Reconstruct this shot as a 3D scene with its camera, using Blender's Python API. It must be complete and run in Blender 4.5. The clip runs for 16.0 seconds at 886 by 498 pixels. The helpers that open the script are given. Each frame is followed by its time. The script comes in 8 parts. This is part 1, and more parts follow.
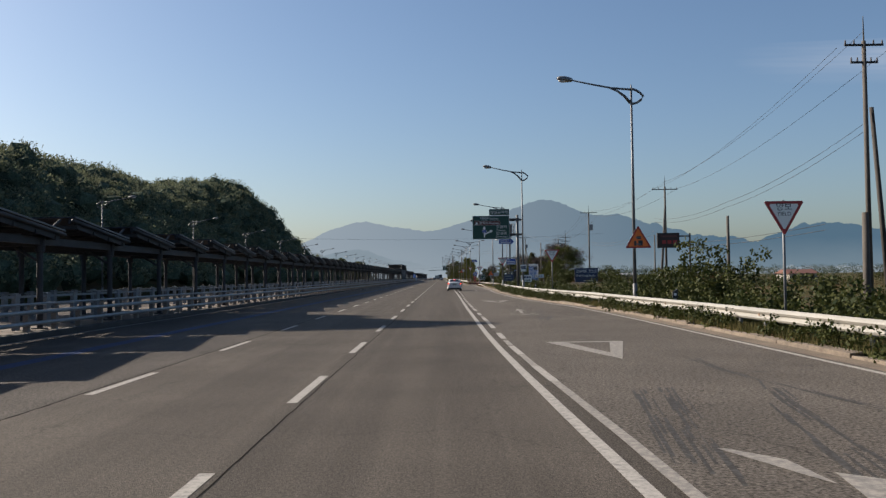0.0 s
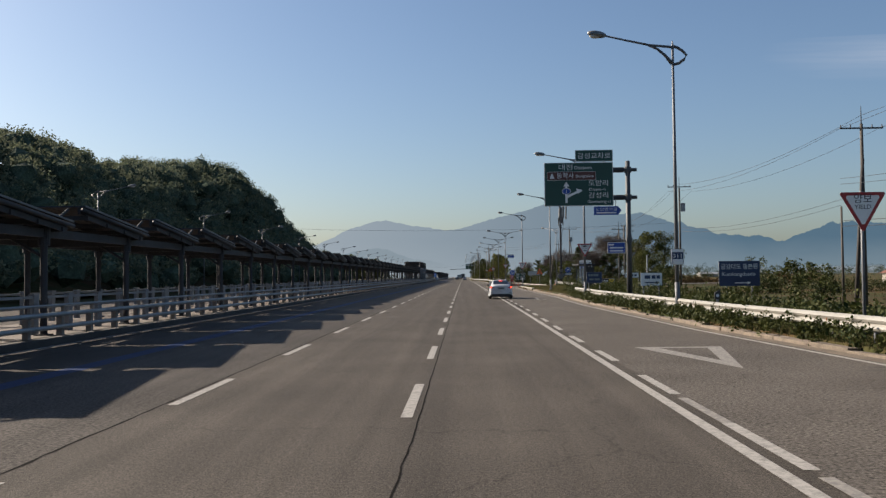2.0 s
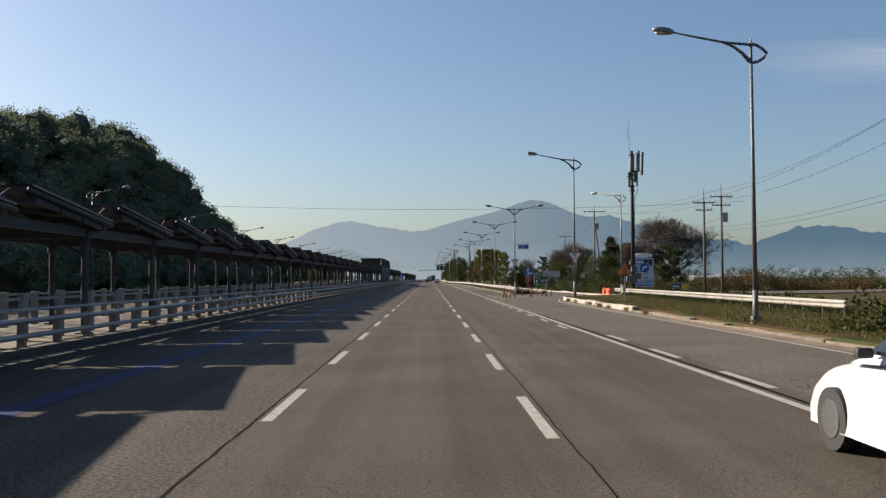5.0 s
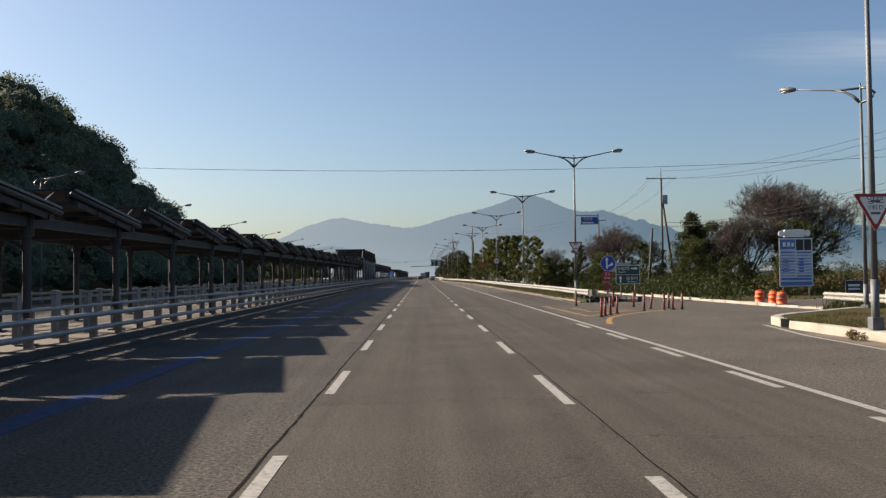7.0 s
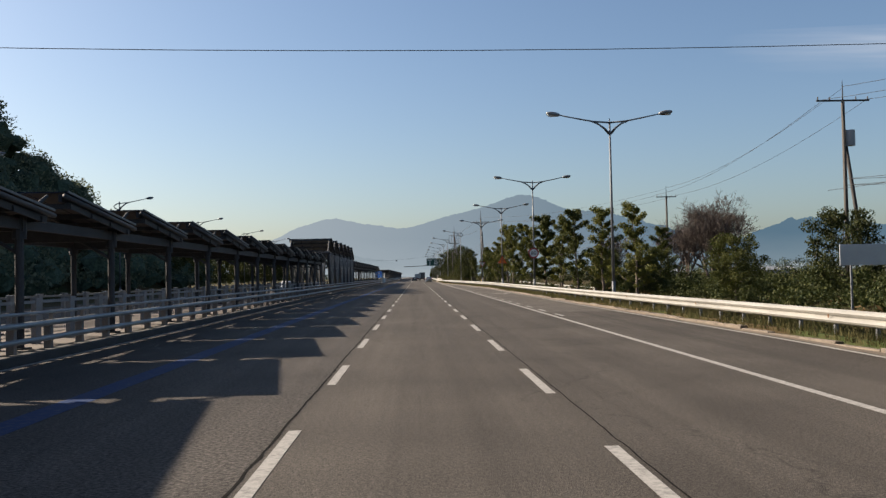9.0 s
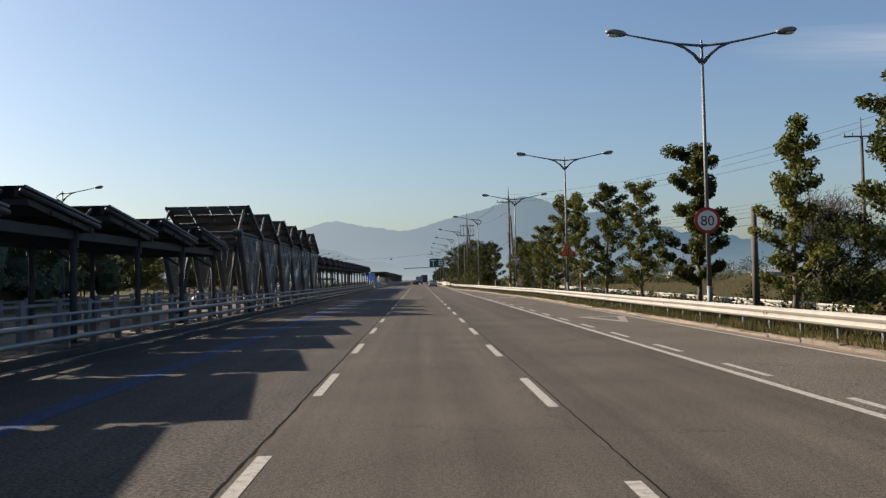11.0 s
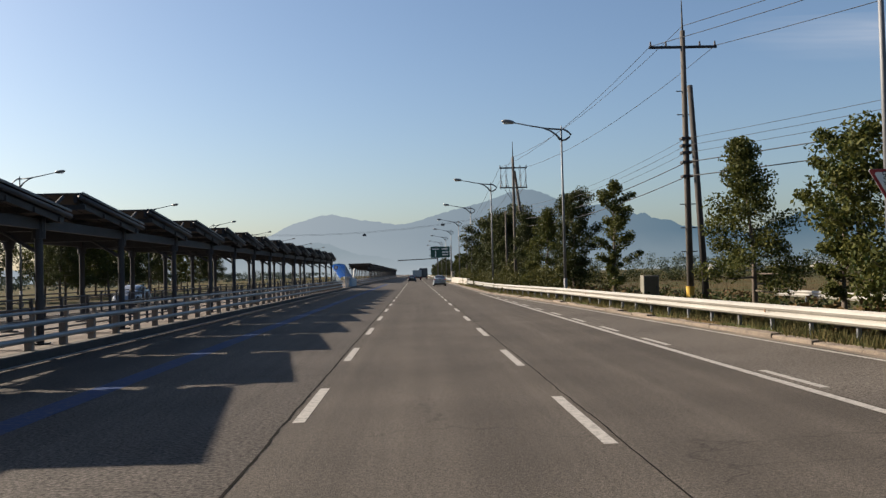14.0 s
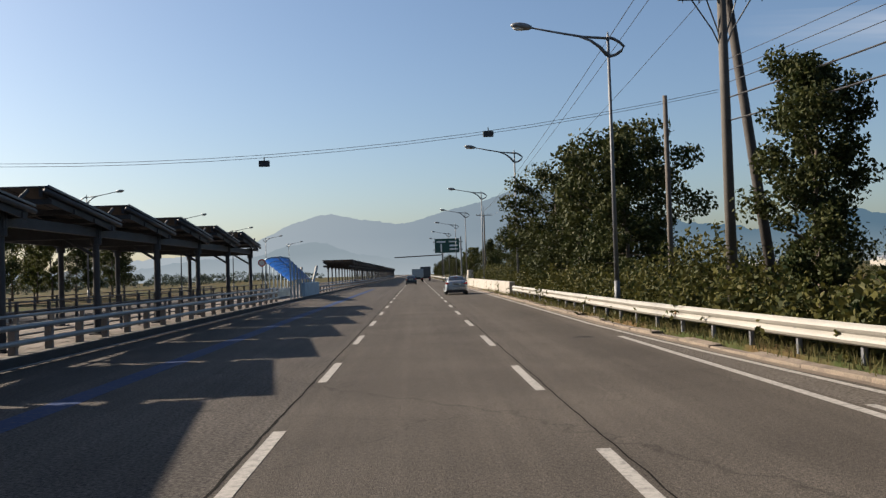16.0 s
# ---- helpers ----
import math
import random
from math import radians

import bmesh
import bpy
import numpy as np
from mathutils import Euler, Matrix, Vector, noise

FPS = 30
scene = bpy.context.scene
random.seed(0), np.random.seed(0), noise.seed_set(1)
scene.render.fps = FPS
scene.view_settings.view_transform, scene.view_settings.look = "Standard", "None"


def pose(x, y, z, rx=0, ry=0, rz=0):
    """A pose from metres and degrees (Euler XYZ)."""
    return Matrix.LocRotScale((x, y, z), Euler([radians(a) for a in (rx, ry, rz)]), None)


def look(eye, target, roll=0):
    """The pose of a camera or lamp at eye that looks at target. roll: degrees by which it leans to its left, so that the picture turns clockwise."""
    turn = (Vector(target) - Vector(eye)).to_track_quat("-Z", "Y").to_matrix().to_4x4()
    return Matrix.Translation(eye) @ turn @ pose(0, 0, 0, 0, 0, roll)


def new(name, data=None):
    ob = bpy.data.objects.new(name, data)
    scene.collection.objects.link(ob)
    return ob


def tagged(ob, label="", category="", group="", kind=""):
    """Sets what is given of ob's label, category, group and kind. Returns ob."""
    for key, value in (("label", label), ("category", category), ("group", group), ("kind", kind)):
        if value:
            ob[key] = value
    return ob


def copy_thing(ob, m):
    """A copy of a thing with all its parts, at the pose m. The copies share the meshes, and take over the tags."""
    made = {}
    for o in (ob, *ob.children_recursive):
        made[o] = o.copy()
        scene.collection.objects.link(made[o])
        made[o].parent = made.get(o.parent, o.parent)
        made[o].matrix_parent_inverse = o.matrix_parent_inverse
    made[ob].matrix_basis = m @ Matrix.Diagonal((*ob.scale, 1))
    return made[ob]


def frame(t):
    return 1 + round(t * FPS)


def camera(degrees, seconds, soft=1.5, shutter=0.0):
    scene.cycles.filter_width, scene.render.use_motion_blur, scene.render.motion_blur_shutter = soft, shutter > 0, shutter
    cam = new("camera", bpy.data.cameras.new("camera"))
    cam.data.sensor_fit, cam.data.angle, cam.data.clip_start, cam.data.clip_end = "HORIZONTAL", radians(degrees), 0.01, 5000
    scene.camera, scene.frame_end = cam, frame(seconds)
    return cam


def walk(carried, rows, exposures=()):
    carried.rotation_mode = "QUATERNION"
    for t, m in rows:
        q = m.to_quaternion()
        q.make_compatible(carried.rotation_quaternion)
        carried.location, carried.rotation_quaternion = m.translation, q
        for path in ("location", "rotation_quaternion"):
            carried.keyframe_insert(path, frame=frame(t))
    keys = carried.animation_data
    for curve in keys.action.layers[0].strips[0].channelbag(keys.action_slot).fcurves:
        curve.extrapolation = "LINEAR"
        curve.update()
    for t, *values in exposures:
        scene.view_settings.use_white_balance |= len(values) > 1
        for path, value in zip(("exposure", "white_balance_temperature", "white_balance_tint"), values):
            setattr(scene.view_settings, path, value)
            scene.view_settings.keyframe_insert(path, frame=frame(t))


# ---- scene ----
cam = camera(53.36, 16.0, soft=1.35)
PATH = [
    (0, (3.883, 0.000, 1.774), (3.895, 19.990, 2.406), -0.80),
    (0.5, (3.724, 10.437, 1.774), (3.587, 30.428, 2.357), -0.98),
    (1, (3.460, 21.417, 1.774), (3.110, 41.405, 2.361), -0.91),
    (1.5, (2.987, 31.852, 1.774), (2.529, 51.838, 2.357), -0.84),
    (2, (2.441, 42.484, 1.774), (1.989, 62.469, 2.400), -0.69),
    (2.5, (2.131, 53.066, 1.774), (1.738, 73.051, 2.444), -0.30),
    (3, (1.588, 63.164, 1.774), (1.285, 83.149, 2.489), -0.45),
    (3.5, (1.191, 73.501, 1.774), (1.027, 93.487, 2.497), -0.58),
    (4, (0.887, 83.916, 1.774), (0.899, 103.904, 2.488), -0.44),
    (6.5, (-0.198, 136.702, 1.774), (0.321, 156.687, 2.365), -0.60),
    (7, (-0.279, 147.472, 1.774), (0.208, 167.458, 2.361), -0.80),
    (7.5, (-0.309, 158.519, 1.774), (0.253, 178.502, 2.382), -0.99),
    (8, (-0.320, 169.570, 1.774), (0.348, 189.550, 2.371), -1.00),
    (10.5, (-0.108, 226.704, 1.774), (0.412, 246.686, 2.425), -1.46),
    (11, (-0.094, 238.624, 1.774), (0.483, 258.604, 2.444), -1.34),
    (11.5, (-0.072, 250.557, 1.774), (0.486, 270.538, 2.441), -1.36),
    (12, (-0.142, 262.482, 1.774), (0.491, 282.461, 2.432), -1.22),
    (12.5, (-0.141, 274.410, 1.774), (0.481, 294.390, 2.422), -1.14),
    (13, (-0.150, 286.446, 1.774), (0.427, 306.428, 2.408), -1.09),
    (13.5, (-0.192, 298.473, 1.774), (0.451, 318.455, 2.324), -1.26),
    (14, (-0.242, 310.954, 1.774), (0.404, 330.937, 2.317), -1.45),
    (14.5, (-0.151, 323.719, 1.774), (0.460, 343.702, 2.311), -1.53),
    (15, (-0.081, 336.222, 1.774), (0.487, 356.207, 2.291), -1.72),
    (15.5, (-0.097, 348.676, 1.774), (0.536, 368.659, 2.306), -1.84),
    (16, (-0.076, 361.501, 1.774), (0.555, 381.484, 2.309), -1.83),
]
walk(cam, [(t, look(eye, target, roll)) for t, eye, target, roll in PATH], [(0, 1.1, 6250, 10), (1.0, 1.05, 6250, 10), (2.0, 1.16, 6350, 10), (3.5, 1.24, 6450, 10), (8, 1.3, 6500, 10), (16, 1.3, 6500, 10)])

from mathutils import geometry

# ---------------------------------------------------------------- light
SUN = Vector((-10.04, 4.9, 6.03)).normalized()
world = bpy.data.worlds.new("sky")
scene.world = world
world.use_nodes = True
wn = world.node_tree.nodes
sky = wn.new("ShaderNodeTexSky")
sky.sky_type = "NISHITA"
sky.sun_disc = False
sky.sun_elevation = math.asin(SUN.z)
sky.sun_rotation = math.atan2(SUN.x, SUN.y)
sky.air_density, sky.dust_density, sky.ozone_density = 1.0, 1.6, 2.6
wn["Background"].inputs[1].default_value = 0.051
haze = wn.new("ShaderNodeMix")  # thin autumn haze takes the green out of the horizon
haze.data_type, haze.blend_type = "RGBA", "MULTIPLY"
haze.inputs[0].default_value, haze.inputs[7].default_value = 1.0, (0.965, 0.99, 1.02, 1)
world.node_tree.links.new(sky.outputs[0], haze.inputs[6])
world.node_tree.links.new(haze.outputs[2], wn["Background"].inputs[0])
sun_data = bpy.data.lights.new("sun", "SUN")
sun_data.energy, sun_data.angle, sun_data.color = 5.0, radians(0.6), (1.0, 0.86, 0.7)
sun = new("sun", sun_data)
sun.matrix_world = look(SUN * 100, (0, 0, 0))

# ---------------------------------------------------------------- materials
MATS = {}


def mat(name, colour, rough=0.7, metal=0.0, vary=0.15, grain=30.0, coarse=1.2, bump=0.0, spec=0.5, random=0.0, space="Object"):
    """Painted, mineral or metal surface with fine grain, broad blotches and relief."""
    if name in MATS:
        return MATS[name]
    m = bpy.data.materials.new(name)
    m.use_nodes = True
    nt, b = m.node_tree, m.node_tree.nodes["Principled BSDF"]
    tc = nt.nodes.new("ShaderNodeTexCoord")
    b.inputs["Roughness"].default_value, b.inputs["Metallic"].default_value = rough, metal
    b.inputs["Specular IOR Level"].default_value = spec
    last = None
    for scale, amount in ((coarse, vary), (grain, vary * 0.8)):
        n = nt.nodes.new("ShaderNodeTexNoise")
        n.inputs["Scale"].default_value, n.inputs["Detail"].default_value = scale, 5
        nt.links.new(tc.outputs[space], n.inputs["Vector"])
        mr = nt.nodes.new("ShaderNodeMapRange")
        mr.inputs[1].default_value, mr.inputs[2].default_value = 0.3, 0.7
        mr.inputs[3].default_value, mr.inputs[4].default_value = 1 - amount, 1 + amount
        nt.links.new(n.outputs["Fac"], mr.inputs[0])
        mix = nt.nodes.new("ShaderNodeMix")
        mix.data_type, mix.blend_type = "RGBA", "MULTIPLY"
        mix.inputs[0].default_value = 1
        if last is None:
            mix.inputs[6].default_value = (*colour, 1)
        else:
            nt.links.new(last, mix.inputs[6])
        nt.links.new(mr.outputs[0], mix.inputs[7])
        last = mix.outputs[2]
        fine = n
    if random:
        oi = nt.nodes.new("ShaderNodeObjectInfo")
        gi = nt.nodes.new("ShaderNodeNewGeometry")
        add = nt.nodes.new("ShaderNodeMath")
        nt.links.new(oi.outputs["Random"], add.inputs[0])
        nt.links.new(gi.outputs["Random Per Island"], add.inputs[1])
        mr = nt.nodes.new("ShaderNodeMapRange")
        mr.inputs[2].default_value, mr.inputs[3].default_value, mr.inputs[4].default_value = 2, 1 - random, 1 + random
        nt.links.new(add.outputs[0], mr.inputs[0])
        mix = nt.nodes.new("ShaderNodeMix")
        mix.data_type, mix.blend_type = "RGBA", "MULTIPLY"
        mix.inputs[0].default_value = 1
        nt.links.new(last, mix.inputs[6])
        nt.links.new(mr.outputs[0], mix.inputs[7])
        last = mix.outputs[2]
    nt.links.new(last, b.inputs["Base Color"])
    if bump:
        bp = nt.nodes.new("ShaderNodeBump")
        bp.inputs["Strength"].default_value, bp.inputs["Distance"].default_value = bump, 0.02
        nt.links.new(fine.outputs["Fac"], bp.inputs["Height"])
        nt.links.new(bp.outputs[0], b.inputs["Normal"])
    MATS[name] = m
    return m


def leaf_mat(name, colour, other, gloss=0.45, through_light=0.3):
    """Foliage: two greens by leaf, a little light passing through."""
    m = bpy.data.materials.new(name)
    m.use_nodes = True
    nt, b = m.node_tree, m.node_tree.nodes["Principled BSDF"]
    gi = nt.nodes.new("ShaderNodeNewGeometry")
    tc = nt.nodes.new("ShaderNodeTexCoord")
    n = nt.nodes.new("ShaderNodeTexNoise")
    n.inputs["Scale"].default_value = 0.8
    nt.links.new(tc.outputs["Object"], n.inputs["Vector"])
    add = nt.nodes.new("ShaderNodeMath")
    nt.links.new(gi.outputs["Random Per Island"], add.inputs[0])
    nt.links.new(n.outputs["Fac"], add.inputs[1])
    mr = nt.nodes.new("ShaderNodeMapRange")
    mr.inputs[1].default_value, mr.inputs[2].default_value = 0.35, 1.25
    nt.links.new(add.outputs[0], mr.inputs[0])
    mix = nt.nodes.new("ShaderNodeMix")
    mix.data_type = "RGBA"
    mix.inputs[6].default_value, mix.inputs[7].default_value = (*colour, 1), (*other, 1)
    nt.links.new(mr.outputs[0], mix.inputs[0])
    nt.links.new(mix.outputs[2], b.inputs["Base Color"])
    b.inputs["Roughness"].default_value = gloss + 0.2
    b.inputs["Specular IOR Level"].default_value = 0.12
    tr = nt.nodes.new("ShaderNodeBsdfTranslucent")
    nt.links.new(mix.outputs[2], tr.inputs["Color"])
    ms = nt.nodes.new("ShaderNodeMixShader")
    ms.inputs[0].default_value = through_light
    nt.links.new(b.outputs[0], ms.inputs[1])
    nt.links.new(tr.outputs[0], ms.inputs[2])
    nt.links.new(ms.outputs[0], nt.nodes["Material Output"].inputs["Surface"])
    return m


def asphalt_mat(name, colour, streak=True, coarse=False):
    """Worn asphalt: aggregate grain, wheel-path polish along the road, oil and repair blotches, fine cracks."""
    m = bpy.data.materials.new(name)
    m.use_nodes = True
    nt, b = m.node_tree, m.node_tree.nodes["Principled BSDF"]
    tc = nt.nodes.new("ShaderNodeTexCoord")

    def noise_node(scale, detail, stretch=(1, 1, 1)):
        mp = nt.nodes.new("ShaderNodeMapping")
        mp.inputs["Scale"].default_value = stretch
        nt.links.new(tc.outputs["Object"], mp.inputs["Vector"])
        n = nt.nodes.new("ShaderNodeTexNoise")
        n.inputs["Scale"].default_value, n.inputs["Detail"].default_value = scale, detail
        nt.links.new(mp.outputs[0], n.inputs["Vector"])
        return n

    last = None
    layers = [(noise_node(52, 5), 0.3, 1.7), (noise_node(0.35, 4), 0.84, 1.16), (noise_node(19, 5), 0.72, 1.28)]
    if coarse:
        layers[0] = (noise_node(21, 6), 0.25, 1.75)
        layers[2] = (noise_node(45, 4), 0.55, 1.45)
    if streak:
        layers.append((noise_node(1.0, 3, (1.1, 0.012, 1)), 0.84, 1.16))
        layers.append((noise_node(1.0, 2, (3.5, 0.03, 1)), 0.9, 1.1))
    for n, low, high in layers:
        mr = nt.nodes.new("ShaderNodeMapRange")
        mr.inputs[1].default_value, mr.inputs[2].default_value = 0.3, 0.7
        mr.inputs[3].default_value, mr.inputs[4].default_value = low, high
        nt.links.new(n.outputs["Fac"], mr.inputs[0])
        mix = nt.nodes.new("ShaderNodeMix")
        mix.data_type, mix.blend_type = "RGBA", "MULTIPLY"
        mix.inputs[0].default_value = 1
        if last is None:
            mix.inputs[6].default_value = (*colour, 1)
        else:
            nt.links.new(last, mix.inputs[6])
        nt.links.new(mr.outputs[0], mix.inputs[7])
        last = mix.outputs[2]
    # wandering hairline cracks
    warp = noise_node(1.6, 5)
    vadd = nt.nodes.new("ShaderNodeVectorMath")
    vadd.operation = "MULTIPLY_ADD"
    vadd.inputs[1].default_value = (1.1, 1.1, 0)
    nt.links.new(warp.outputs["Color"], vadd.inputs[0])
    nt.links.new(tc.outputs["Object"], vadd.inputs[2])
    cr = nt.nodes.new("ShaderNodeTexVoronoi")
    cr.feature = "DISTANCE_TO_EDGE"
    cr.inputs["Scale"].default_value = 0.16 if streak else 0.3
    nt.links.new(vadd.outputs[0], cr.inputs["Vector"])
    crm = nt.nodes.new("ShaderNodeMapRange")
    crm.inputs[1].default_value, crm.inputs[2].default_value = 0.0, 0.004
    crm.inputs[3].default_value, crm.inputs[4].default_value = 0.62 if streak else 0.45, 1.0
    nt.links.new(cr.outputs["Distance"], crm.inputs[0])
    mix = nt.nodes.new("ShaderNodeMix")
    mix.data_type, mix.blend_type = "RGBA", "MULTIPLY"
    mix.inputs[0].default_value = 1
    nt.links.new(last, mix.inputs[6])
    nt.links.new(crm.outputs[0], mix.inputs[7])
    last = mix.outputs[2]
    vo = nt.nodes.new("ShaderNodeTexVoronoi")
    vo.inputs["Scale"].default_value = 85
    nt.links.new(tc.outputs["Object"], vo.inputs["Vector"])
    bp = nt.nodes.new("ShaderNodeBump")
    bp.inputs["Strength"].default_value, bp.inputs["Distance"].default_value = 0.5, 0.01
    nt.links.new(vo.outputs["Distance"], bp.inputs["Height"])
    nt.links.new(bp.outputs[0], b.inputs["Normal"])
    nt.links.new(last, b.inputs["Base Color"])
    b.inputs["Roughness"].default_value = 0.75
    b.inputs["Specular IOR Level"].default_value = 0.08
    return m


def paint_mat(name, colour, wear=0.5):
    """Road paint, worn through to the asphalt in specks."""
    m = bpy.data.materials.new(name)
    m.use_nodes = True
    nt, b = m.node_tree, m.node_tree.nodes["Principled BSDF"]
    tc = nt.nodes.new("ShaderNodeTexCoord")
    n = nt.nodes.new("ShaderNodeTexNoise")
    n.inputs["Scale"].default_value, n.inputs["Detail"].default_value = 9, 9
    n.inputs["Roughness"].default_value = 0.75
    nt.links.new(tc.outputs["Object"], n.inputs["Vector"])
    mr = nt.nodes.new("ShaderNodeMapRange")
    mr.inputs[1].default_value, mr.inputs[2].default_value = wear - 0.06, wear + 0.12
    nt.links.new(n.outputs["Fac"], mr.inputs[0])
    mix = nt.nodes.new("ShaderNodeMix")
    mix.data_type = "RGBA"
    mix.inputs[6].default_value = (*colour, 1)
    mix.inputs[7].default_value = (*[0.35 * c + 0.06 for c in colour], 1)
    nt.links.new(mr.outputs[0], mix.inputs[0])
    nt.links.new(mix.outputs[2], b.inputs["Base Color"])
    b.inputs["Roughness"].default_value = 0.7
    b.inputs["Specular IOR Level"].default_value = 0.1
    return m


def glass_mat(name, colour, rough=0.05, alpha=0.6):
    m = bpy.data.materials.new(name)
    m.use_nodes = True
    nt, b = m.node_tree, m.node_tree.nodes["Principled BSDF"]
    b.inputs["Base Color"].default_value = (*colour, 1)
    b.inputs["Roughness"].default_value = rough
    b.inputs["Alpha"].default_value = alpha
    return m


def perforated_mat(name, colour):
    """Sheet metal pierced by rows of small holes."""
    m = bpy.data.materials.new(name)
    m.use_nodes = True
    nt, b = m.node_tree, m.node_tree.nodes["Principled BSDF"]
    b.inputs["Base Color"].default_value = (*colour, 1)
    b.inputs["Roughness"].default_value, b.inputs["Metallic"].default_value = 0.5, 0.6
    tc = nt.nodes.new("ShaderNodeTexCoord")
    sep = nt.nodes.new("ShaderNodeSeparateXYZ")
    nt.links.new(tc.outputs["Object"], sep.inputs[0])
    waves = []
    for axis, scale in (("Y", 2 * math.pi / 0.11), ("Z", 2 * math.pi / 0.06)):
        mul = nt.nodes.new("ShaderNodeMath")
        mul.operation = "MULTIPLY"
        mul.inputs[1].default_value = scale
        nt.links.new(sep.outputs[axis], mul.inputs[0])
        s = nt.nodes.new("ShaderNodeMath")
        s.operation = "SINE"
        nt.links.new(mul.outputs[0], s.inputs[0])
        waves.append(s)
    low = nt.nodes.new("ShaderNodeMath")
    low.operation = "MINIMUM"
    nt.links.new(waves[0].outputs[0], low.inputs[0])
    nt.links.new(waves[1].outputs[0], low.inputs[1])
    less = nt.nodes.new("ShaderNodeMath")
    less.operation = "LESS_THAN"
    less.inputs[1].default_value = 0.05
    nt.links.new(low.outputs[0], less.inputs[0])
    nt.links.new(less.outputs[0], b.inputs["Alpha"])
    return m


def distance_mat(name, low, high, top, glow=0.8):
    """Far hills seen through kilometres of air: plain backdrop, haze painted as emission, paler towards the valley."""
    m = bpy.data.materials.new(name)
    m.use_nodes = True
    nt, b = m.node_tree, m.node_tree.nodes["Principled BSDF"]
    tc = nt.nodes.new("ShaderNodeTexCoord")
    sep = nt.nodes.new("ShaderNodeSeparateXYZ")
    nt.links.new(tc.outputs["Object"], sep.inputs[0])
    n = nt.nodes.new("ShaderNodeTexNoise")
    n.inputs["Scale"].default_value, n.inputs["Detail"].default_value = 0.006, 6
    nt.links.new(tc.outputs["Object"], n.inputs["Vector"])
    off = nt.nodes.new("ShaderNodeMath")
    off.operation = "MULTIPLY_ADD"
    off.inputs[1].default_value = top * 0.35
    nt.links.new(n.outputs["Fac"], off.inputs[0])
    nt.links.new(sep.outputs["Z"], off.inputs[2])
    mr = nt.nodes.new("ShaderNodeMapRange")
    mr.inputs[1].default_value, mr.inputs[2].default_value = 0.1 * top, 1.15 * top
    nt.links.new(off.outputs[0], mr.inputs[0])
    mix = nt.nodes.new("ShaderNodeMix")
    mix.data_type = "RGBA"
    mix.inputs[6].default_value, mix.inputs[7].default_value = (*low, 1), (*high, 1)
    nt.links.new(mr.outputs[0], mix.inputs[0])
    # painted haze, thicker and brighter towards the sun
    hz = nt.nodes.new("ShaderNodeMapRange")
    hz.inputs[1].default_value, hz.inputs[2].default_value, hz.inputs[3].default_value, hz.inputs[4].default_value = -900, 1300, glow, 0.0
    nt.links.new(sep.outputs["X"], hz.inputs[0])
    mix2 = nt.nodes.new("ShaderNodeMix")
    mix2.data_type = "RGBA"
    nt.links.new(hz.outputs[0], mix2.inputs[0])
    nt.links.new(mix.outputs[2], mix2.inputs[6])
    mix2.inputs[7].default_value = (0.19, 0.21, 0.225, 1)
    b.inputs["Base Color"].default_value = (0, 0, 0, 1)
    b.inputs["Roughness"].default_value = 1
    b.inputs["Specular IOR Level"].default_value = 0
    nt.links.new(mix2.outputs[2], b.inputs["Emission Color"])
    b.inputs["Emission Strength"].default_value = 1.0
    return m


ASPHALT = asphalt_mat("asphalt", (0.0645, 0.0565, 0.0475))
ASPHALT_C = asphalt_mat("asphalt_coarse", (0.058, 0.0515, 0.045), True, True)
ASPHALT_B = asphalt_mat("asphalt_pale", (0.087, 0.077, 0.066), False, True)
WHITE_PAINT = paint_mat("road_paint_white", (0.31, 0.295, 0.27), 0.51)
BLUE_PAINT = paint_mat("road_paint_blue", (0.007, 0.025, 0.085), 0.55)
FADED_PAINT = paint_mat("road_paint_faded", (0.26, 0.242, 0.216), 0.46)
YELLOW_PAINT = paint_mat("road_paint_yellow", (0.36, 0.2, 0.05), 0.5)
TAR = mat("tar_seam", (0.012, 0.011, 0.01), 0.95, vary=0.3, spec=0.03)
KERB = mat("kerb_concrete", (0.125, 0.1, 0.076), 0.9, vary=0.4, bump=0.8, coarse=1.6, random=0.35)
SAND = mat("gutter_sand", (0.115, 0.088, 0.063), 0.95, vary=0.35, grain=22, coarse=0.7, bump=0.5)
TYRE_MARK = paint_mat("tyre_marks", (0.036, 0.033, 0.03), 0.52)
KERB_PALE = mat("kerb_pale", (0.3, 0.27, 0.225), 0.85, vary=0.2, bump=0.3)
CONCRETE = mat("concrete", (0.27, 0.25, 0.22), 0.85, vary=0.22, bump=0.4)
# median kerb tone darkened to carry the shade on its face
CONCRETE_SHADED = mat("concrete_shaded", (0.035, 0.032, 0.03), 0.85, vary=0.3, bump=0.4)
PATH_SURFACE = mat("path_surface", (0.1, 0.08, 0.064), 0.85, vary=0.2)
GALV = mat("galvanised_steel", (0.115, 0.122, 0.133), 0.6, 0.3, vary=0.12)
RAIL_WHITE = mat("rail_white", (0.235, 0.225, 0.2), 0.5, 0.0, vary=0.14, coarse=0.6)
RAIL_GREY = mat("rail_grey", (0.22, 0.24, 0.255), 0.45, 0.35, vary=0.15)
POST_WHITE = mat("post_white", (0.155, 0.165, 0.18), 0.6, vary=0.15)
POST_DARK = mat("post_taupe", (0.2, 0.17, 0.15), 0.7, vary=0.2)
STEEL_DARK = mat("steel_dark", (0.042, 0.043, 0.047), 0.6, 0.0, vary=0.2, spec=0.15)
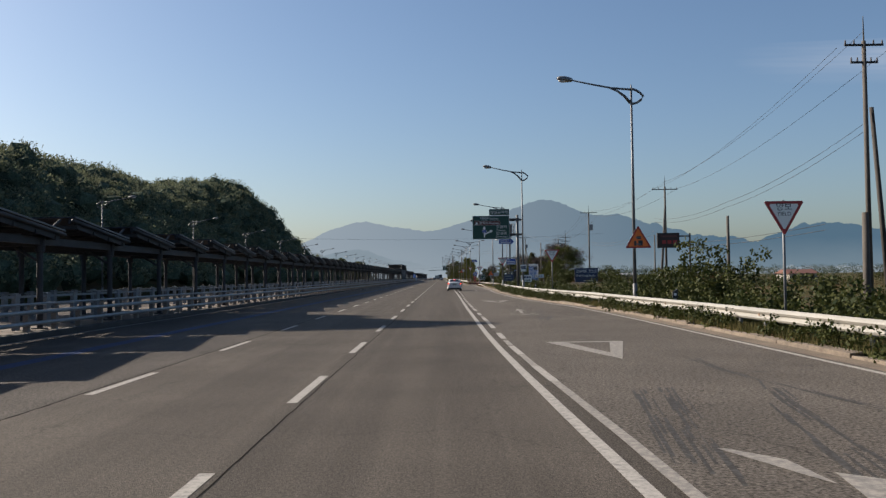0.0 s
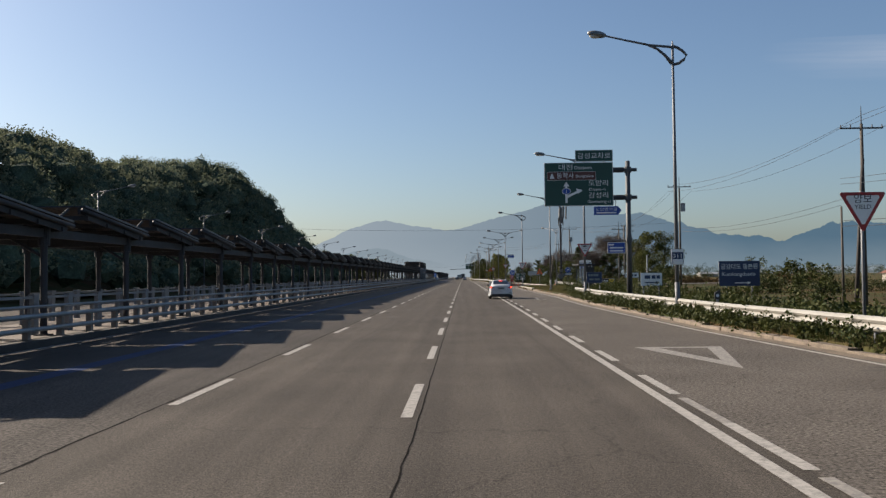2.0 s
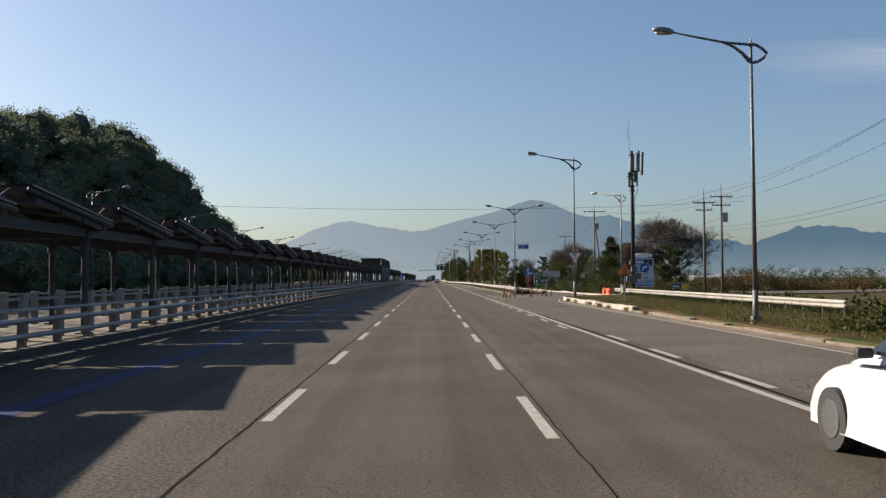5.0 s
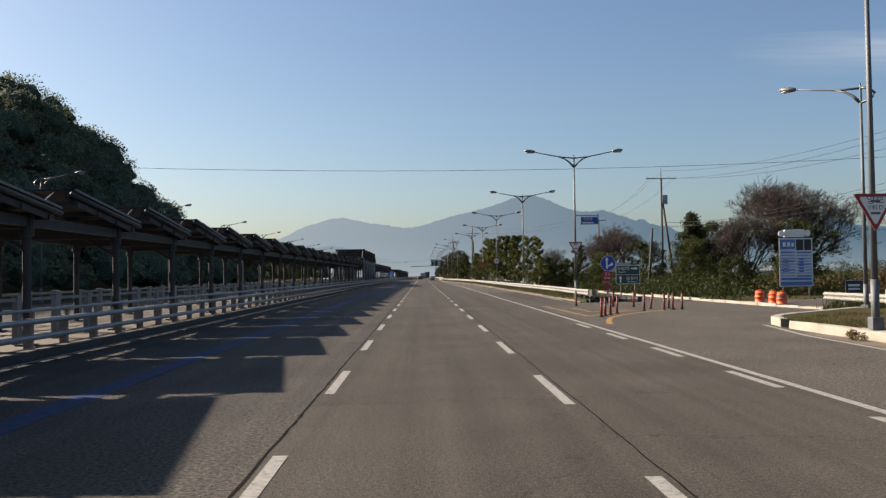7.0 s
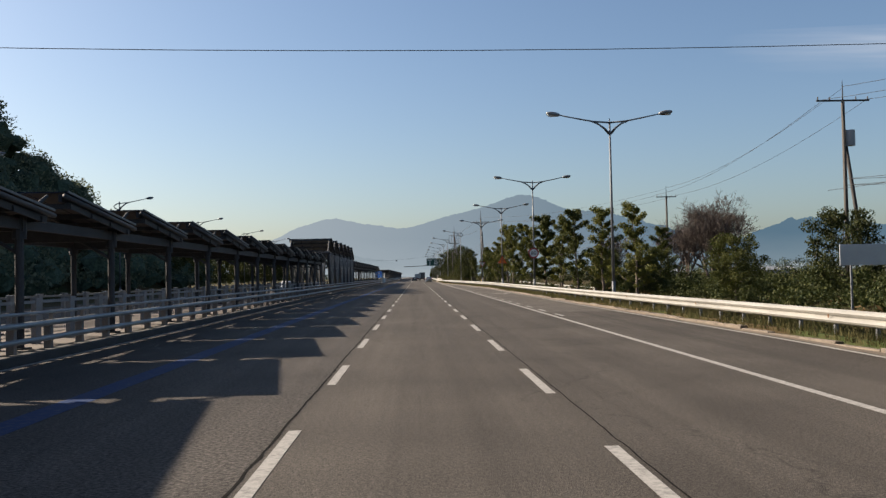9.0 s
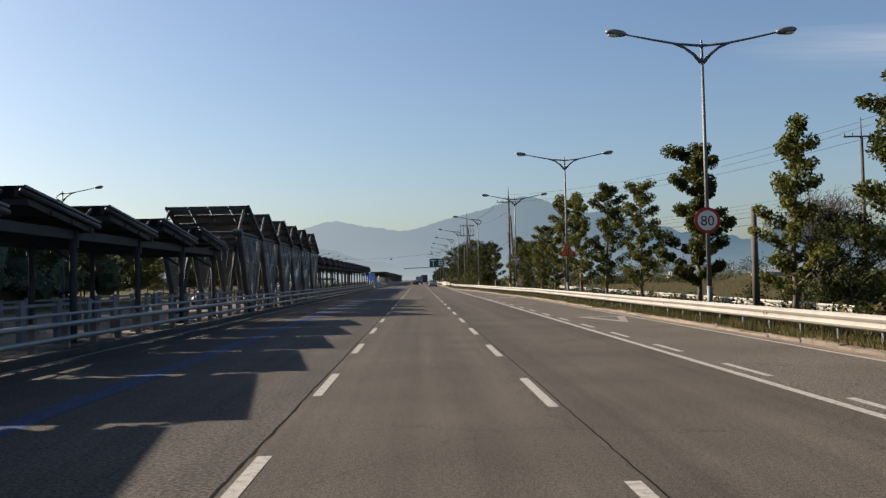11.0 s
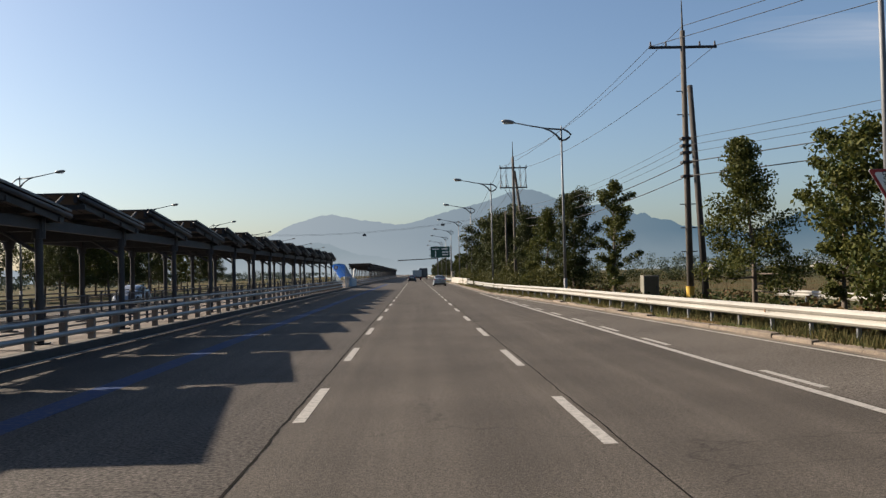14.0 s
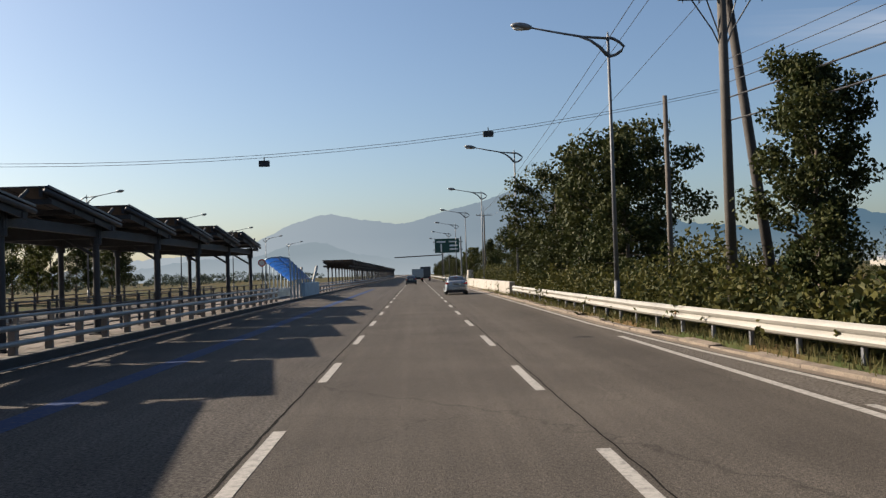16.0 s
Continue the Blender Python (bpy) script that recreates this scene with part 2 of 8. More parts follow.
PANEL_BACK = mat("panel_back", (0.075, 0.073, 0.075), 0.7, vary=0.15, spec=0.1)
STEEL_GREY = mat("steel_grey", (0.06, 0.061, 0.065), 0.55, 0.1, vary=0.2, spec=0.3)
PANEL_BACK_TALL = mat("panel_back_tall", (0.19, 0.19, 0.188), 0.7, vary=0.2, spec=0.1)
PANEL_CELL = mat("panel_cells", (0.015, 0.02, 0.05), 0.12, vary=0.1)
LATTICE = mat("lattice_grey", (0.2, 0.205, 0.215), 0.5, 0.3, vary=0.15)
ALU = mat("aluminium", (0.1, 0.104, 0.11), 0.5, 0.2, vary=0.08)
PERF = perforated_mat("perforated_sheet", (0.11, 0.113, 0.12))
WOOD_POLE = mat("pole_concrete", (0.06, 0.052, 0.044), 0.85, vary=0.25, bump=0.3)
POLE_DARK = mat("pole_dark", (0.035, 0.03, 0.027), 0.85, vary=0.25, bump=0.3)
CABLE = mat("cable", (0.025, 0.025, 0.027), 0.6)
CERAMIC = mat("insulator", (0.1, 0.085, 0.075), 0.3)
SIGN_GREEN = mat("sign_green", (0.004, 0.05, 0.037), 0.4, vary=0.05)
SIGN_WHITE = mat("sign_white", (0.75, 0.75, 0.73), 0.4, vary=0.05)
SIGN_BLUE = mat("sign_blue", (0.015, 0.06, 0.3), 0.4, vary=0.05)
SIGN_NAVY = mat("sign_navy", (0.02, 0.035, 0.09), 0.45, vary=0.08)
SIGN_BROWN = mat("sign_brown", (0.09, 0.025, 0.02), 0.45, vary=0.08)
SIGN_RED = mat("sign_red", (0.32, 0.018, 0.02), 0.4, vary=0.08)
SIGN_ORANGE = mat("sign_orange", (0.75, 0.16, 0.02), 0.45, vary=0.08)
SIGN_BLACK = mat("sign_black", (0.02, 0.02, 0.022), 0.5)
SIGN_BACK = mat("sign_back", (0.35, 0.36, 0.37), 0.45, 0.6, vary=0.1)
ORANGE_PLASTIC = mat("orange_plastic", (0.72, 0.11, 0.03), 0.5, vary=0.12)
REFLECT = mat("reflective_band", (0.75, 0.72, 0.7), 0.35)
RUBBER = mat("rubber", (0.02, 0.02, 0.02), 0.8, vary=0.2)
BLUE_ROOF = leaf_mat("blue_polycarbonate", (0.01, 0.05, 0.2), (0.014, 0.07, 0.26), 0.25, 0.5)
GLASS_CLEAR = glass_mat("shelter_glass", (0.45, 0.5, 0.5), 0.05, 0.3)
BARK = mat("bark", (0.09, 0.07, 0.055), 0.9, vary=0.3, bump=0.6)
TWIG = mat("twigs", (0.06, 0.043, 0.034), 0.9, vary=0.2)
LEAF_TREE = leaf_mat("leaves_green", (0.014, 0.029, 0.008), (0.07, 0.072, 0.016), 0.45, 0.24)
LEAF_AUTUMN = leaf_mat("leaves_turning", (0.024, 0.044, 0.01), (0.12, 0.115, 0.026), 0.45, 0.28)
LEAF_DARK = leaf_mat("leaves_dark", (0.01, 0.022, 0.007), (0.046, 0.05, 0.015), 0.45, 0.18)
LEAF_WEED = leaf_mat("leaves_weed", (0.01, 0.022, 0.006), (0.052, 0.058, 0.016), 0.45, 0.2)
# hillside green lifted paler and bluer, haze put into the leaf colour
LEAF_HILL_HAZED = leaf_mat("leaves_forest_hazed", (0.07, 0.098, 0.064), (0.15, 0.16, 0.1), 0.7, 0.3)
# darker green for solid crown cores, inner shade put into the colour
LEAF_INNER_SHADE = mat("leaves_inner_shade", (0.055, 0.075, 0.052), 0.9, vary=0.4, grain=4, coarse=0.5, bump=0.6, spec=0.05)
LEAF_SHRUB = leaf_mat("leaves_shrub", (0.012, 0.024, 0.007), (0.07, 0.066, 0.017), 0.45, 0.22)
# greyer green for far trees, distance haze painted in
LEAF_FAR_HAZED = leaf_mat("leaves_far_hazed", (0.036, 0.052, 0.042), (0.06, 0.075, 0.058), 0.7, 0.1)
LEAF_DRY = leaf_mat("leaves_dry", (0.055, 0.036, 0.016), (0.1, 0.066, 0.03), 0.7, 0.08)
GRASS = leaf_mat("grass_blades", (0.04, 0.052, 0.017), (0.1, 0.085, 0.036), 0.7)
CAR_WHITE = mat("car_white", (0.48, 0.49, 0.5), 0.22, vary=0.02)
CAR_DARK = mat("car_dark", (0.02, 0.021, 0.025), 0.22, vary=0.02)
CAR_GREY = mat("car_grey", (0.3, 0.32, 0.34), 0.25, 0.5, vary=0.03)
CAR_PALE = mat("truck_pale", (0.24, 0.28, 0.3), 0.35, vary=0.04)
CAR_GLASS = mat("car_glass", (0.012, 0.014, 0.016), 0.04, vary=0.0)
TRIM = mat("black_trim", (0.02, 0.02, 0.021), 0.6)
RIM = mat("alloy_rim", (0.4, 0.41, 0.42), 0.3, 0.9)
CARGO = mat("cargo_tarpaulin", (0.06, 0.065, 0.07), 0.8, vary=0.2)


def lit_mat(name, colour, strength):
    m = mat(name, colour, 0.25, vary=0.02)
    b = m.node_tree.nodes["Principled BSDF"]
    b.inputs["Emission Color"].default_value = (*colour, 1)
    b.inputs["Emission Strength"].default_value = strength
    return m


TAIL = mat("tail_lamp_red", (0.35, 0.01, 0.01), 0.2, vary=0.02)
BRAKE = lit_mat("brake_lamp_lit", (0.9, 0.06, 0.03), 1.6)


def ground_mat():
    """Verge soil, dry grass and stubble fields in blotches."""
    m = bpy.data.materials.new("ground_soil")
    m.use_nodes = True
    nt, b = m.node_tree, m.node_tree.nodes["Principled BSDF"]
    tc = nt.nodes.new("ShaderNodeTexCoord")
    last = (0.05, 0.036, 0.019, 1)
    out = None
    for scale, colour, a, c in ((0.02, (0.085, 0.055, 0.026), 0.42, 0.6), (0.25, (0.035, 0.045, 0.016), 0.42, 0.58), (3.0, (0.066, 0.054, 0.028), 0.45, 0.8)):
        n = nt.nodes.new("ShaderNodeTexNoise")
        n.inputs["Scale"].default_value, n.inputs["Detail"].default_value = scale, 7
        nt.links.new(tc.outputs["Object"], n.inputs["Vector"])
        mr = nt.nodes.new("ShaderNodeMapRange")
        mr.inputs[1].default_value, mr.inputs[2].default_value = a, c
        nt.links.new(n.outputs["Fac"], mr.inputs[0])
        mix = nt.nodes.new("ShaderNodeMix")
        mix.data_type = "RGBA"
        if out is None:
            mix.inputs[6].default_value = last
        else:
            nt.links.new(out, mix.inputs[6])
        mix.inputs[7].default_value = (*colour, 1)
        nt.links.new(mr.outputs[0], mix.inputs[0])
        out = mix.outputs[2]
    nt.links.new(out, b.inputs["Base Color"])
    b.inputs["Roughness"].default_value = 0.95
    b.inputs["Specular IOR Level"].default_value = 0.05
    bp = nt.nodes.new("ShaderNodeBump")
    bp.inputs["Strength"].default_value, bp.inputs["Distance"].default_value = 0.8, 0.1
    nt.links.new(n.outputs["Fac"], bp.inputs["Height"])
    nt.links.new(bp.outputs[0], b.inputs["Normal"])
    return m


SOIL = ground_mat()

# ---------------------------------------------------------------- mesh helpers


def mesh_of(bm, name, material, smooth=False):
    me = bpy.data.meshes.new(name)
    bm.to_mesh(me)
    bm.free()
    me.materials.append(material)
    if smooth:
        me.polygons.foreach_set("use_smooth", [True] * len(me.polygons))
    return me


def raw(name, verts, faces, material):
    me = bpy.data.meshes.new(name)
    me.from_pydata(verts, [], faces)
    me.materials.append(material)
    me.update()
    return me


def part(name, bm, material, parent, label="", smooth=False):
    """One mesh object under a thing or a part."""
    me = bm if isinstance(bm, bpy.types.Mesh) else mesh_of(bm, name, material, smooth)
    ob = new(name, me)
    ob.parent = parent
    if label:
        ob["label"] = label
    return ob


def thing(name, label, category, group="", kind="", at=(0, 0, 0), rz=0.0):
    ob = new(name)
    ob.empty_display_size = 0.3
    ob.matrix_basis = pose(*at, 0, 0, rz)
    return tagged(ob, label, category, group, kind)


def solid(name, bm, material, label, category="", group="", kind="", smooth=False):
    me = bm if isinstance(bm, bpy.types.Mesh) else mesh_of(bm, name, material, smooth)
    return tagged(new(name, me), label, category, group, kind)


def box(bm, x0, x1, y0, y1, z0, z1, bevel=0.0):
    vs = [bm.verts.new((x, y, z)) for z in (z0, z1) for x, y in ((x0, y0), (x1, y0), (x1, y1), (x0, y1))]
    fs = [bm.faces.new([vs[i] for i in f]) for f in ((3, 2, 1, 0), (4, 5, 6, 7), (0, 1, 5, 4), (1, 2, 6, 5), (2, 3, 7, 6), (3, 0, 4, 7))]
    if bevel:
        es = list({e for f in fs for e in f.edges})
        bmesh.ops.bevel(bm, geom=es, offset=bevel, segments=2, affect="EDGES", profile=0.6)
    return bm


def boxes(*args, bevel=0.0):
    bm = bmesh.new()
    for a in args:
        box(bm, *a, bevel=bevel)
    return bm


def tube(bm, pts, radius, sides=8, end=None):
    """A tube through points; the radius runs to end at the far end."""
    pts = [Vector(p) for p in pts]
    rings = []
    for i, p in enumerate(pts):
        d = (pts[min(i + 1, len(pts) - 1)] - pts[max(i - 1, 0)]).normalized()
        side = d.cross(Vector((0, 0, 1)))
        if side.length < 0.05:
            side = d.cross(Vector((1, 0, 0)))
        side.normalize()
        up = side.cross(d)
        r = radius if end is None else radius + (end - radius) * i / (len(pts) - 1)
        rings.append([bm.verts.new(p + r * (math.cos(a) * side + math.sin(a) * up)) for a in (2 * math.pi * k / sides for k in range(sides))])
    for a, b in zip(rings, rings[1:]):
        for k in range(sides):
            bm.faces.new((a[k], a[(k + 1) % sides], b[(k + 1) % sides], b[k]))
    bm.faces.new(rings[0][::-1])
    bm.faces.new(rings[-1])
    return bm


def tubes(*args, sides=8):
    bm = bmesh.new()
    for pts, *r in args:
        tube(bm, pts, r[0], sides, r[1] if len(r) > 1 else None)
    return bm


def plate(bm, outline, y0, y1):
    """A flat plate with an outline in x and z, between two depths."""
    a = [bm.verts.new((x, y0, z)) for x, z in outline]
    b = [bm.verts.new((x, y1, z)) for x, z in outline]
    bm.faces.new(a)
    bm.faces.new(b[::-1])
    n = len(a)
    for k in range(n):
        bm.faces.new((a[(k + 1) % n], a[k], b[k], b[(k + 1) % n]))
    bmesh.ops.recalc_face_normals(bm, faces=bm.faces)
    return bm


def plated(outline, y0, y1):
    return plate(bmesh.new(), outline, y0, y1)


def rect(x0, x1, z0, z1, r=0.0):
    if not r:
        return [(x0, z0), (x1, z0), (x1, z1), (x0, z1)]
    pts = []
    for cx, cz, a0 in ((x1 - r, z0 + r, -90), (x1 - r, z1 - r, 0), (x0 + r, z1 - r, 90), (x0 + r, z0 + r, 180)):
        pts += [(cx + r * math.cos(radians(a0 + a)), cz + r * math.sin(radians(a0 + a))) for a in (0, 30, 60, 90)]
    return pts


def disc(r, n=28, cx=0.0, cz=0.0):
    return [(cx + r * math.cos(2 * math.pi * k / n), cz + r * math.sin(2 * math.pi * k / n)) for k in range(n)]


def lettering(body, size, x, z, y, material, parent, width=None, name="lettering", align="CENTER"):
    """Words as a thin mesh, facing -y, centred on x with its foot at z."""
    cu = bpy.data.curves.new(name, "FONT")
    cu.body, cu.size, cu.align_x, cu.extrude = body, size, align, 0.002
    cu.resolution_u = 3
    tmp = bpy.data.objects.new(name, cu)
    scene.collection.objects.link(tmp)
    dg = bpy.context.evaluated_depsgraph_get()
    me = bpy.data.meshes.new_from_object(tmp.evaluated_get(dg))
    bpy.data.objects.remove(tmp)
    bpy.data.curves.remove(cu)
    me.materials.clear()
    me.materials.append(material)
    co = np.empty(len(me.vertices) * 3)
    me.vertices.foreach_get("co", co)
    co = co.reshape(-1, 3)
    k = 1.0
    if width and len(co):
        k = width / max(1e-3, np.ptp(co[:, 0]))
    out = np.stack([x + co[:, 0] * k, y - co[:, 2], z + co[:, 1]], 1)
    me.vertices.foreach_set("co", out.ravel())
    ob = new(name, me)
    ob.parent = parent
    return ob


def profile(points):
    """x as a smooth function of y through a few stations."""
    ys, xs = zip(*points)

    def at(y):
        return float(np.interp(y, ys, xs))

    return at


def ribbon(name, left, right, y0, y1, step, z, material):
    """A strip along the road between two edges, each a number or a function of y."""
    f = [v if callable(v) else (lambda y, v=v: v) for v in (left, right)]
    ys = list(np.linspace(y0, y1, max(2, int((y1 - y0) / step) + 1)))
    verts = [(f[s](y), y, z) for y in ys for s in (0, 1)]
    faces = [(2 * i, 2 * i + 1, 2 * i + 3, 2 * i + 2) for i in range(len(ys) - 1)]
    return raw(name, verts, faces, material)

# ---------------------------------------------------------------- lines of the road
EDGE_A = profile([(-80, 11.4), (38, 11.45), (50, 11.2), (57, 10.5), (70, 9.75), (80, 9.6), (95, 9.45), (107, 9.7), (112, 9.95), (140, 9.9), (160, 9.8), (167, 9.8), (171, 10.05), (174.5, 10.45), (177, 11.1)])
KERB_A = profile([(-80, 12.15), (38, 12.15), (50, 11.75), (57, 11.1), (70, 10.35), (95, 10.1), (108, 10.35), (113, 10.7), (140, 10.75), (158, 10.75), (174, 10.78), (176, 11.2)])
RAIL_A = profile([(-80, 12.8), (32, 12.65), (50, 12.3), (60, 11.6), (72, 11.05), (95, 11.0), (114, 11.5)])
EDGE_B = profile([(190, 8.2), (200, 8.7), (215, 8.95), (243, 8.75), (310, 8.8), (338, 7.65), (350, 7.2), (358, 6.8), (368, 6.3), (381, 5.65), (388, 5.4), (1600, 5.4)])


def KERB_B(y):
    return RAIL_B(y) - 0.36


RAIL_B = profile([(190, 9.0), (200, 9.5), (215, 9.75), (243, 9.55), (310, 9.6), (338, 8.4), (359, 7.8), (377, 6.55), (386, 6.2), (1600, 6.2)])


def BORDER(y):
    return KERB_A(y) if y < 176 else 11.75 + (KERB_B(190) - 11.75) * min(1.0, (y - 176) / 14) if y < 190 else KERB_B(y)


# ---------------------------------------------------------------- ground, roads
def build_ground():
    ys = [-4400, -1500, -500, -200, -110] + list(np.arange(-80, 620, 4.0)) + [700, 900, 1200, 1700, 2500, 3500, 4600]
    left = [(-4500, -0.5), (-2000, -0.5), (-700, -0.4), (-250, -0.3), (-120, -0.2), (-60, 0.1), (-40, 0.1), (-31, 0.02), (-28.6, -0.02), (-28.2, -0.08), (-9.6, -0.08)]
    right = [(-0.2, -0.08), (0.32, -0.08), (0.36, 0.14), (1.0, 0.16), (2.5, 0.1), (5, -0.12), (9, -0.45), (15, -0.65), (25, -0.75), (45, -0.8), (90, -0.8), (250, -0.8), (800, -0.8), (2000, -0.8), (4500, -0.8)]
    verts, faces = [], []
    n = len(left) + len(right)
    for y in ys:
        for x, z in left:
            verts.append((x, y, z))
        for o, z in right:
            low = max(0.0, min(1.0, (y - 166) / 9, (274 - y) / 9))
            if o > -0.3:
                z += low * ((-0.1 if o < 50 else -0.8) - z)
            wob = 0.05 * noise.noise((o * 0.6, y * 0.3, 0)) if 0.4 < o < 60 else 0
            verts.append((BORDER(y) + o, y, z + wob))
    for j in range(len(ys) - 1):
        for i in range(n - 1):
            a = j * n + i
            faces.append((a, a + 1, a + n + 1, a + n))
    return solid("ground", raw("ground", verts, faces, SOIL), None, "dry verge soil with stubble fields beyond the roadside", "ground", kind="structure")


build_ground()
solid("bus_lane", ribbon("bus_lane", -9.05, -1.85, -90, 1600, 4, 0.0, ASPHALT_C), None, "coarse older asphalt of the lane along the median", "road", kind="structure")
solid("road", ribbon("road", -1.85, lambda y: BORDER(y) + 0.06, -90, 1600, 4, 0.0, ASPHALT), None, "worn grey-brown asphalt carriageway of a divided highway", "road", kind="structure")
solid("road_opposite", ribbon("road_opposite", -28.2, -14.4, -90, 1600, 40, 0.0, ASPHALT), None, "grey asphalt carriageway beyond the median", "road", kind="structure")
MERGE = ribbon("merge_lane", lambda y: float(np.interp(y, [300, 335, 384], [5.55, 5.32, 5.28])), lambda y: EDGE_B(y) - 0.1, 232, 384, 4, 0.003, ASPHALT_B)
solid("merge_lane", MERGE, None, "paler asphalt acceleration lane beside the highway", "road", kind="structure")
solid("exit_lane", ribbon("exit_lane", lambda y: float(np.interp(y, [-80, 7, 12, 17, 23, 68, 88, 120, 140, 152], [5.97, 5.86, 5.76, 5.63, 5.54, 5.53, 5.95, 6.05, 5.75, 5.55])), lambda y: KERB_A(y) - 0.02, -90, 175, 4, 0.003, ASPHALT_B), None, "paler cracked asphalt slip lane beside the highway", "road", kind="structure")
SIDE = [(5.55, 175.02), (11.15, 175.02), (11.45, 176.6), (12.2, 177.9), (14.3, 180.0), (17.2, 182.9), (21.2, 185.7), (30, 191), (60, 206), (60, 219), (30, 205), (20.5, 199.5), (17.4, 198), (16.4, 203), (16.3, 214), (15.2, 236), (14.6, 262), (11.2, 264), (12.0, 236), (12.3, 214), (11.4, 203.3), (8.4, 203.3), (8.0, 196), (6.0, 196)]
tris = geometry.tessellate_polygon([[Vector((x, y, 0)) for x, y in SIDE]])
area = [(SIDE[b][0] - SIDE[a][0]) * (SIDE[c][1] - SIDE[a][1]) - (SIDE[c][0] - SIDE[a][0]) * (SIDE[b][1] - SIDE[a][1]) for a, b, c in tris]
solid("side_road", raw("side_road", [(x, y, 0.006) for x, y in SIDE], [t if s > 0 else t[::-1] for t, s in zip(tris, area)], ASPHALT_B), None, "pale asphalt side road joining behind an island", "road", kind="structure")


def wander(y):
    """Uneven line of a crack along a paving joint."""
    return 0.02 * noise.noise((y * 0.35, 1.7, 0)) + 0.022 * noise.noise((y * 1.7, 4.2, 0))


def marking(name, rects, material, z, label, step=5):
    verts, faces = [], []
    for x0, x1, y0, y1 in rects:
        k = len(verts)
        fx0, fx1 = (v if callable(v) else (lambda y, v=v: v) for v in (x0, x1))
        n = max(1, int((y1 - y0) / step))
        for j in range(n + 1):
            y = y0 + (y1 - y0) * j / n
            verts += [(fx0(y), y, z), (fx1(y), y, z)]
        faces += [(k + 2 * j, k + 2 * j + 1, k + 2 * j + 3, k + 2 * j + 2) for j in range(n)]
    return solid(name, raw(name, verts, faces, material), None, label, "road marking", kind="structure")


DASH = 3.45
SLIP = profile([(-80, 5.65), (7, 5.55), (12, 5.42), (20, 5.26), (28, 5.2), (50, 5.22), (85, 5.35), (139, 5.4)])
SLIP_B = profile([(-80, 6.0), (7, 5.9), (12, 5.8), (17, 5.67), (23, 5.58), (35, 5.6), (50, 5.54), (68, 5.55), (88, 5.76), (139, 5.81)])
SOLID = profile([(139, 5.42), (300, 5.42), (335, 5.17), (384, 5.1)])


def dash_end(k):
    """Far end of the k-th dash of the outer lane line."""
    return float(np.interp(k, [-11, 0, 4, 7, 11, 17, 22, 29, 33, 37, 41, 44, 47, 120], [-71.5, 16.1, 49.2, 72.9, 103.4, 147.4, 186.0, 238.35, 269.7, 300.6, 330.9, 354.6, 377.9, 958]))


def dash_lead(k):
    """How far the inner line's dashes stand ahead of the outer line's."""
    return float(np.interp(k, [0, 17, 29, 47], [1.0, 1.15, 1.55, 1.65]))


marking("lane_line_inner", [(-1.775, -1.625, dash_end(k) + dash_lead(k) - 3.2, dash_end(k) + dash_lead(k)) for k in range(-8, 113)], WHITE_PAINT, 0.005, "worn white dashed lane line")
marking("lane_line_outer", [(1.625, 1.775, dash_end(k) - DASH, dash_end(k)) for k in range(-8, 113)], WHITE_PAINT, 0.005, "worn white dashed lane line")
marking("edge_line_slip", [(lambda y: SLIP(y) - 0.08, lambda y: SLIP(y) + 0.08, -80, 139)], WHITE_PAINT, 0.007, "solid white line along the slip lane")
marking("edge_line_solid", [(lambda y: SOLID(y) - 0.08, lambda y: SOLID(y) + 0.08, 139, 384)], WHITE_PAINT, 0.007, "solid white edge line")
marking("slip_dashes", [(lambda y: SLIP_B(y) - 0.08, lambda y: SLIP_B(y) + 0.08, 68.3 + p * k - 2.5, 68.3 + p * k) for p, k in [(5.1, k) for k in range(-10, 0)] + [(5.3, k) for k in range(0, 13)]], WHITE_PAINT, 0.007, "short white dashes beside a solid line")
marking("slip_line_old", [(lambda y: SLIP_B(y) - 0.07, lambda y: SLIP_B(y) + 0.07, a, b) for a, b in ((-80, 14.8), (17.3, 19.8), (22.6, 24.3), (32.6, 34.9), (37.6, 38.9), (47.9, 50.2), (53.0, 55.2))], FADED_PAINT, 0.0075, "worn remains of an older white line")
marking("exit_dashes", [(5.03, 5.19, 152.9 + 5.05 * k - 2.3, 152.9 + 5.05 * k) for k in range(-3, 6)], WHITE_PAINT, 0.007, "short white dashes beside a solid line")
MERGE_B = profile([(200, 5.8), (300, 5.8), (335, 5.45), (384, 5.38)])
marking("merge_dashes", [(lambda y: MERGE_B(y) - 0.07, lambda y: MERGE_B(y) + 0.07, a, a + 2.25) for a in [228.4 + 5.0 * k for k in range(20)] + [330.9 + 4.87 * k for k in range(9)]], WHITE_PAINT, 0.007, "short white dashes beside a solid line")
marking("edge_line_a", [(lambda y: EDGE_A(y) - 0.07, lambda y: EDGE_A(y) + 0.07, -80, 176)], WHITE_PAINT, 0.007, "thin white line along the kerb")
marking("edge_line_b", [(lambda y: EDGE_B(y) - 0.07, lambda y: EDGE_B(y) + 0.07, 204, 1600)], WHITE_PAINT, 0.007, "thin white line along the kerb")
marking("edge_line_median", [(-8.86, -8.72, -80, 1600)], WHITE_PAINT, 0.005, "thin white line along the median kerb")
marking("bus_lane_line", [(-5.62, -5.14, -80, 470)], BLUE_PAINT, 0.005, "solid blue bus lane line")
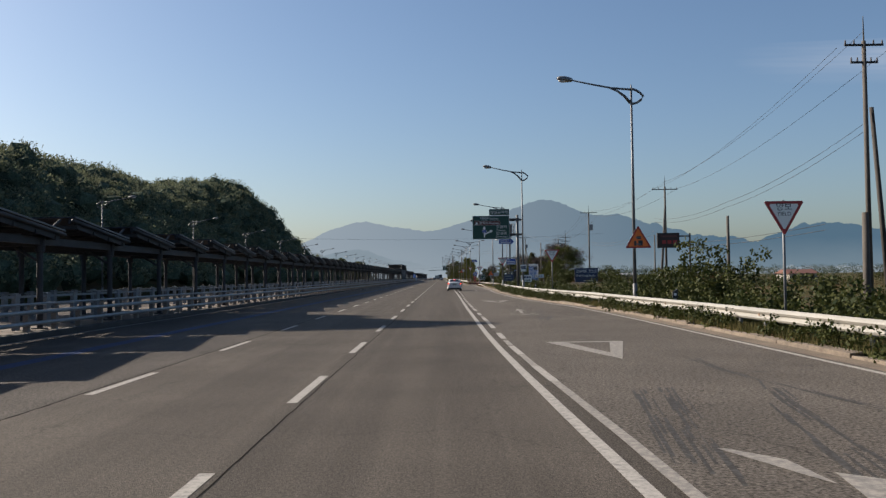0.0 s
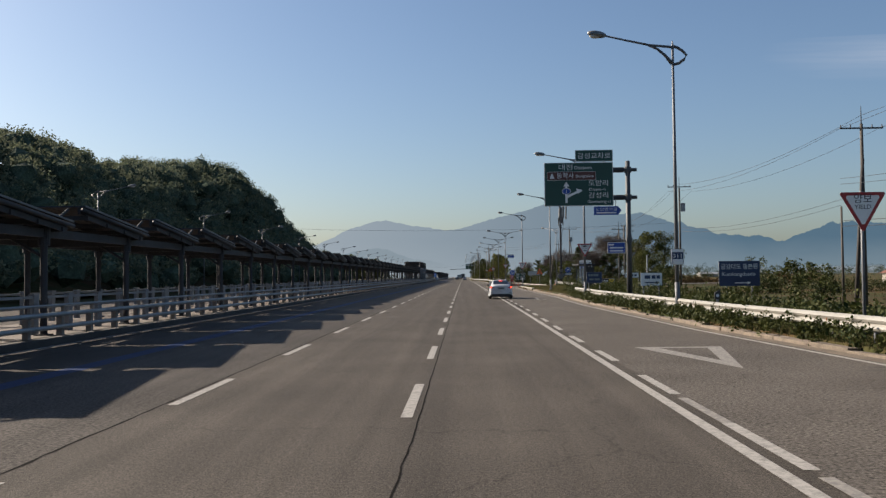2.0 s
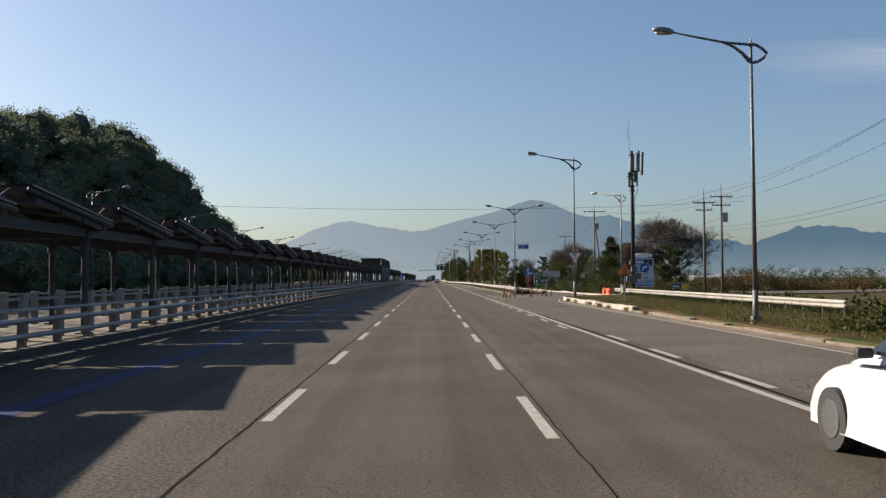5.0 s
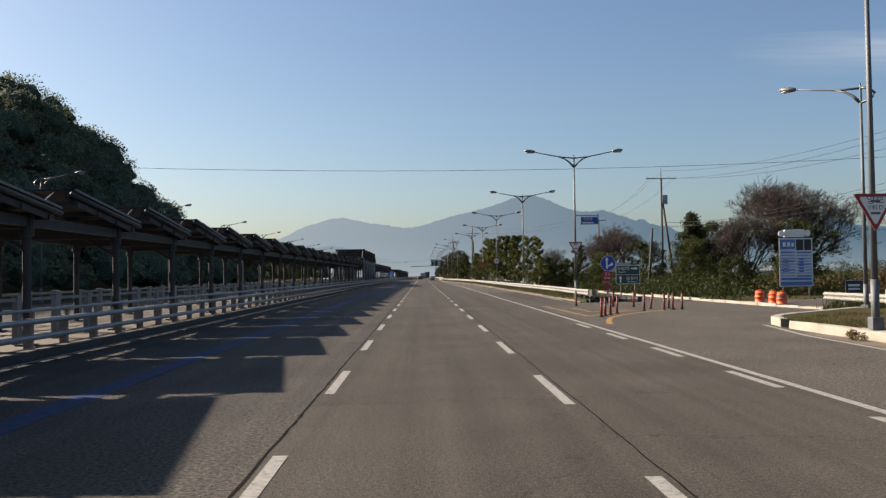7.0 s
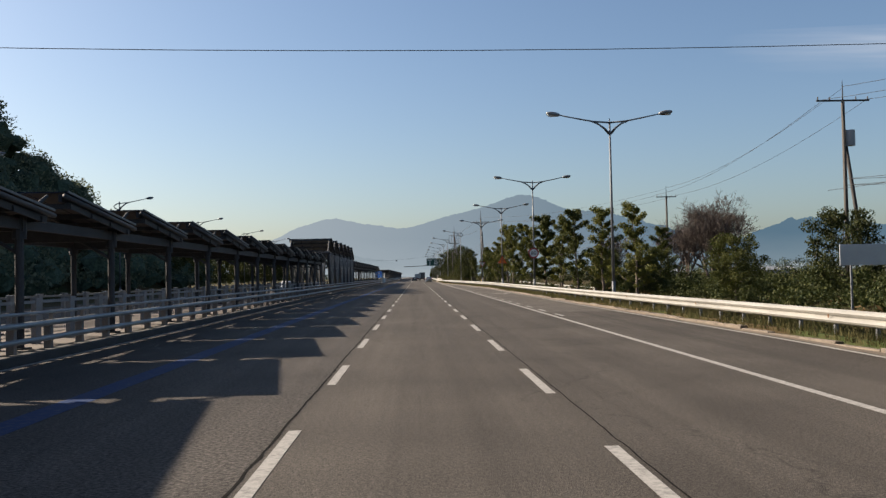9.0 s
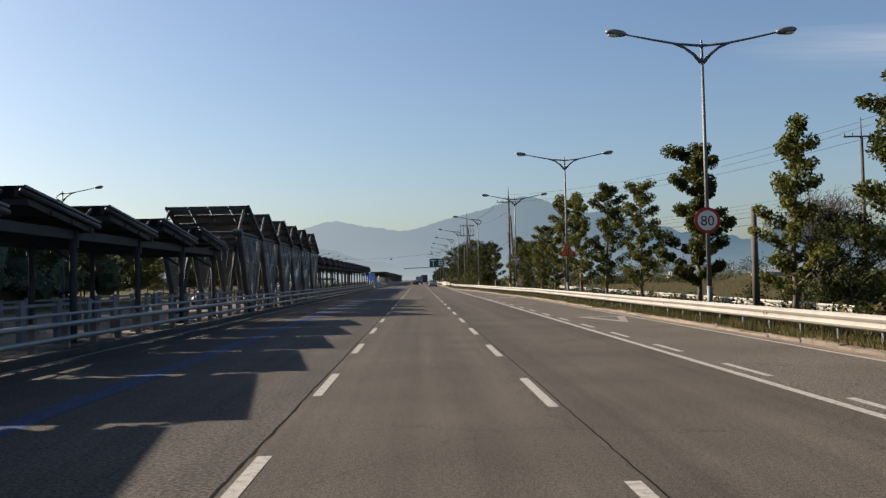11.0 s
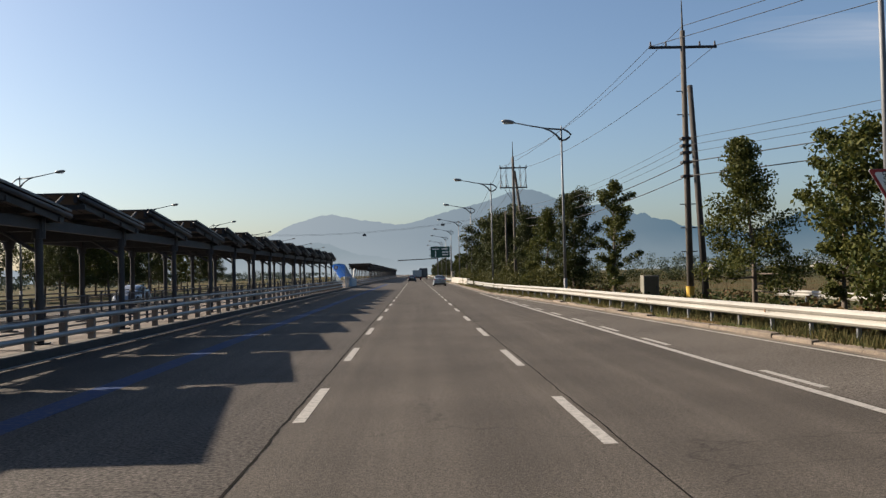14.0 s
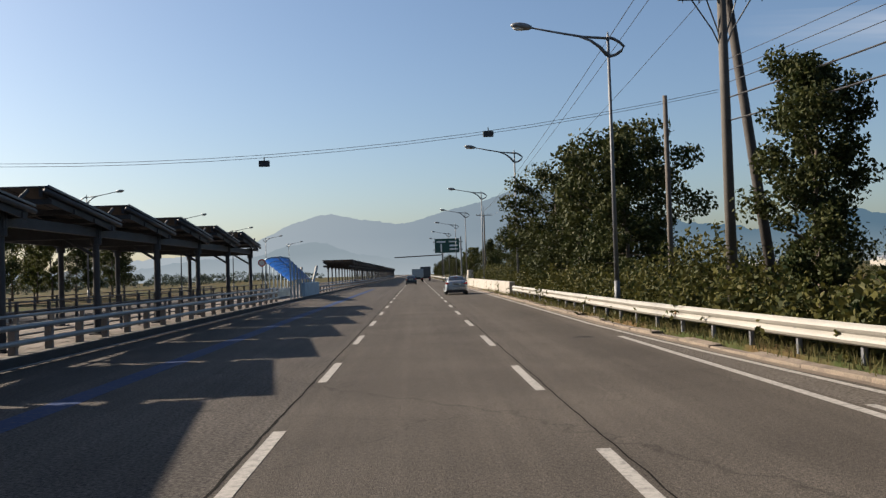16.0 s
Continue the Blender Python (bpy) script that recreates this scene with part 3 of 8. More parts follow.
marking("seam_inner", [(lambda y: -1.87 + wander(y), lambda y: -1.835 + wander(y) + 0.03 * noise.noise((y * 3.1, 5, 0)), -80, 520)], TAR, 0.003, "dark crack along a paving joint", 0.3)
marking("seam_outer", [(lambda y: 1.84 + wander(y + 300), lambda y: 1.86 + wander(y + 300) + 0.01 * noise.noise((y * 3.1, 9, 0)), -80, 520)], TAR, 0.003, "dark crack along a paving joint", 0.3)
marking("seam_edge", [(lambda y: 5.56 + 0.02 * math.sin(y * 1.1), lambda y: 5.64 + 0.03 * math.sin(y * 0.7), 88, 146)], TAR, 0.008, "dark joint between two asphalt surfaces")


def yield_mark(y, x=7.6, l=5.0):
    """White triangle outline on the road, its point towards oncoming drivers."""
    w, b = 1.05, 0.3
    bm = bmesh.new()
    outer = [(x - w, y + l, 0.009), (x + w, y + l, 0.009), (x + 0.02, y, 0.009)]
    inner = [(x - 0.5, y + l - 0.32, 0.009), (x + 0.62, y + l - 0.36, 0.009), (x + 0.06, y + 1.55, 0.009)]
    a, c = [bm.verts.new(p) for p in outer], [bm.verts.new(p) for p in inner]
    for k in range(3):
        bm.faces.new((a[k], a[(k + 1) % 3], c[(k + 1) % 3], c[k]))
    bmesh.ops.recalc_face_normals(bm, faces=bm.faces)
    return solid("yield_marking", bm, FADED_PAINT, "worn white outlined triangle painted on the slip lane", "road marking", "yield markings", "structure")


for y in (18.5, 59.0, 271.0, 312.0):
    yield_mark(y)


def strip(bm, pts, w, z):
    """Painted line of even width through points on the road."""
    pts = [Vector((x, y, z)) for x, y in pts]
    rows = []
    for i, p in enumerate(pts):
        d = (pts[min(i + 1, len(pts) - 1)] - pts[max(i - 1, 0)]).normalized()
        s = Vector((d.y, -d.x, 0)) * w / 2
        rows.append((bm.verts.new(p - s), bm.verts.new(p + s)))
    for u, v in zip(rows, rows[1:]):
        bm.faces.new((u[0], u[1], v[1], v[0]))


def arrow_mark(x, y):
    """Half-erased arrow, crossed out by thin strokes."""
    bm = bmesh.new()
    for k, (a, b, w) in enumerate((((-0.75, -0.1), (0.95, 0.2), 0.09), ((-0.35, -1.0), (0.6, 1.1), 0.12), ((-0.7, 0.9), (0.5, -0.7), 0.09), ((-0.1, 0.9), (0.06, 4.2), 0.16))):
        strip(bm, [(x + a[0], y + a[1]), (x + b[0], y + b[1])], w, 0.009 + 0.0015 * k)
    bm.faces.new([bm.verts.new((x + a, y + b, 0.017)) for a, b in ((-0.2, 4.0), (0.36, 4.3), (0.12, 6.4))])
    return solid("worn_marking", bm, FADED_PAINT, "worn white arrow crossed out on the slip lane", "road marking", kind="structure")


bm = bmesh.new()  # slivers left of an arrow
for outline in (((6.62, 8.95), (6.72, 8.92), (7.1, 8.37), (7.15, 7.36), (7.02, 7.7)), ((7.31, 7.81), (7.61, 7.53), (7.32, 6.6), (7.13, 6.7))):
    bm.faces.new([bm.verts.new((x, y, 0.01)) for x, y in outline[::-1]])
solid("worn_marking", bm, FADED_PAINT, "last slivers of a worn white arrow", "road marking", kind="structure")
arrow_mark(7.7, 40.6)
arrow_mark(8.0, 106.4)
# flat tar-coloured polygon stands in for a manhole cover
bm = bmesh.new()
bm.faces.new([bm.verts.new((x, y, 0.0075)) for x, y in ((7.95, 158.75), (8.25, 158.5), (8.6, 158.6), (8.9, 158.75), (8.85, 159.1), (8.55, 159.3), (8.2, 159.15))])
solid("sunken_patch", bm, TAR, "flat dark patch standing for a manhole in the slip lane", "road patch", kind="structure")
# yellow hatching before the island nose
bm = bmesh.new()
strip(bm, [(6.25, 195.0), (6.48, 183.3)], 0.14, 0.012)
strip(bm, [(6.5, 183.25), (7.8, 185.7), (9.6, 188.5)], 0.14, 0.0135)
strip(bm, [(7.33, 192.1), (7.33, 187.1)], 0.13, 0.012)
strip(bm, [(7.36, 187.05), (8.5, 188.5), (9.6, 189.8)], 0.13, 0.0135)
strip(bm, [(11.2, 188.2), (9.9, 186.8), (8.84, 185.3), (7.78, 183.4), (7.14, 182.0), (6.6, 180.0), (6.15, 177.6)], 0.2, 0.015)
solid("island_hatching", bm, YELLOW_PAINT, "faded yellow hatching before a traffic island", "road marking", kind="structure")


def kerb_line(name, fn, y0, y1, width, height, length, material, label, gap=0.012, z0=-0.05):
    """Kerb stones one after another; the camera passes close by."""
    owner = thing(name, label, "kerb", kind="structure")
    bm = boxes((0, width, gap / 2, length - gap / 2, z0, height), bevel=0.02)
    me = mesh_of(bm, "kerb_stone", material)
    n = int((y1 - y0) / length)
    rng = random.Random(name)
    for k in range(n):
        y = y0 + k * length
        a = math.degrees(math.atan2(fn(y) - fn(y + length), length))
        ob = new("kerb_stone", me)
        ob.parent = owner
        ob.matrix_basis = pose(fn(y) + rng.uniform(-0.012, 0.012), y, rng.uniform(-0.06, 0.005), rng.uniform(-1.0, 1.0), rng.uniform(-5, 5), a + rng.uniform(-0.8, 0.8))
    return owner


kerb_line("kerb_slip", KERB_A, -60, 150, 0.3, 0.13, 2.0, KERB, "weathered sandy concrete kerb along the slip lane")
kerb_line("kerb_corner_approach", KERB_A, 150, 174.8, 0.3, 0.27, 2.0, KERB_PALE, "tall pale concrete kerb leading to a side road")
kerb_line("kerb_merge", KERB_B, 200, 470, 0.3, 0.11, 2.0, KERB, "weathered sandy concrete kerb along the highway")

# blown sand in the gutters, tyre marks on the slip lane
marking("gutter_sand_merge", [(lambda y: EDGE_B(y) + 0.16 + 0.12 * noise.noise((y * 0.4, 2, 0)), lambda y: KERB_B(y) + 0.02, 206, 470)], SAND, 0.0045, "sandy dirt gathered along the kerb", 1)
marking("gutter_sand_slip", [(lambda y: EDGE_A(y) + 0.22 + 0.14 * noise.noise((y * 0.4, 6, 0)), lambda y: KERB_A(y) + 0.02, -60, 172)], SAND, 0.0045, "sandy dirt gathered along the kerb", 1)
g = random.Random(52)
SCUFFS = [[(9.1, 18.5), (9.0, 14.6), (8.5, 12.7), (7.75, 9.1), (7.3, 6.6)], [(9.05, 16.0), (9.3, 12.6), (9.7, 9.6), (10.2, 6.0)],
          [(8.9, 13.6), (8.55, 11.9), (8.15, 9.4), (7.7, 7.0)], [(6.85, 13.5), (6.4, 10.5), (6.05, 8.0)], [(7.35, 13.8), (6.8, 10.5), (6.3, 7.2)],
          [(8.3, 45.2), (8.5, 42.0), (8.15, 38.0), (7.7, 34.6)], [(8.85, 45.4), (8.75, 41.5), (8.35, 37.5), (7.95, 34.6)], [(10.3, 46), (10.3, 41), (9.9, 36)],
          [(7.0, 100), (7.1, 92), (7.5, 84)], [(8.4, 101), (8.5, 93), (8.9, 85)]]
bm = bmesh.new()
for path in SCUFFS:  # curved rubber streaks, broken up
    xs, ys = zip(*path[::-1])
    for _ in range(22):
        y0, off = g.uniform(ys[0], ys[-1]), g.gauss(0, 0.07)
        y1 = min(ys[-1], y0 + g.uniform(0.5, 2.8))
        line = [(float(np.interp(y0 + (y1 - y0) * j / 6, ys, xs)) + off, y0 + (y1 - y0) * j / 6) for j in range(7)]
        strip(bm, line, g.uniform(0.012, 0.05), 0.0042 + g.uniform(0, 0.002))
for y0, n in ((19.0, 16), (30.0, 14), (50.0, 26), (58.0, 12)):  # short scuffs across the lane
    for _ in range(n):
        x, y, l = g.uniform(8.3, 10.6), y0 + g.uniform(-3.5, 3.5), g.uniform(0.15, 0.5)
        strip(bm, [(x, y), (x + l * 0.5, y + g.uniform(-0.05, 0.05)), (x + l, y + g.uniform(-0.1, 0.1))], g.uniform(0.03, 0.1), 0.0042 + g.uniform(0, 0.002))
solid("tyre_marks", bm, TYRE_MARK, "faint dark tyre marks curving over the slip lane", "road marking", kind="structure")

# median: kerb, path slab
solid("median_kerb", raw("median_kerb", [(x, y, z) for y in (-90, 1600) for x, z in ((-9.28, 0.2), (-9.03, 0.2), (-9.0, 0.17), (-9.0, -0.05), (-9.28, -0.05))], [(k, (k + 1) % 5, 5 + (k + 1) % 5, 5 + k) for k in range(5)], CONCRETE_SHADED), None, "low concrete kerb along the median, shade painted into its colour", "kerb", kind="structure")
solid("cycle_path", raw("cycle_path", [(x, y, z) for y in (-90, 1600) for x, z in ((-14.3, -0.05), (-14.3, 0.19), (-9.28, 0.19), (-9.28, -0.05))], [(0, 1, 5, 4), (1, 2, 6, 5), (2, 3, 7, 6)], PATH_SURFACE), None, "sandy concrete cycle path in the median", "pavement", kind="structure")


# ---------------------------------------------------------------- far hills
def ridge(name, peaks, dist, y_off, material, label, rough, span=(-0.75, 0.9), steps=1100):
    verts, faces = [], []
    for i in range(steps + 1):
        a = span[0] + (span[1] - span[0]) * i / steps
        h = sum(p * math.exp(-(((a - c) / w) ** 2)) for c, p, w in peaks)
        h += rough * (noise.fractal((a * 40, 3.1, 0.5), 1.0, 2.1, 5) + 0.5 * abs(noise.noise((a * 300, 7.7, 0))))
        h += rough * 1.6 * max(0.0, min(1.0, (a - 0.16) / 0.06)) * noise.fractal((a * 75, 8.3, 1.5), 0.8, 2.2, 4)
        h += rough * (0.5 * noise.noise((a * 140, 1.2, 4.0)) + 0.3 * noise.noise((a * 420, 6.1, 2.0)))
        for f, back in ((0.0, -500), (0.3, -300), (0.62, -140), (0.85, -50), (1.0, 0), (0.7, 160)):
            d = dist + back * dist / 4000
            crease = rough * 0.9 * noise.noise((a * 60, f * 4, 2.0)) if 0 < f < 1 else 0
            verts.append((d * math.tan(a), y_off + d, max(0, h) * f + crease - 4))
    for i in range(steps):
        for k in range(5):
            q = i * 6 + k
            faces.append((q, q + 6, q + 7, q + 1))
    ob = solid(name, raw(name, verts, faces, material), None, label, "mountain", kind="structure")
    return ob


FAR = distance_mat("far_mountain_haze_glow", (0.09, 0.117, 0.134), (0.043, 0.073, 0.1), 165)
NEAR = distance_mat("near_ridge_haze_glow", (0.15, 0.172, 0.188), (0.1, 0.125, 0.142), 50, 0.2)
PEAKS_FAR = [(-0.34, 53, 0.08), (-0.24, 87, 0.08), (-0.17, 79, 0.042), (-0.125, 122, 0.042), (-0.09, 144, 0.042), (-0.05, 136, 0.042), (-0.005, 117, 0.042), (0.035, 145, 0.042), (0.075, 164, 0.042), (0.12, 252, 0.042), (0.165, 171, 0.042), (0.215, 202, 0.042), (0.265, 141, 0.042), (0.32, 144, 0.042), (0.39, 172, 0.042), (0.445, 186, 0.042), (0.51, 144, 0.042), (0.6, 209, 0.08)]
ridge("backdrop_mountains", PEAKS_FAR, 4000, 147, FAR, "blue mountain range on the horizon, haze painted into its glow", 8.0)
ridge("backdrop_ridge", [(-0.45, 40, 0.14), (-0.2, 44, 0.08), (-0.1, 62, 0.05), (-0.03, 22, 0.04), (0.05, 12, 0.1), (0.45, 20, 0.2)], 2000, 147, NEAR, "low wooded ridge before the mountains, haze painted into its glow", 4.0)


# thin cirrus streak high over the horizon
def cirrus():
    m = bpy.data.materials.new("cirrus_vapour")
    m.use_nodes = True
    nt = m.node_tree
    nt.nodes.remove(nt.nodes["Principled BSDF"])
    tc = nt.nodes.new("ShaderNodeTexCoord")
    mp = nt.nodes.new("ShaderNodeMapping")
    mp.inputs["Scale"].default_value = (1.6, 1, 5)
    nt.links.new(tc.outputs["Generated"], mp.inputs["Vector"])
    n = nt.nodes.new("ShaderNodeTexNoise")
    n.inputs["Scale"].default_value, n.inputs["Detail"].default_value = 2.2, 6
    nt.links.new(mp.outputs[0], n.inputs["Vector"])
    sep = nt.nodes.new("ShaderNodeSeparateXYZ")
    nt.links.new(tc.outputs["Generated"], sep.inputs[0])
    fac = n.outputs["Fac"]
    for axis in ("X", "Z"):  # soft ends and edges
        sub_ = nt.nodes.new("ShaderNodeMath")
        sub_.operation = "SUBTRACT"
        sub_.inputs[1].default_value = 0.5
        nt.links.new(sep.outputs[axis], sub_.inputs[0])
        ab = nt.nodes.new("ShaderNodeMath")
        ab.operation = "ABSOLUTE"
        nt.links.new(sub_.outputs[0], ab.inputs[0])
        mr = nt.nodes.new("ShaderNodeMapRange")
        mr.inputs[1].default_value, mr.inputs[2].default_value, mr.inputs[3].default_value, mr.inputs[4].default_value = 0.05, 0.5, 1, 0
        nt.links.new(ab.outputs[0], mr.inputs[0])
        mu = nt.nodes.new("ShaderNodeMath")
        mu.operation = "MULTIPLY"
        nt.links.new(fac, mu.inputs[0])
        nt.links.new(mr.outputs[0], mu.inputs[1])
        fac = mu.outputs[0]
    mr = nt.nodes.new("ShaderNodeMapRange")
    mr.inputs[1].default_value, mr.inputs[2].default_value, mr.inputs[4].default_value = 0.05, 0.55, 0.55
    nt.links.new(fac, mr.inputs[0])
    tr = nt.nodes.new("ShaderNodeBsdfTransparent")
    # sunlit white of the cloud is emission on a flat sheet
    em = nt.nodes.new("ShaderNodeEmission")
    em.inputs[0].default_value, em.inputs[1].default_value = (0.21, 0.235, 0.28, 1), 1.0
    ms = nt.nodes.new("ShaderNodeMixShader")
    nt.links.new(mr.outputs[0], ms.inputs[0])
    nt.links.new(tr.outputs[0], ms.inputs[1])
    nt.links.new(em.outputs[0], ms.inputs[2])
    nt.links.new(ms.outputs[0], nt.nodes["Material Output"].inputs["Surface"])
    solid("backdrop_cloud", raw("backdrop_cloud", [(1140, 3600, 750), (2760, 3600, 780), (2760, 3600, 996), (1140, 3600, 936)], [(0, 1, 2, 3)], m), None, "faint streak of high cloud over the mountains", "cloud", kind="structure")


cirrus()


# ---------------------------------------------------------------- vegetation helpers
def leaf_cloud(name, centres, per, radius, size, material, rng, squash=0.8, drop=0.0):
    """Many small leaves, four-cornered and folded, scattered round clump centres."""
    cs = np.array(centres, float)
    n = len(cs) * per
    g = np.random.default_rng(rng)
    rad = np.repeat(np.asarray(radius, float) * np.ones(len(cs)), per)
    d = g.normal(size=(n, 3))
    d /= np.linalg.norm(d, axis=1)[:, None]
    d *= (g.random(n) ** 0.45)[:, None]
    d[:, 2] *= squash
    p = np.repeat(cs, per, 0) + d * rad[:, None]
    p[:, 2] -= drop * g.random(n)
    u = g.normal(size=(n, 3))
    u /= np.linalg.norm(u, axis=1)[:, None]
    w = np.cross(u, g.normal(size=(n, 3)))
    w /= np.linalg.norm(w, axis=1)[:, None] + 1e-9
    s = size * (0.6 + 0.8 * g.random(n))[:, None]
    quad = np.stack([p - u * s * 0.6, p + w * s * 0.34, p + u * s * 0.6, p - w * s * 0.34], 1).reshape(-1, 3)
    faces = np.arange(4 * n).reshape(-1, 4)
    me = bpy.data.meshes.new(name)
    me.from_pydata(quad.tolist(), [], faces.tolist())
    me.materials.append(material)
    return me


def tree_mesh(kind, seed, height):
    """Trunk with limbs, and clump centres along the limbs."""
    rng = random.Random(seed)
    bm = bmesh.new()
    lean = Vector((rng.uniform(-0.05, 0.05), rng.uniform(-0.05, 0.05), 0)) * height
    spine = [Vector((0, 0, 0)) + lean * (k / 5) ** 1.3 + Vector((rng.uniform(-0.06, 0.06), rng.uniform(-0.06, 0.06), height * 0.94 * k / 5)) for k in range(6)]
    tube(bm, spine, 0.022 * height * 0.75, 7, 0.012)
    centres, radii = [], []
    n = {"street": 20, "round": 22, "pyramid": 26, "column": 30}[kind]
    for k in range(n):
        f = 0.17 + 0.81 * (k + rng.random() * 0.6) / n
        i = min(4, int(f * 5))
        base = spine[i].lerp(spine[i + 1], f * 5 - i)
        a = k * 2.4 + rng.uniform(-0.4, 0.4)
        if kind == "street":
            reach = height * (0.24 - 0.15 * f) * rng.uniform(0.35, 1.35)
            rise = 0.55
        elif kind == "column":
            reach = height * 0.17 * (1.1 - abs(f - 0.5)) * rng.uniform(0.6, 1.3)
            rise = 0.7
        elif kind == "round":
            reach = height * 0.4 * math.sin(math.pi * min(1, 0.25 + 0.75 * (f - 0.2))) * rng.uniform(0.7, 1.1)
            rise = 0.35
        else:
            reach = height * 0.34 * (1.04 - f) * rng.uniform(0.8, 1.15)
            rise = 0.1
        tip = base + Vector((math.cos(a) * reach, math.sin(a) * reach, reach * rise))
        mid = base.lerp(tip, 0.55) + Vector((0, 0, -0.08 * reach))
        tube(bm, [base, mid, tip], 0.012 * height * 0.5 * (1.1 - f), 5, 0.008)
        for q in ((0.25, 0.55, 0.8, 1.02) if kind == "street" else (0.5, 0.8, 1.0)):
            centres.append(base.lerp(tip, q) + Vector((rng.uniform(-0.1, 0.1), rng.uniform(-0.1, 0.1), 0.1)))
            radii.append(height * {"street": 0.043, "round": 0.1, "pyramid": 0.075, "column": 0.065}[kind] * rng.uniform(0.7, 1.3))
    centres.append(spine[-1])
    radii.append(height * 0.05)
    return mesh_of(bm, "trunk", BARK, True), centres, radii


TREES = {}


def tree_kind(key, kind, seed, height, leaves, per, size):
    trunk, centres, radii = tree_mesh(kind, seed, height)
    crown = leaf_cloud("crown", centres, per, radii, size, leaves, seed)
    TREES[key] = (trunk, crown, height)


def plant(key, x, y, z=0.0, height=None, rz=0.0, label="", group="roadside trees", name="tree"):
    trunk, crown, h = TREES[key]
    ob = thing(name, label or "young roadside tree with sparse green leaves", "tree", group)
    k = (height or h) / h
    ob.matrix_basis = pose(x, y, z, 0, 0, rz) @ Matrix.Diagonal((k, k, k, 1))
    part("trunk", trunk, None, ob)
    part("crown", crown, None, ob)
    return ob


def bare_tree_mesh(seed, height, spread, levels=6):
    """Leafless tree: limbs forking six times into fine twigs."""
    rng = random.Random(seed)
    verts, faces = [], []

    def limb(p, d, length, r, level):
        q = p + d * length
        side = d.cross(Vector((0.3, 0.5, 1))).normalized()
        up = side.cross(d)
        k = len(verts)
        for c, rr in ((p, r), (q, r * 0.62)):
            for a in (0, 2.1, 4.2):
                verts.append(tuple(c + rr * (math.cos(a) * side + math.sin(a) * up)))
        for a in range(3):
            b = (a + 1) % 3
            faces.append((k + a, k + b, k + 3 + b, k + 3 + a))
        if level == 0:
            return
        for _ in range(3 if level > 3 else 3 if rng.random() < 0.7 else 2):
            t = Vector((rng.gauss(0, 1), rng.gauss(0, 1), rng.gauss(0.25, 0.5))).normalized()
            nd = (d * (1.0 if level > 4 else 0.75) + t * spread + Vector((0, 0, 0.12))).normalized()
            limb(p.lerp(q, rng.uniform(0.7, 1.0)), nd, length * rng.uniform(0.62, 0.86), max(0.012, r * 0.6), level - 1)

    for _ in range(3):
        limb(Vector((rng.uniform(-0.1, 0.1), 0, 0)), Vector((rng.uniform(-0.45, 0.45), rng.uniform(-0.45, 0.45), 1)).normalized(), height * 0.26, height * 0.02, levels)
    return verts, faces


# ---------------------------------------------------------------- wooded hill
RIDGE_Y = [(-200, 14), (0, 17), (110, 17), (160, 19.5), (215, 21), (245, 23.5), (280, 29), (312, 29), (324, 22), (336, 10), (348, 0)]


def hill_z(x, y):
    top = float(np.interp(y, *zip(*RIDGE_Y)))
    s = min(1.0, max(0.0, (-x - 33) / 36))
    back = min(1.0, max(0.0, (190 + x) / 90))
    return top * (s * s * (3 - 2 * s)) * back + 1.2 * noise.noise((x * 0.05, y * 0.05, 0)) * (s > 0) * (top > 1)


xs, ys = list(range(-190, -31, 6)), list(range(-200, 361, 6))
hv = [(x, y, hill_z(x, y) - 0.15) for y in ys for x in xs]
hf = [(j * len(xs) + i, j * len(xs) + i + 1, (j + 1) * len(xs) + i + 1, (j + 1) * len(xs) + i) for j in range(len(ys) - 1) for i in range(len(xs) - 1)]
solid("hillside", raw("hillside", hv, hf, SOIL), None, "steep wooded hillside beyond the far carriageway", "hill", kind="structure")
g = random.Random(5)
cent, rads, cores = [], [], bmesh.new()
for _ in range(1500):
    y = g.uniform(18, 348)
    x = -34 - 44 * g.random()
    if float(np.interp(y, *zip(*RIDGE_Y))) < 1.5:
        continue
    z = hill_z(x, y)
    r = g.uniform(1.3, 3.3)
    zc = z + r * g.uniform(0.7, 1.3)
    if g.random() < 0.14:  # emergent crowns break the ridge line
        zc += g.uniform(0.6, 1.7)
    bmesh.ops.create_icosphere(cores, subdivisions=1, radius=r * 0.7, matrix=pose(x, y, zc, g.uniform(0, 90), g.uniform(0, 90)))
    for k in range(6):  # clumps set round the crown, so that each tree bulges
        a, e = 2.4 * k + g.random(), g.uniform(-0.2, 1.3)
        cent.append((x + r * 0.72 * math.cos(a) * math.cos(e), y + r * 0.72 * math.sin(a) * math.cos(e), zc + r * 0.75 * math.sin(e)))
        rads.append(r * g.uniform(0.34, 0.62))
for v in cores.verts:
    v.co += 0.5 * noise.noise_vector(v.co * 0.9)
solid("hill_forest", leaf_cloud("hill_forest", cent, 44, rads, 0.34, LEAF_HILL_HAZED, 11), None, "dense mixed wood covering the hillside", "forest", kind="stuff")
solid("hill_forest_inner", cores, LEAF_INNER_SHADE, "solid crown cores, painted dark for the shade inside the wood", "forest", kind="stuff")


# ---------------------------------------------------------------- solar canopy over the cycle path
BAY = 6.35


PIPE = mat("pipe_grey", (0.05, 0.051, 0.055), 0.55, vary=0.2, spec=0.25)


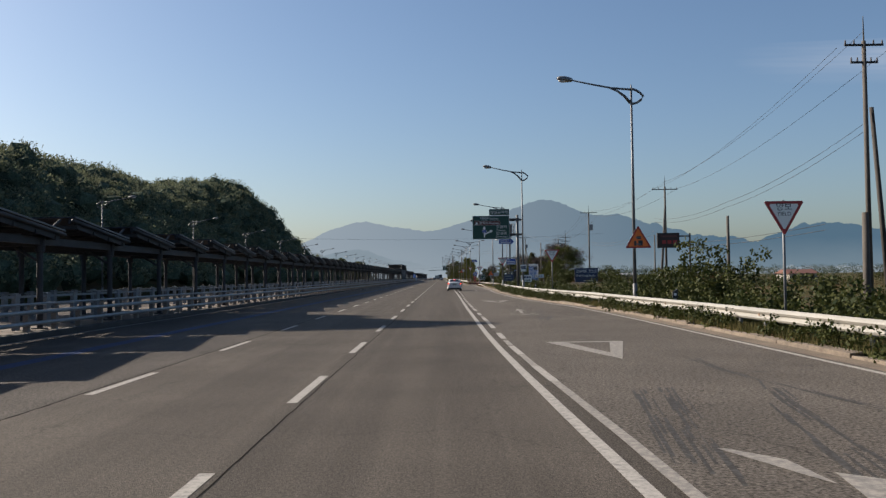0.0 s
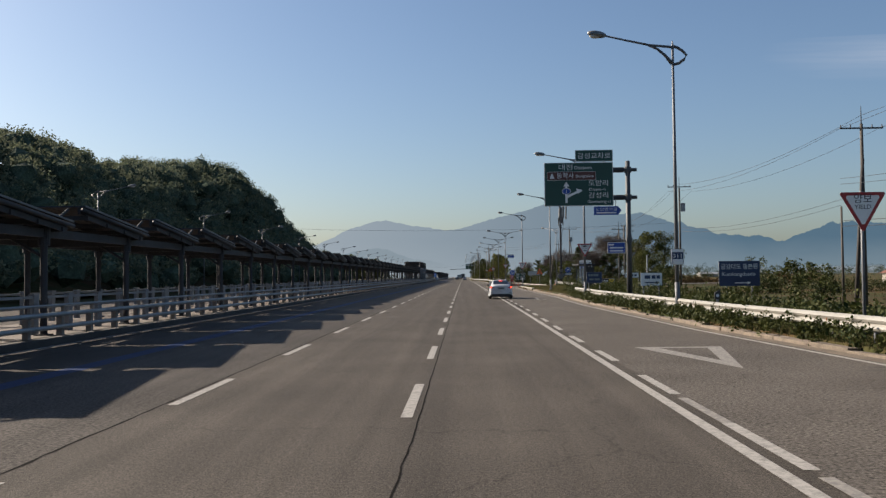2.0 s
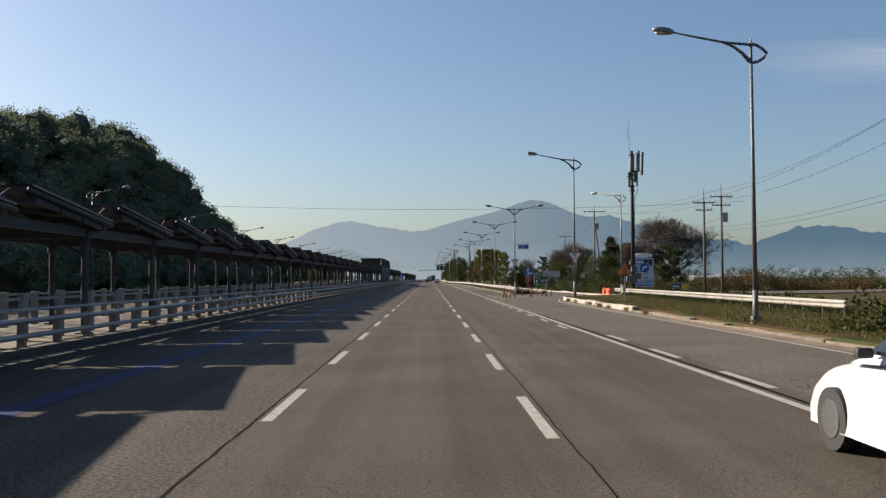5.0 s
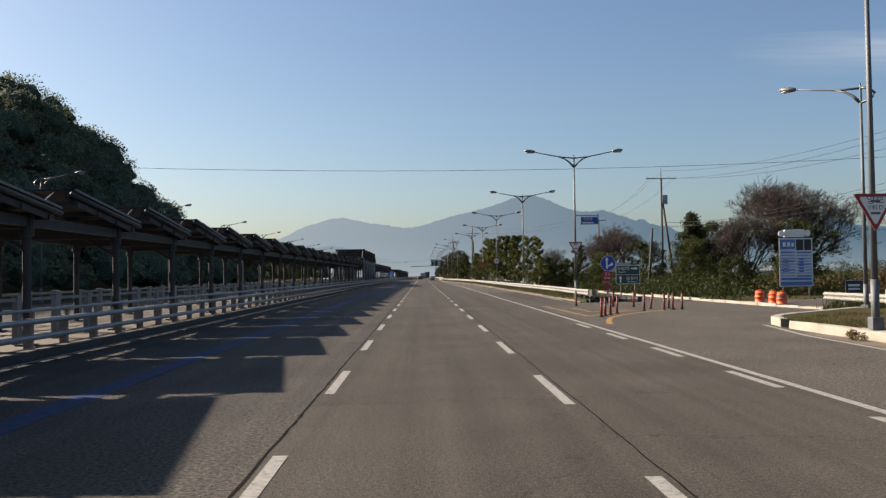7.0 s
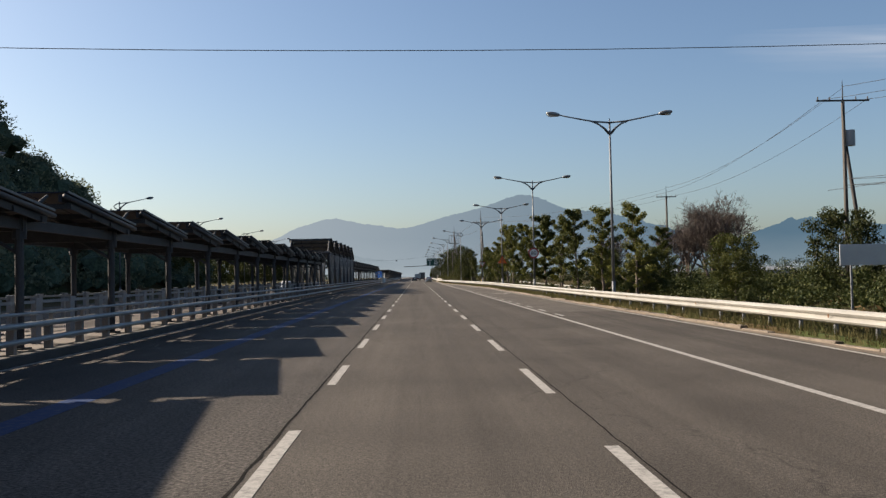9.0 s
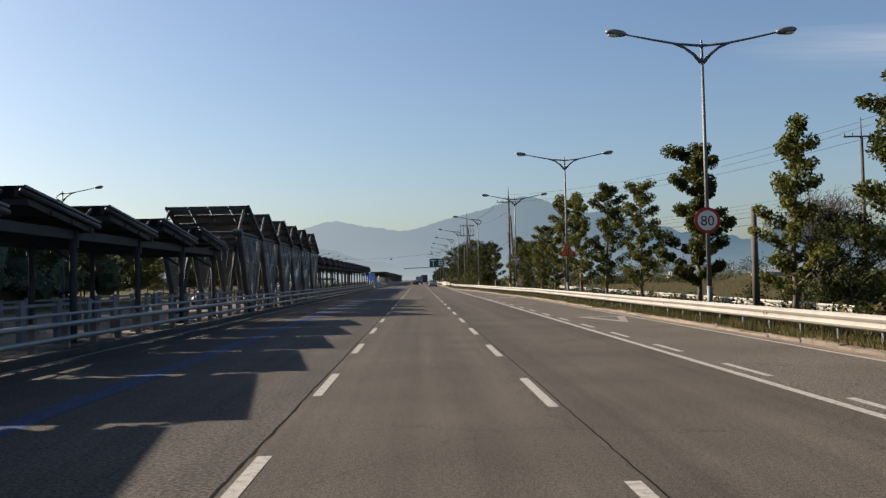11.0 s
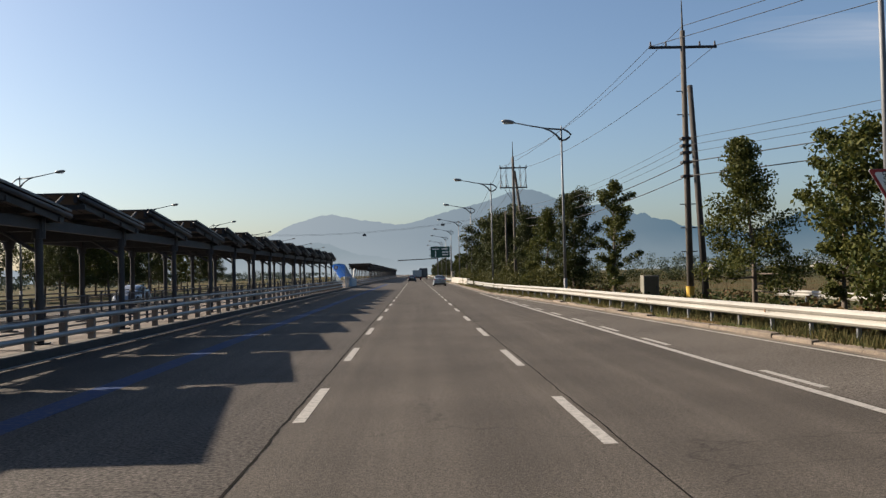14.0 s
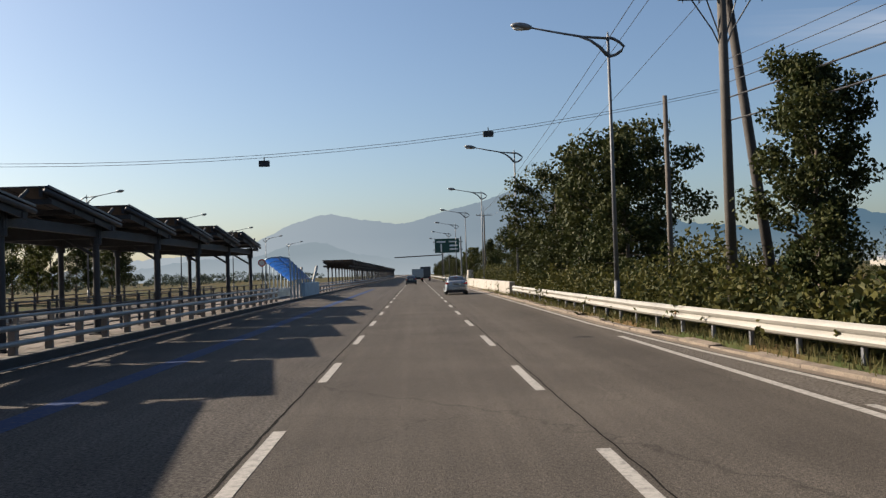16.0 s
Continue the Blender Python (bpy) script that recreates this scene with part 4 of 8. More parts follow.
def low_bay(fine=True):
    """Bay of the low canopy: origin under the high edge of its panel, in the road's plane."""
    ob = thing("solar_canopy_bay", "dark steel canopy bay carrying tilted solar panels over the cycle path", "canopy", "solar canopy bays")
    y0, y1, z0, z1 = 0.0, 5.42, 4.17, 3.63
    k = (z1 - z0) / (y1 - y0)

    def slab(x0, x1, a, b, up, thick):
        bm = bmesh.new()
        vs = []
        for d in (0, thick):
            for x, y in ((x0, a), (x1, a), (x1, b), (x0, b)):
                vs.append(bm.verts.new((x, y, z0 + k * y + up - thick + d)))
        for f in ((3, 2, 1, 0), (4, 5, 6, 7), (0, 1, 5, 4), (1, 2, 6, 5), (2, 3, 7, 6), (3, 0, 4, 7)):
            bm.faces.new([vs[i] for i in f])
        return bm

    if not fine:
        part("solar_panel", slab(-13.9, -9.42, y0, y1, 0.0, 0.02), PANEL_CELL, ob)
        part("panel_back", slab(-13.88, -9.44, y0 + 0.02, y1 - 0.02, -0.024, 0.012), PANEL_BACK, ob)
    for r in range(3 if fine else 0):
        for c in range(4):
            xa, ya = -9.42 - 1.12 * (c + 1) + 0.02, y0 + 1.807 * r
            part("solar_panel", slab(xa, xa + 1.1, ya, ya + 1.79, 0.0, 0.02), PANEL_CELL, ob)
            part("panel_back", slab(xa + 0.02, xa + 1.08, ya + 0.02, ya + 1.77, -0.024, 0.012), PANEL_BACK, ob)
    part("edge_frame", slab(-9.41, -9.37, y0 - 0.02, y1 + 0.02, 0.015, 0.06), ALU, ob, "pale aluminium edge profile")
    part("edge_tube", tubes(([(-9.44, y0 - 0.1, z0 - 0.13), (-9.44, y1 + 0.1, z0 + k * (y1 + 0.2) - 0.13)], 0.07), sides=10), PIPE, ob, "grey steel tube under the panel edge", smooth=True)
    part("fascia", slab(-9.56, -9.5, y0 + 0.3, y1 - 0.2, -0.22, 0.16), STEEL_DARK, ob)
    part("edge_frame", slab(-13.94, -13.9, y0 - 0.02, y1 + 0.02, 0.015, 0.06), ALU, ob)
    for x in (-9.62, -11.0, -12.4, -13.7):
        part("rafter", slab(x - 0.05, x + 0.05, y0 + 0.05, y1 + 0.02, -0.06, 0.2), STEEL_DARK, ob)
    for y in (0.35, 1.9, 3.4, 4.9):
        z = z0 + k * y - 0.26
        part("purlin", boxes((-13.9, -9.45, y - 0.04, y + 0.04, z - 0.14, z)), STEEL_DARK, ob)
    part("cross_beam", boxes((-13.75, -9.75, 4.48, 4.72, 3.05, 3.42)), STEEL_DARK, ob)
    part("long_beam", boxes((-9.98, -9.82, -1.75, 4.62, 3.1, 3.36)), STEEL_DARK, ob, "deep dark steel beam")
    part("long_beam", boxes((-13.63, -13.47, -1.75, 4.62, 3.1, 3.36)), STEEL_DARK, ob, "deep dark steel beam")
    for x in (-9.9, -13.55):
        part("column", tubes(([(x, 4.6, 0.19), (x, 4.6, 3.45)], 0.105), sides=12), STEEL_DARK, ob)
        part("head_plate", tubes(([(x, 4.6, 2.86), (x, 4.6, 3.44)], 0.17), sides=12), STEEL_DARK, ob)
        part("base_plate", boxes((x - 0.2, x + 0.2, 4.4, 4.8, 0.19, 0.23)), STEEL_DARK, ob)
        part("strut", tubes(([(x, 4.6, 3.3), (x, 6.2, 4.05)], 0.05)), STEEL_DARK, ob)
    part("strut", tubes(([(-9.9, 4.6, 2.5), (-10.9, 4.6, 3.1)], 0.05)), STEEL_DARK, ob)
    return ob


def bays():
    first = low_bay()
    near = [float(np.interp(k, [-25, -3, 0, 10, 12, 15, 23, 26, 29], [-63.1, 76.2, 95.1, 158.2, 170.9, 189.6, 241.3, 259.8, 277.0])) for k in range(-20, 30)]
    offs = near + [float(np.interp(k, [0, 4, 5, 6, 8, 10, 14], [323.0, 348.5, 354.8, 360.1, 372.3, 384.7, 410.6])) for k in range(15)]
    first.matrix_basis = pose(0, offs[0], 0)
    for i, y in enumerate(offs[1:], 1):
        pitch = offs[i] - offs[i - 1] if i + 1 == len(offs) or offs[i + 1] - y > 8 else offs[i + 1] - y
        rise = float(np.interp(y, [100, 180, 250, 350, 372, 410], [0.99, 1.0, 1.012, 1.025, 1.045, 1.055]))
        copy_thing(first, pose(-5 * max(0.0, rise - 1.015), y, 0.19 * (1 - rise)) @ Matrix.Diagonal((1, pitch / 6.3, rise, 1)))


bays()
far_bay = low_bay(False)
far_bay.matrix_basis = pose(0, 493.0, 0)
far_bay["label"] = "far dark canopy bay with tilted solar panels"
for k in range(1, 42):
    copy_thing(far_bay, pose(0, 493.0 + BAY * k, 0))


def tall_bay():
    """Bay of the tall canopy: V-shaped tube frames with pierced screens, steep panels above."""
    ob = thing("solar_tower_bay", "tall steel canopy bay with pierced screens and steep solar panels", "canopy", "tall canopy bays")
    L = 6.2
    y0, y1, z0, z1 = 0.0, 4.1, 6.03, 4.5
    k = (z1 - z0) / (y1 - y0)

    def slab(x0, x1, a, b, up, thick):
        bm = bmesh.new()
        vs = []
        for d in (0, thick):
            for x, y in ((x0, a), (x1, a), (x1, b), (x0, b)):
                vs.append(bm.verts.new((x, y, z0 + k * y + up - thick + d)))
        for f in ((3, 2, 1, 0), (4, 5, 6, 7), (0, 1, 5, 4), (1, 2, 6, 5), (2, 3, 7, 6), (3, 0, 4, 7)):
            bm.faces.new([vs[i] for i in f])
        return bm

    for r in range(4):
        for c in range(4):
            xa, ya = -9.32 - 1.12 * (c + 1) + 0.02, 1.03 * r
            part("solar_panel", slab(xa, xa + 1.085, ya, ya + 0.96, 0.0, 0.02), PANEL_CELL, ob)
            part("panel_back", slab(xa + 0.02, xa + 1.06, ya + 0.03, ya + 0.93, -0.024, 0.012), PANEL_BACK_TALL, ob)
    for x in (-9.32, -13.8):
        part("edge_frame", slab(x - 0.06, x + 0.06, -0.03, y1 + 0.05, 0.01, 0.16), STEEL_GREY, ob)
    for y in (0.05, 1.0, 2.03, 3.06, 4.0):
        z = z0 + k * y - 0.07
        part("purlin", boxes((-13.8, -9.3, y - 0.035, y + 0.035, z - 0.12, z)), STEEL_GREY, ob)
    n0, n1, zn, base = -1.75, L - 1.75, 4.45, L / 2 - 1.75
    for x in (-9.55, -13.6):
        part("top_chord", tubes(([(x, n0, zn), (x, n1, zn)], 0.1)), STEEL_GREY, ob)
        part("leaning_column", tubes(([(x, n0, zn), (x, base - 0.45, 0.19)], 0.15)), STEEL_GREY, ob, "thick leaning steel tube")
        part("leaning_column", tubes(([(x, n1, zn), (x, base + 0.45, 0.19)], 0.15)), STEEL_GREY, ob, "thick leaning steel tube")
        part("node", tubes(([(x - 0.22, n0, zn), (x + 0.22, n0, zn)], 0.2), sides=12), STEEL_GREY, ob)
        part("raking_strut", tubes(([(x, n0, zn), (x, 0.0, z0 - 0.15)], 0.08)), STEEL_GREY, ob)
        part("raking_strut", tubes(([(x, n1 - 0.6, zn), (x, 0.05, z0 - 0.2)], 0.05)), STEEL_GREY, ob)
        sx = x + (0.08 if x > -11 else -0.08)
        top, low = zn - 0.18, 0.95
        f = (top - low) / (zn - 0.19)
        ya, yb = n0 + 0.35, n1 - 0.35
        yc, yd = base - 0.45 - 0.1, base + 0.45 + 0.1
        me = raw("screen", [(sx, ya, top), (sx, yb, top), (sx, yd + 0.35, low), (sx, yc - 0.35, low)], [(0, 3, 2, 1)], PERF)
        part("screen", me, None, ob, "pierced grey sheet-metal screen")
        tr = []
        m = 3
        for q in range(m):
            u0, u1 = ya + (yb - ya) * q / m, ya + (yb - ya) * (q + 1) / m
            um = (u0 + u1) / 2
            zm = 2.9
            tr += [([(sx + 0.03, u0, top), (sx + 0.03, um, zm)], 0.025), ([(sx + 0.03, um, zm), (sx + 0.03, u1, top)], 0.025)]
        tr += [([(sx + 0.03, n0 + 1.3, 2.9), (sx + 0.03, n1 - 1.3, 2.9)], 0.025), ([(sx + 0.03, base, 0.95), (sx + 0.03, base - 1.4, 2.9)], 0.025), ([(sx + 0.03, base, 0.95), (sx + 0.03, base + 1.4, 2.9)], 0.025)]
        tr += [([(sx + 0.03, ya, top), (sx + 0.03, yb, top)], 0.035)]
        part("screen_frame", tubes(*tr, sides=5), LATTICE, ob, "thin grey lattice bars")
    part("cross_beam", tubes(([(-13.6, n0, zn), (-9.55, n0, zn)], 0.1)), STEEL_GREY, ob)
    return ob


first = tall_bay()
first.matrix_basis = pose(0, 287.2, 0)
for y in (293.6, 300.0, 305.7, 311.2, 317.1):
    copy_thing(first, pose(0, y, 0))


# ---------------------------------------------------------------- median guardrail and path railings
def median_rail():
    ob = thing("median_guardrail", "three-pipe grey steel guardrail on taupe posts along the median", "guardrail")
    for z, r, m in ((0.47, 0.07, RAIL_GREY), (0.83, 0.07, RAIL_GREY), (1.09, 0.04, RAIL_GREY)):
        part("pipe", tubes(([(-9.18, y, z) for y in range(-60, 424, 4)], r)), m, ob, smooth=True)
    me = mesh_of(boxes((-9.42, -9.24, -0.08, 0.08, 0.19, 0.9), (-9.3, -9.2, -0.05, 0.05, 0.85, 1.06), bevel=0.012), "post", POST_DARK)
    for k in range(240):
        q = new("post", me)
        q.parent = ob
        q.matrix_basis = pose(0, -58 + 2.0 * k, 0)
    return ob


median_rail()


def median_rail_far():
    ob = thing("median_guardrail", "three-pipe grey steel guardrail continuing along the median", "guardrail")
    for z, r in ((0.47, 0.07), (0.83, 0.07), (1.09, 0.04)):
        part("pipe", tubes(([(-9.18, y, z) for y in range(438, 1100, 20)], r)), RAIL_GREY, ob, smooth=True)
    me = mesh_of(boxes((-9.42, -9.24, -0.08, 0.08, 0.19, 0.9)), "post", POST_DARK)
    for k in range(60):
        q = new("post", me)
        q.parent = ob
        q.matrix_basis = pose(0, 438 + 3.0 * k, 0)


median_rail_far()


def slim_railing(x, label):
    ob = thing("path_railing", label, "railing", "cycle path railings")
    for z in (0.5, 0.8, 1.1, 1.35):
        part("rail", tubes(([(x, 292, z), (x, 424, z)], 0.025), sides=6), PIPE, ob)
    me = mesh_of(boxes((x - 0.04, x + 0.04, -0.04, 0.04, 0.19, 1.38), bevel=0.01), "post", PIPE)
    for k in range(66):
        part("post", me, None, ob).matrix_basis = pose(0, 292.5 + 2.0 * k, 0)


def path_railing(x, label):
    ob = thing("path_railing", label, "railing", "cycle path railings")
    for z in (0.75, 1.3):
        part("rail", boxes((x - 0.04, x + 0.04, -60, 291.5, z - 0.04, z + 0.04)), POST_WHITE, ob)
    me = mesh_of(boxes((x - 0.07, x + 0.07, -0.16, 0.16, 0.19, 1.36), (x - 0.09, x + 0.09, -0.18, 0.18, 1.34, 1.4), bevel=0.01), "post", POST_WHITE)
    for k in range(152):
        q = new("post", me)
        q.parent = ob
        q.matrix_basis = pose(0, -58 + 2.3 * k, 0)


path_railing(-10.35, "white railing with broad posts beside the cycle path")
path_railing(-14.15, "white broad-posted railing on the far side of the cycle path")
slim_railing(-10.35, "slim dark grey railing beside the cycle path")
slim_railing(-14.15, "slim dark grey railing on the far side of the cycle path")


# blue-roofed underpass entrance
def underpass():
    """Blue vault over a ramp that goes down away from the camera."""
    ob = thing("underpass_entrance", "cycle underpass entrance under a falling blue vault on pale ribs", "entrance", at=(0, 427, 0))
    x0, x1, n = -11.2, -9.35, 7
    mid, half = (x0 + x1) / 2, (x1 - x0) / 2
    arch = [(mid + half * math.cos(math.pi * (1 - k / 10)), 0.3 * math.sin(math.pi * k / 10) ** 0.8) for k in range(11)]

    def eave(y):
        return 3.0 - 0.125 * y

    for j in range(n):
        ya, yb = 1.9 * j + 0.05, 1.9 * j + 1.85
        bm = bmesh.new()
        rows = [[bm.verts.new((x, y, eave(y) + z)) for x, z in arch] for y in (ya, yb)]
        for k in range(10):
            bm.faces.new((rows[0][k], rows[0][k + 1], rows[1][k + 1], rows[1][k]))
        part("roof_sheet", bm, BLUE_ROOF, ob, "curved blue translucent roof sheet", smooth=True)
    for j in range(n + 1):
        y = 1.9 * j
        pts = [(x, y, eave(y) + z + 0.02) for x, z in arch]
        part("rib", tubes(([(x0, y, 0.19)] + pts + [(x1, y, 0.19)], 0.05), sides=8), RIB_BLUE, ob, "pale blue curved rib", smooth=True)
    for j in range(2 * n):
        y = 0.95 * j + 0.48
        part("baluster", tubes(([(x1, y, 0.19), (x1, y, eave(y))], 0.025), sides=6), RIB_BLUE, ob)
    part("purlin", tubes(([(mid, 0, eave(0) + 0.28), (mid, 1.9 * n, eave(1.9 * n) + 0.28)], 0.035)), RIB_BLUE, ob)
    part("side_wall", boxes((x0 - 0.1, x0 + 0.1, 0, 1.9 * n, 0.19, 0.9)), RAIL_GREY, ob)
    part("end_wall", boxes((-9.4, -9.05, 6.0, 16.5, 0.1, 1.3), bevel=0.05), mat("pale_blue_panel", (0.2, 0.3, 0.38), 0.6), ob, "pale blue end wall")
    part("wing", tubes(([(-9.3, 13.6, 1.2), (-9.3, 17.0, 2.7)], 0.14)), RAIL_WHITE, ob, "white raking fin")
    part("wing", tubes(([(-10.6, 13.6, 1.2), (-10.6, 16.2, 2.6)], 0.14)), RAIL_WHITE, ob, "white raking fin")
    part("round_sign", plated(disc(0.24, 24, -9.75, 2.75), -9.62, -9.58), SIGN_RED, ob, "red-rimmed round sign")
    part("round_sign_face", plated(disc(0.17, 24, -9.75, 2.75), -9.63, -9.615), SIGN_WHITE, ob)
    part("sign_post", tubes(([(-9.75, -9.55, 0.19), (-9.75, -9.55, 2.9)], 0.03)), GALV, ob)


RIB_BLUE = mat("rib_pale_blue", (0.2, 0.27, 0.33), 0.5, vary=0.12)
underpass()


# ---------------------------------------------------------------- roadside guardrails
def beam_rail(fn, y0, y1, label, nose=False, step=2.0):
    """Corrugated white steel beam on round posts, following the road."""
    ob = thing("guardrail", label, "guardrail", "roadside guardrails")
    sect = [(0.0, 0.44), (-0.05, 0.47), (-0.08, 0.52), (-0.05, 0.57), (0.0, 0.61), (-0.05, 0.65), (-0.08, 0.7), (-0.05, 0.75), (0.0, 0.79), (0.012, 0.79), (0.012, 0.44)]
    ys = list(np.arange(y0, y1 + 0.01, step))
    bm = bmesh.new()
    rings = []
    for y in ys:
        rings.append([bm.verts.new((fn(y) + dx, y, z)) for dx, z in sect])
    n = len(sect)
    for a, b in zip(rings, rings[1:]):
        for k in range(n):
            bm.faces.new((a[k], a[(k + 1) % n], b[(k + 1) % n], b[k]))
    bm.faces.new(rings[0][::-1])
    bm.faces.new(rings[-1])
    bmesh.ops.recalc_face_normals(bm, faces=bm.faces)
    part("beam", bm, RAIL_WHITE, ob, "corrugated white-painted beam")
    if nose:
        bm = bmesh.new()
        pts = [(fn(y0) - 0.04 + 0.0, y0 + 0.02), (fn(y0) - 0.04, y0 - 0.25), (fn(y0) + 0.08, y0 - 0.45), (fn(y0) + 0.28, y0 - 0.5), (fn(y0) + 0.45, y0 - 0.35)]
        a = [bm.verts.new((x, y, 0.42)) for x, y in pts]
        b = [bm.verts.new((x, y, 0.81)) for x, y in pts]
        for k in range(4):
            bm.faces.new((a[k], a[k + 1], b[k + 1], b[k]))
        bmesh.ops.solidify(bm, geom=bm.faces[:], thickness=0.02)
        part("end_piece", bm, RAIL_WHITE, ob, "rounded rail end")
    me = mesh_of(tubes(([(0.09, 0, -0.1), (0.09, 0, 0.74)], 0.055), sides=8), "post", GALV)
    me2 = mesh_of(boxes((0.0, 0.06, -0.06, 0.06, 0.5, 0.72)), "bracket", GALV)
    me3 = mesh_of(boxes((-0.1, -0.085, -0.03, 0.03, 0.58, 0.66)), "reflector", mat("reflector_amber", (0.16, 0.07, 0.025), 0.5))
    k = 0
    y = y0 + 0.3
    while y < y1:
        q = part("post", me, None, ob)
        q.matrix_basis = pose(fn(y), y, 0)
        part("bracket", me2, None, q)
        if k % 5 == 2:
            part("reflector", me3, None, q)
        y += 2.0 if y1 - y0 < 250 else 4.0
        k += 1
    return ob


beam_rail(RAIL_A, -40, 114, "long white corrugated guardrail overgrown with weeds", True)
beam_rail(lambda y: 17.3 + 0.01 * (y - 168), 140, 186.2, "white corrugated guardrail behind a grass corner")
beam_rail(RAIL_B, 198.6, 419, "long white corrugated guardrail along the highway", True)
beam_rail(RAIL_B, 470, 900, "white corrugated guardrail beyond a bridge", step=10)

# bridge parapet
bm = bmesh.new()
box(bm, 6.2, 6.6, 421, 468, -0.05, 1.0, bevel=0.05)
solid("bridge_parapet", bm, CONCRETE, "stained concrete bridge parapet beside the road", "parapet", kind="structure")
bm = boxes((6.15, 6.75, 466.5, 468.5, 0, 2.0), bevel=0.05)
solid("parapet_pier", bm, CONCRETE, "pale concrete pier ending the bridge parapet", "parapet", kind="structure")


# ---------------------------------------------------------------- street lamps
def lamp(name, arms, label):
    """Tapered steel column with one or two curved arms and flat lamp heads; arms point to -x (and +x)."""
    ob = thing(name, label, "street lamp", "street lamps")
    part("column", tubes(([(0, 0, 0), (0, 0, 1.2)], 0.1), ([(0, 0, 1.2), (0, 0, 9.7)], 0.085, 0.05), sides=12), GALV, ob, smooth=True)
    part("base_box", boxes((-0.14, 0.14, -0.14, 0.14, 0, 0.3), bevel=0.02), GALV, ob)
    part("cap", tubes(([(0, 0, 9.65), (0, 0, 9.95)], 0.06, 0.02)), GALV, ob)
    for s in arms:
        part("arm", tubes(([(0, 0, 9.72), (s * 0.9, 0, 9.8), (s * 1.8, 0, 9.97), (s * 2.75, 0, 10.17)], 0.05, 0.032)), GALV, ob, smooth=True)
        part("bracket", tubes(([(s * 0.04, 0, 9.12), (s * 0.3, 0, 9.42), (s * 0.62, 0, 9.66), (s * 1.0, 0, 9.8)], 0.075, 0.035)), ALU, ob, "tapered dark steel bracket", smooth=True)
        bm = bmesh.new()
        bmesh.ops.create_uvsphere(bm, u_segments=14, v_segments=8, radius=1.0)
        bmesh.ops.scale(bm, vec=(0.4, 0.17, 0.13), verts=bm.verts)
        bmesh.ops.transform(bm, matrix=pose(s * 3.05, 0, 10.22, 0, s * -8, 0), verts=bm.verts)
        head = part("lamp_head", bm, mat("lamp_housing", (0.16, 0.165, 0.17), 0.5, 0.3), ob, "grey oval lamp head", smooth=True)
        bm = bmesh.new()
        bmesh.ops.create_uvsphere(bm, u_segments=12, v_segments=6, radius=1.0)
        bmesh.ops.scale(bm, vec=(0.26, 0.13, 0.08), verts=bm.verts)
        bmesh.ops.translate(bm, vec=(s * 3.1, 0, 10.15), verts=bm.verts)
        part("lens", bm, mat("lamp_lens", (0.5, 0.5, 0.47), 0.2), head, "clouded glass bowl", smooth=True)
    if len(arms) == 1:
        s = -arms[0]
        part("scroll", tubes(([(0, 0, 9.08), (s * 0.24, 0, 9.13), (s * 0.46, 0, 9.27), (s * 0.56, 0, 9.42), (s * 0.4, 0, 9.58), (s * 0.2, 0, 9.7), (0, 0, 9.76)], 0.055)), ALU, ob, "curved ornamental bracket", smooth=True)
    return ob


single = lamp("street_lamp", (-1,), "galvanised street lamp with one curved arm")
single.matrix_basis = pose(12.7, 40.5, 0.1) @ Matrix.Diagonal((1, 1, 1.05, 1))
LAMPS_ONE = [(11.0, 78.0), (11.0, 104.7), (11.6, 135.2), (10.95, 169.1), (8.35, 361.2), (6.95, 392.2), (6.95, 421.9), (6.9, 452), (6.9, 482), (6.9, 512), (6.9, 545), (6.9, 580)]
for x, y in LAMPS_ONE:
    copy_thing(single, pose(x, y, 0.27 if y == 169.1 else 0.1, 0, 0, random.uniform(-2, 2)) @ Matrix.Diagonal((1, 1, 1.06 if y < 90 else 0.988 if y == 169.1 else 0.955, 1)))
double = lamp("street_lamp", (-1, 1), "galvanised street lamp with two curved arms")
double.matrix_basis = pose(10.4, 208.4, 0.05)
for x, y in ((10.3, 238.9), (10.15, 269.4), (10.3, 299.7), (10.1, 329.8)):
    copy_thing(double, pose(x, y, 0.1))
for k in range(-8, 9):
    ob = copy_thing(single, pose(-30.2, 314.4 + 32.3 * k, 0, 0, 0, 180) @ Matrix.Diagonal((1, 1, 0.955, 1)))
    ob["label"] = "galvanised street lamp beyond the far carriageway"
copy_thing(single, pose(17.14, 181.7, 0.1, 0, 0, -52) @ Matrix.Diagonal((1, 1, 0.864, 1)))["label"] = "galvanised street lamp on the side road"


# ---------------------------------------------------------------- signs
def tri_pts(w, z, up=True):
    """Rounded triangle, centred on x = 0; z is the height of its middle."""
    h = w * 0.866
    base = [(-w / 2, z - h / 3), (w / 2, z - h / 3), (0, z + 2 * h / 3)] if up else [(-w / 2, z + h / 3), (0, z - 2 * h / 3), (w / 2, z + h / 3)]
    out = []
    for k in range(3):
        a, b, c = (Vector(base[(k + j) % 3]) for j in (-1, 0, 1))
        for t in (0, 0.5, 1):
            p = b + (a - b).normalized() * 0.05 * (1 - t) + (c - b).normalized() * 0.05 * t
            out.append(tuple(p))
    return out


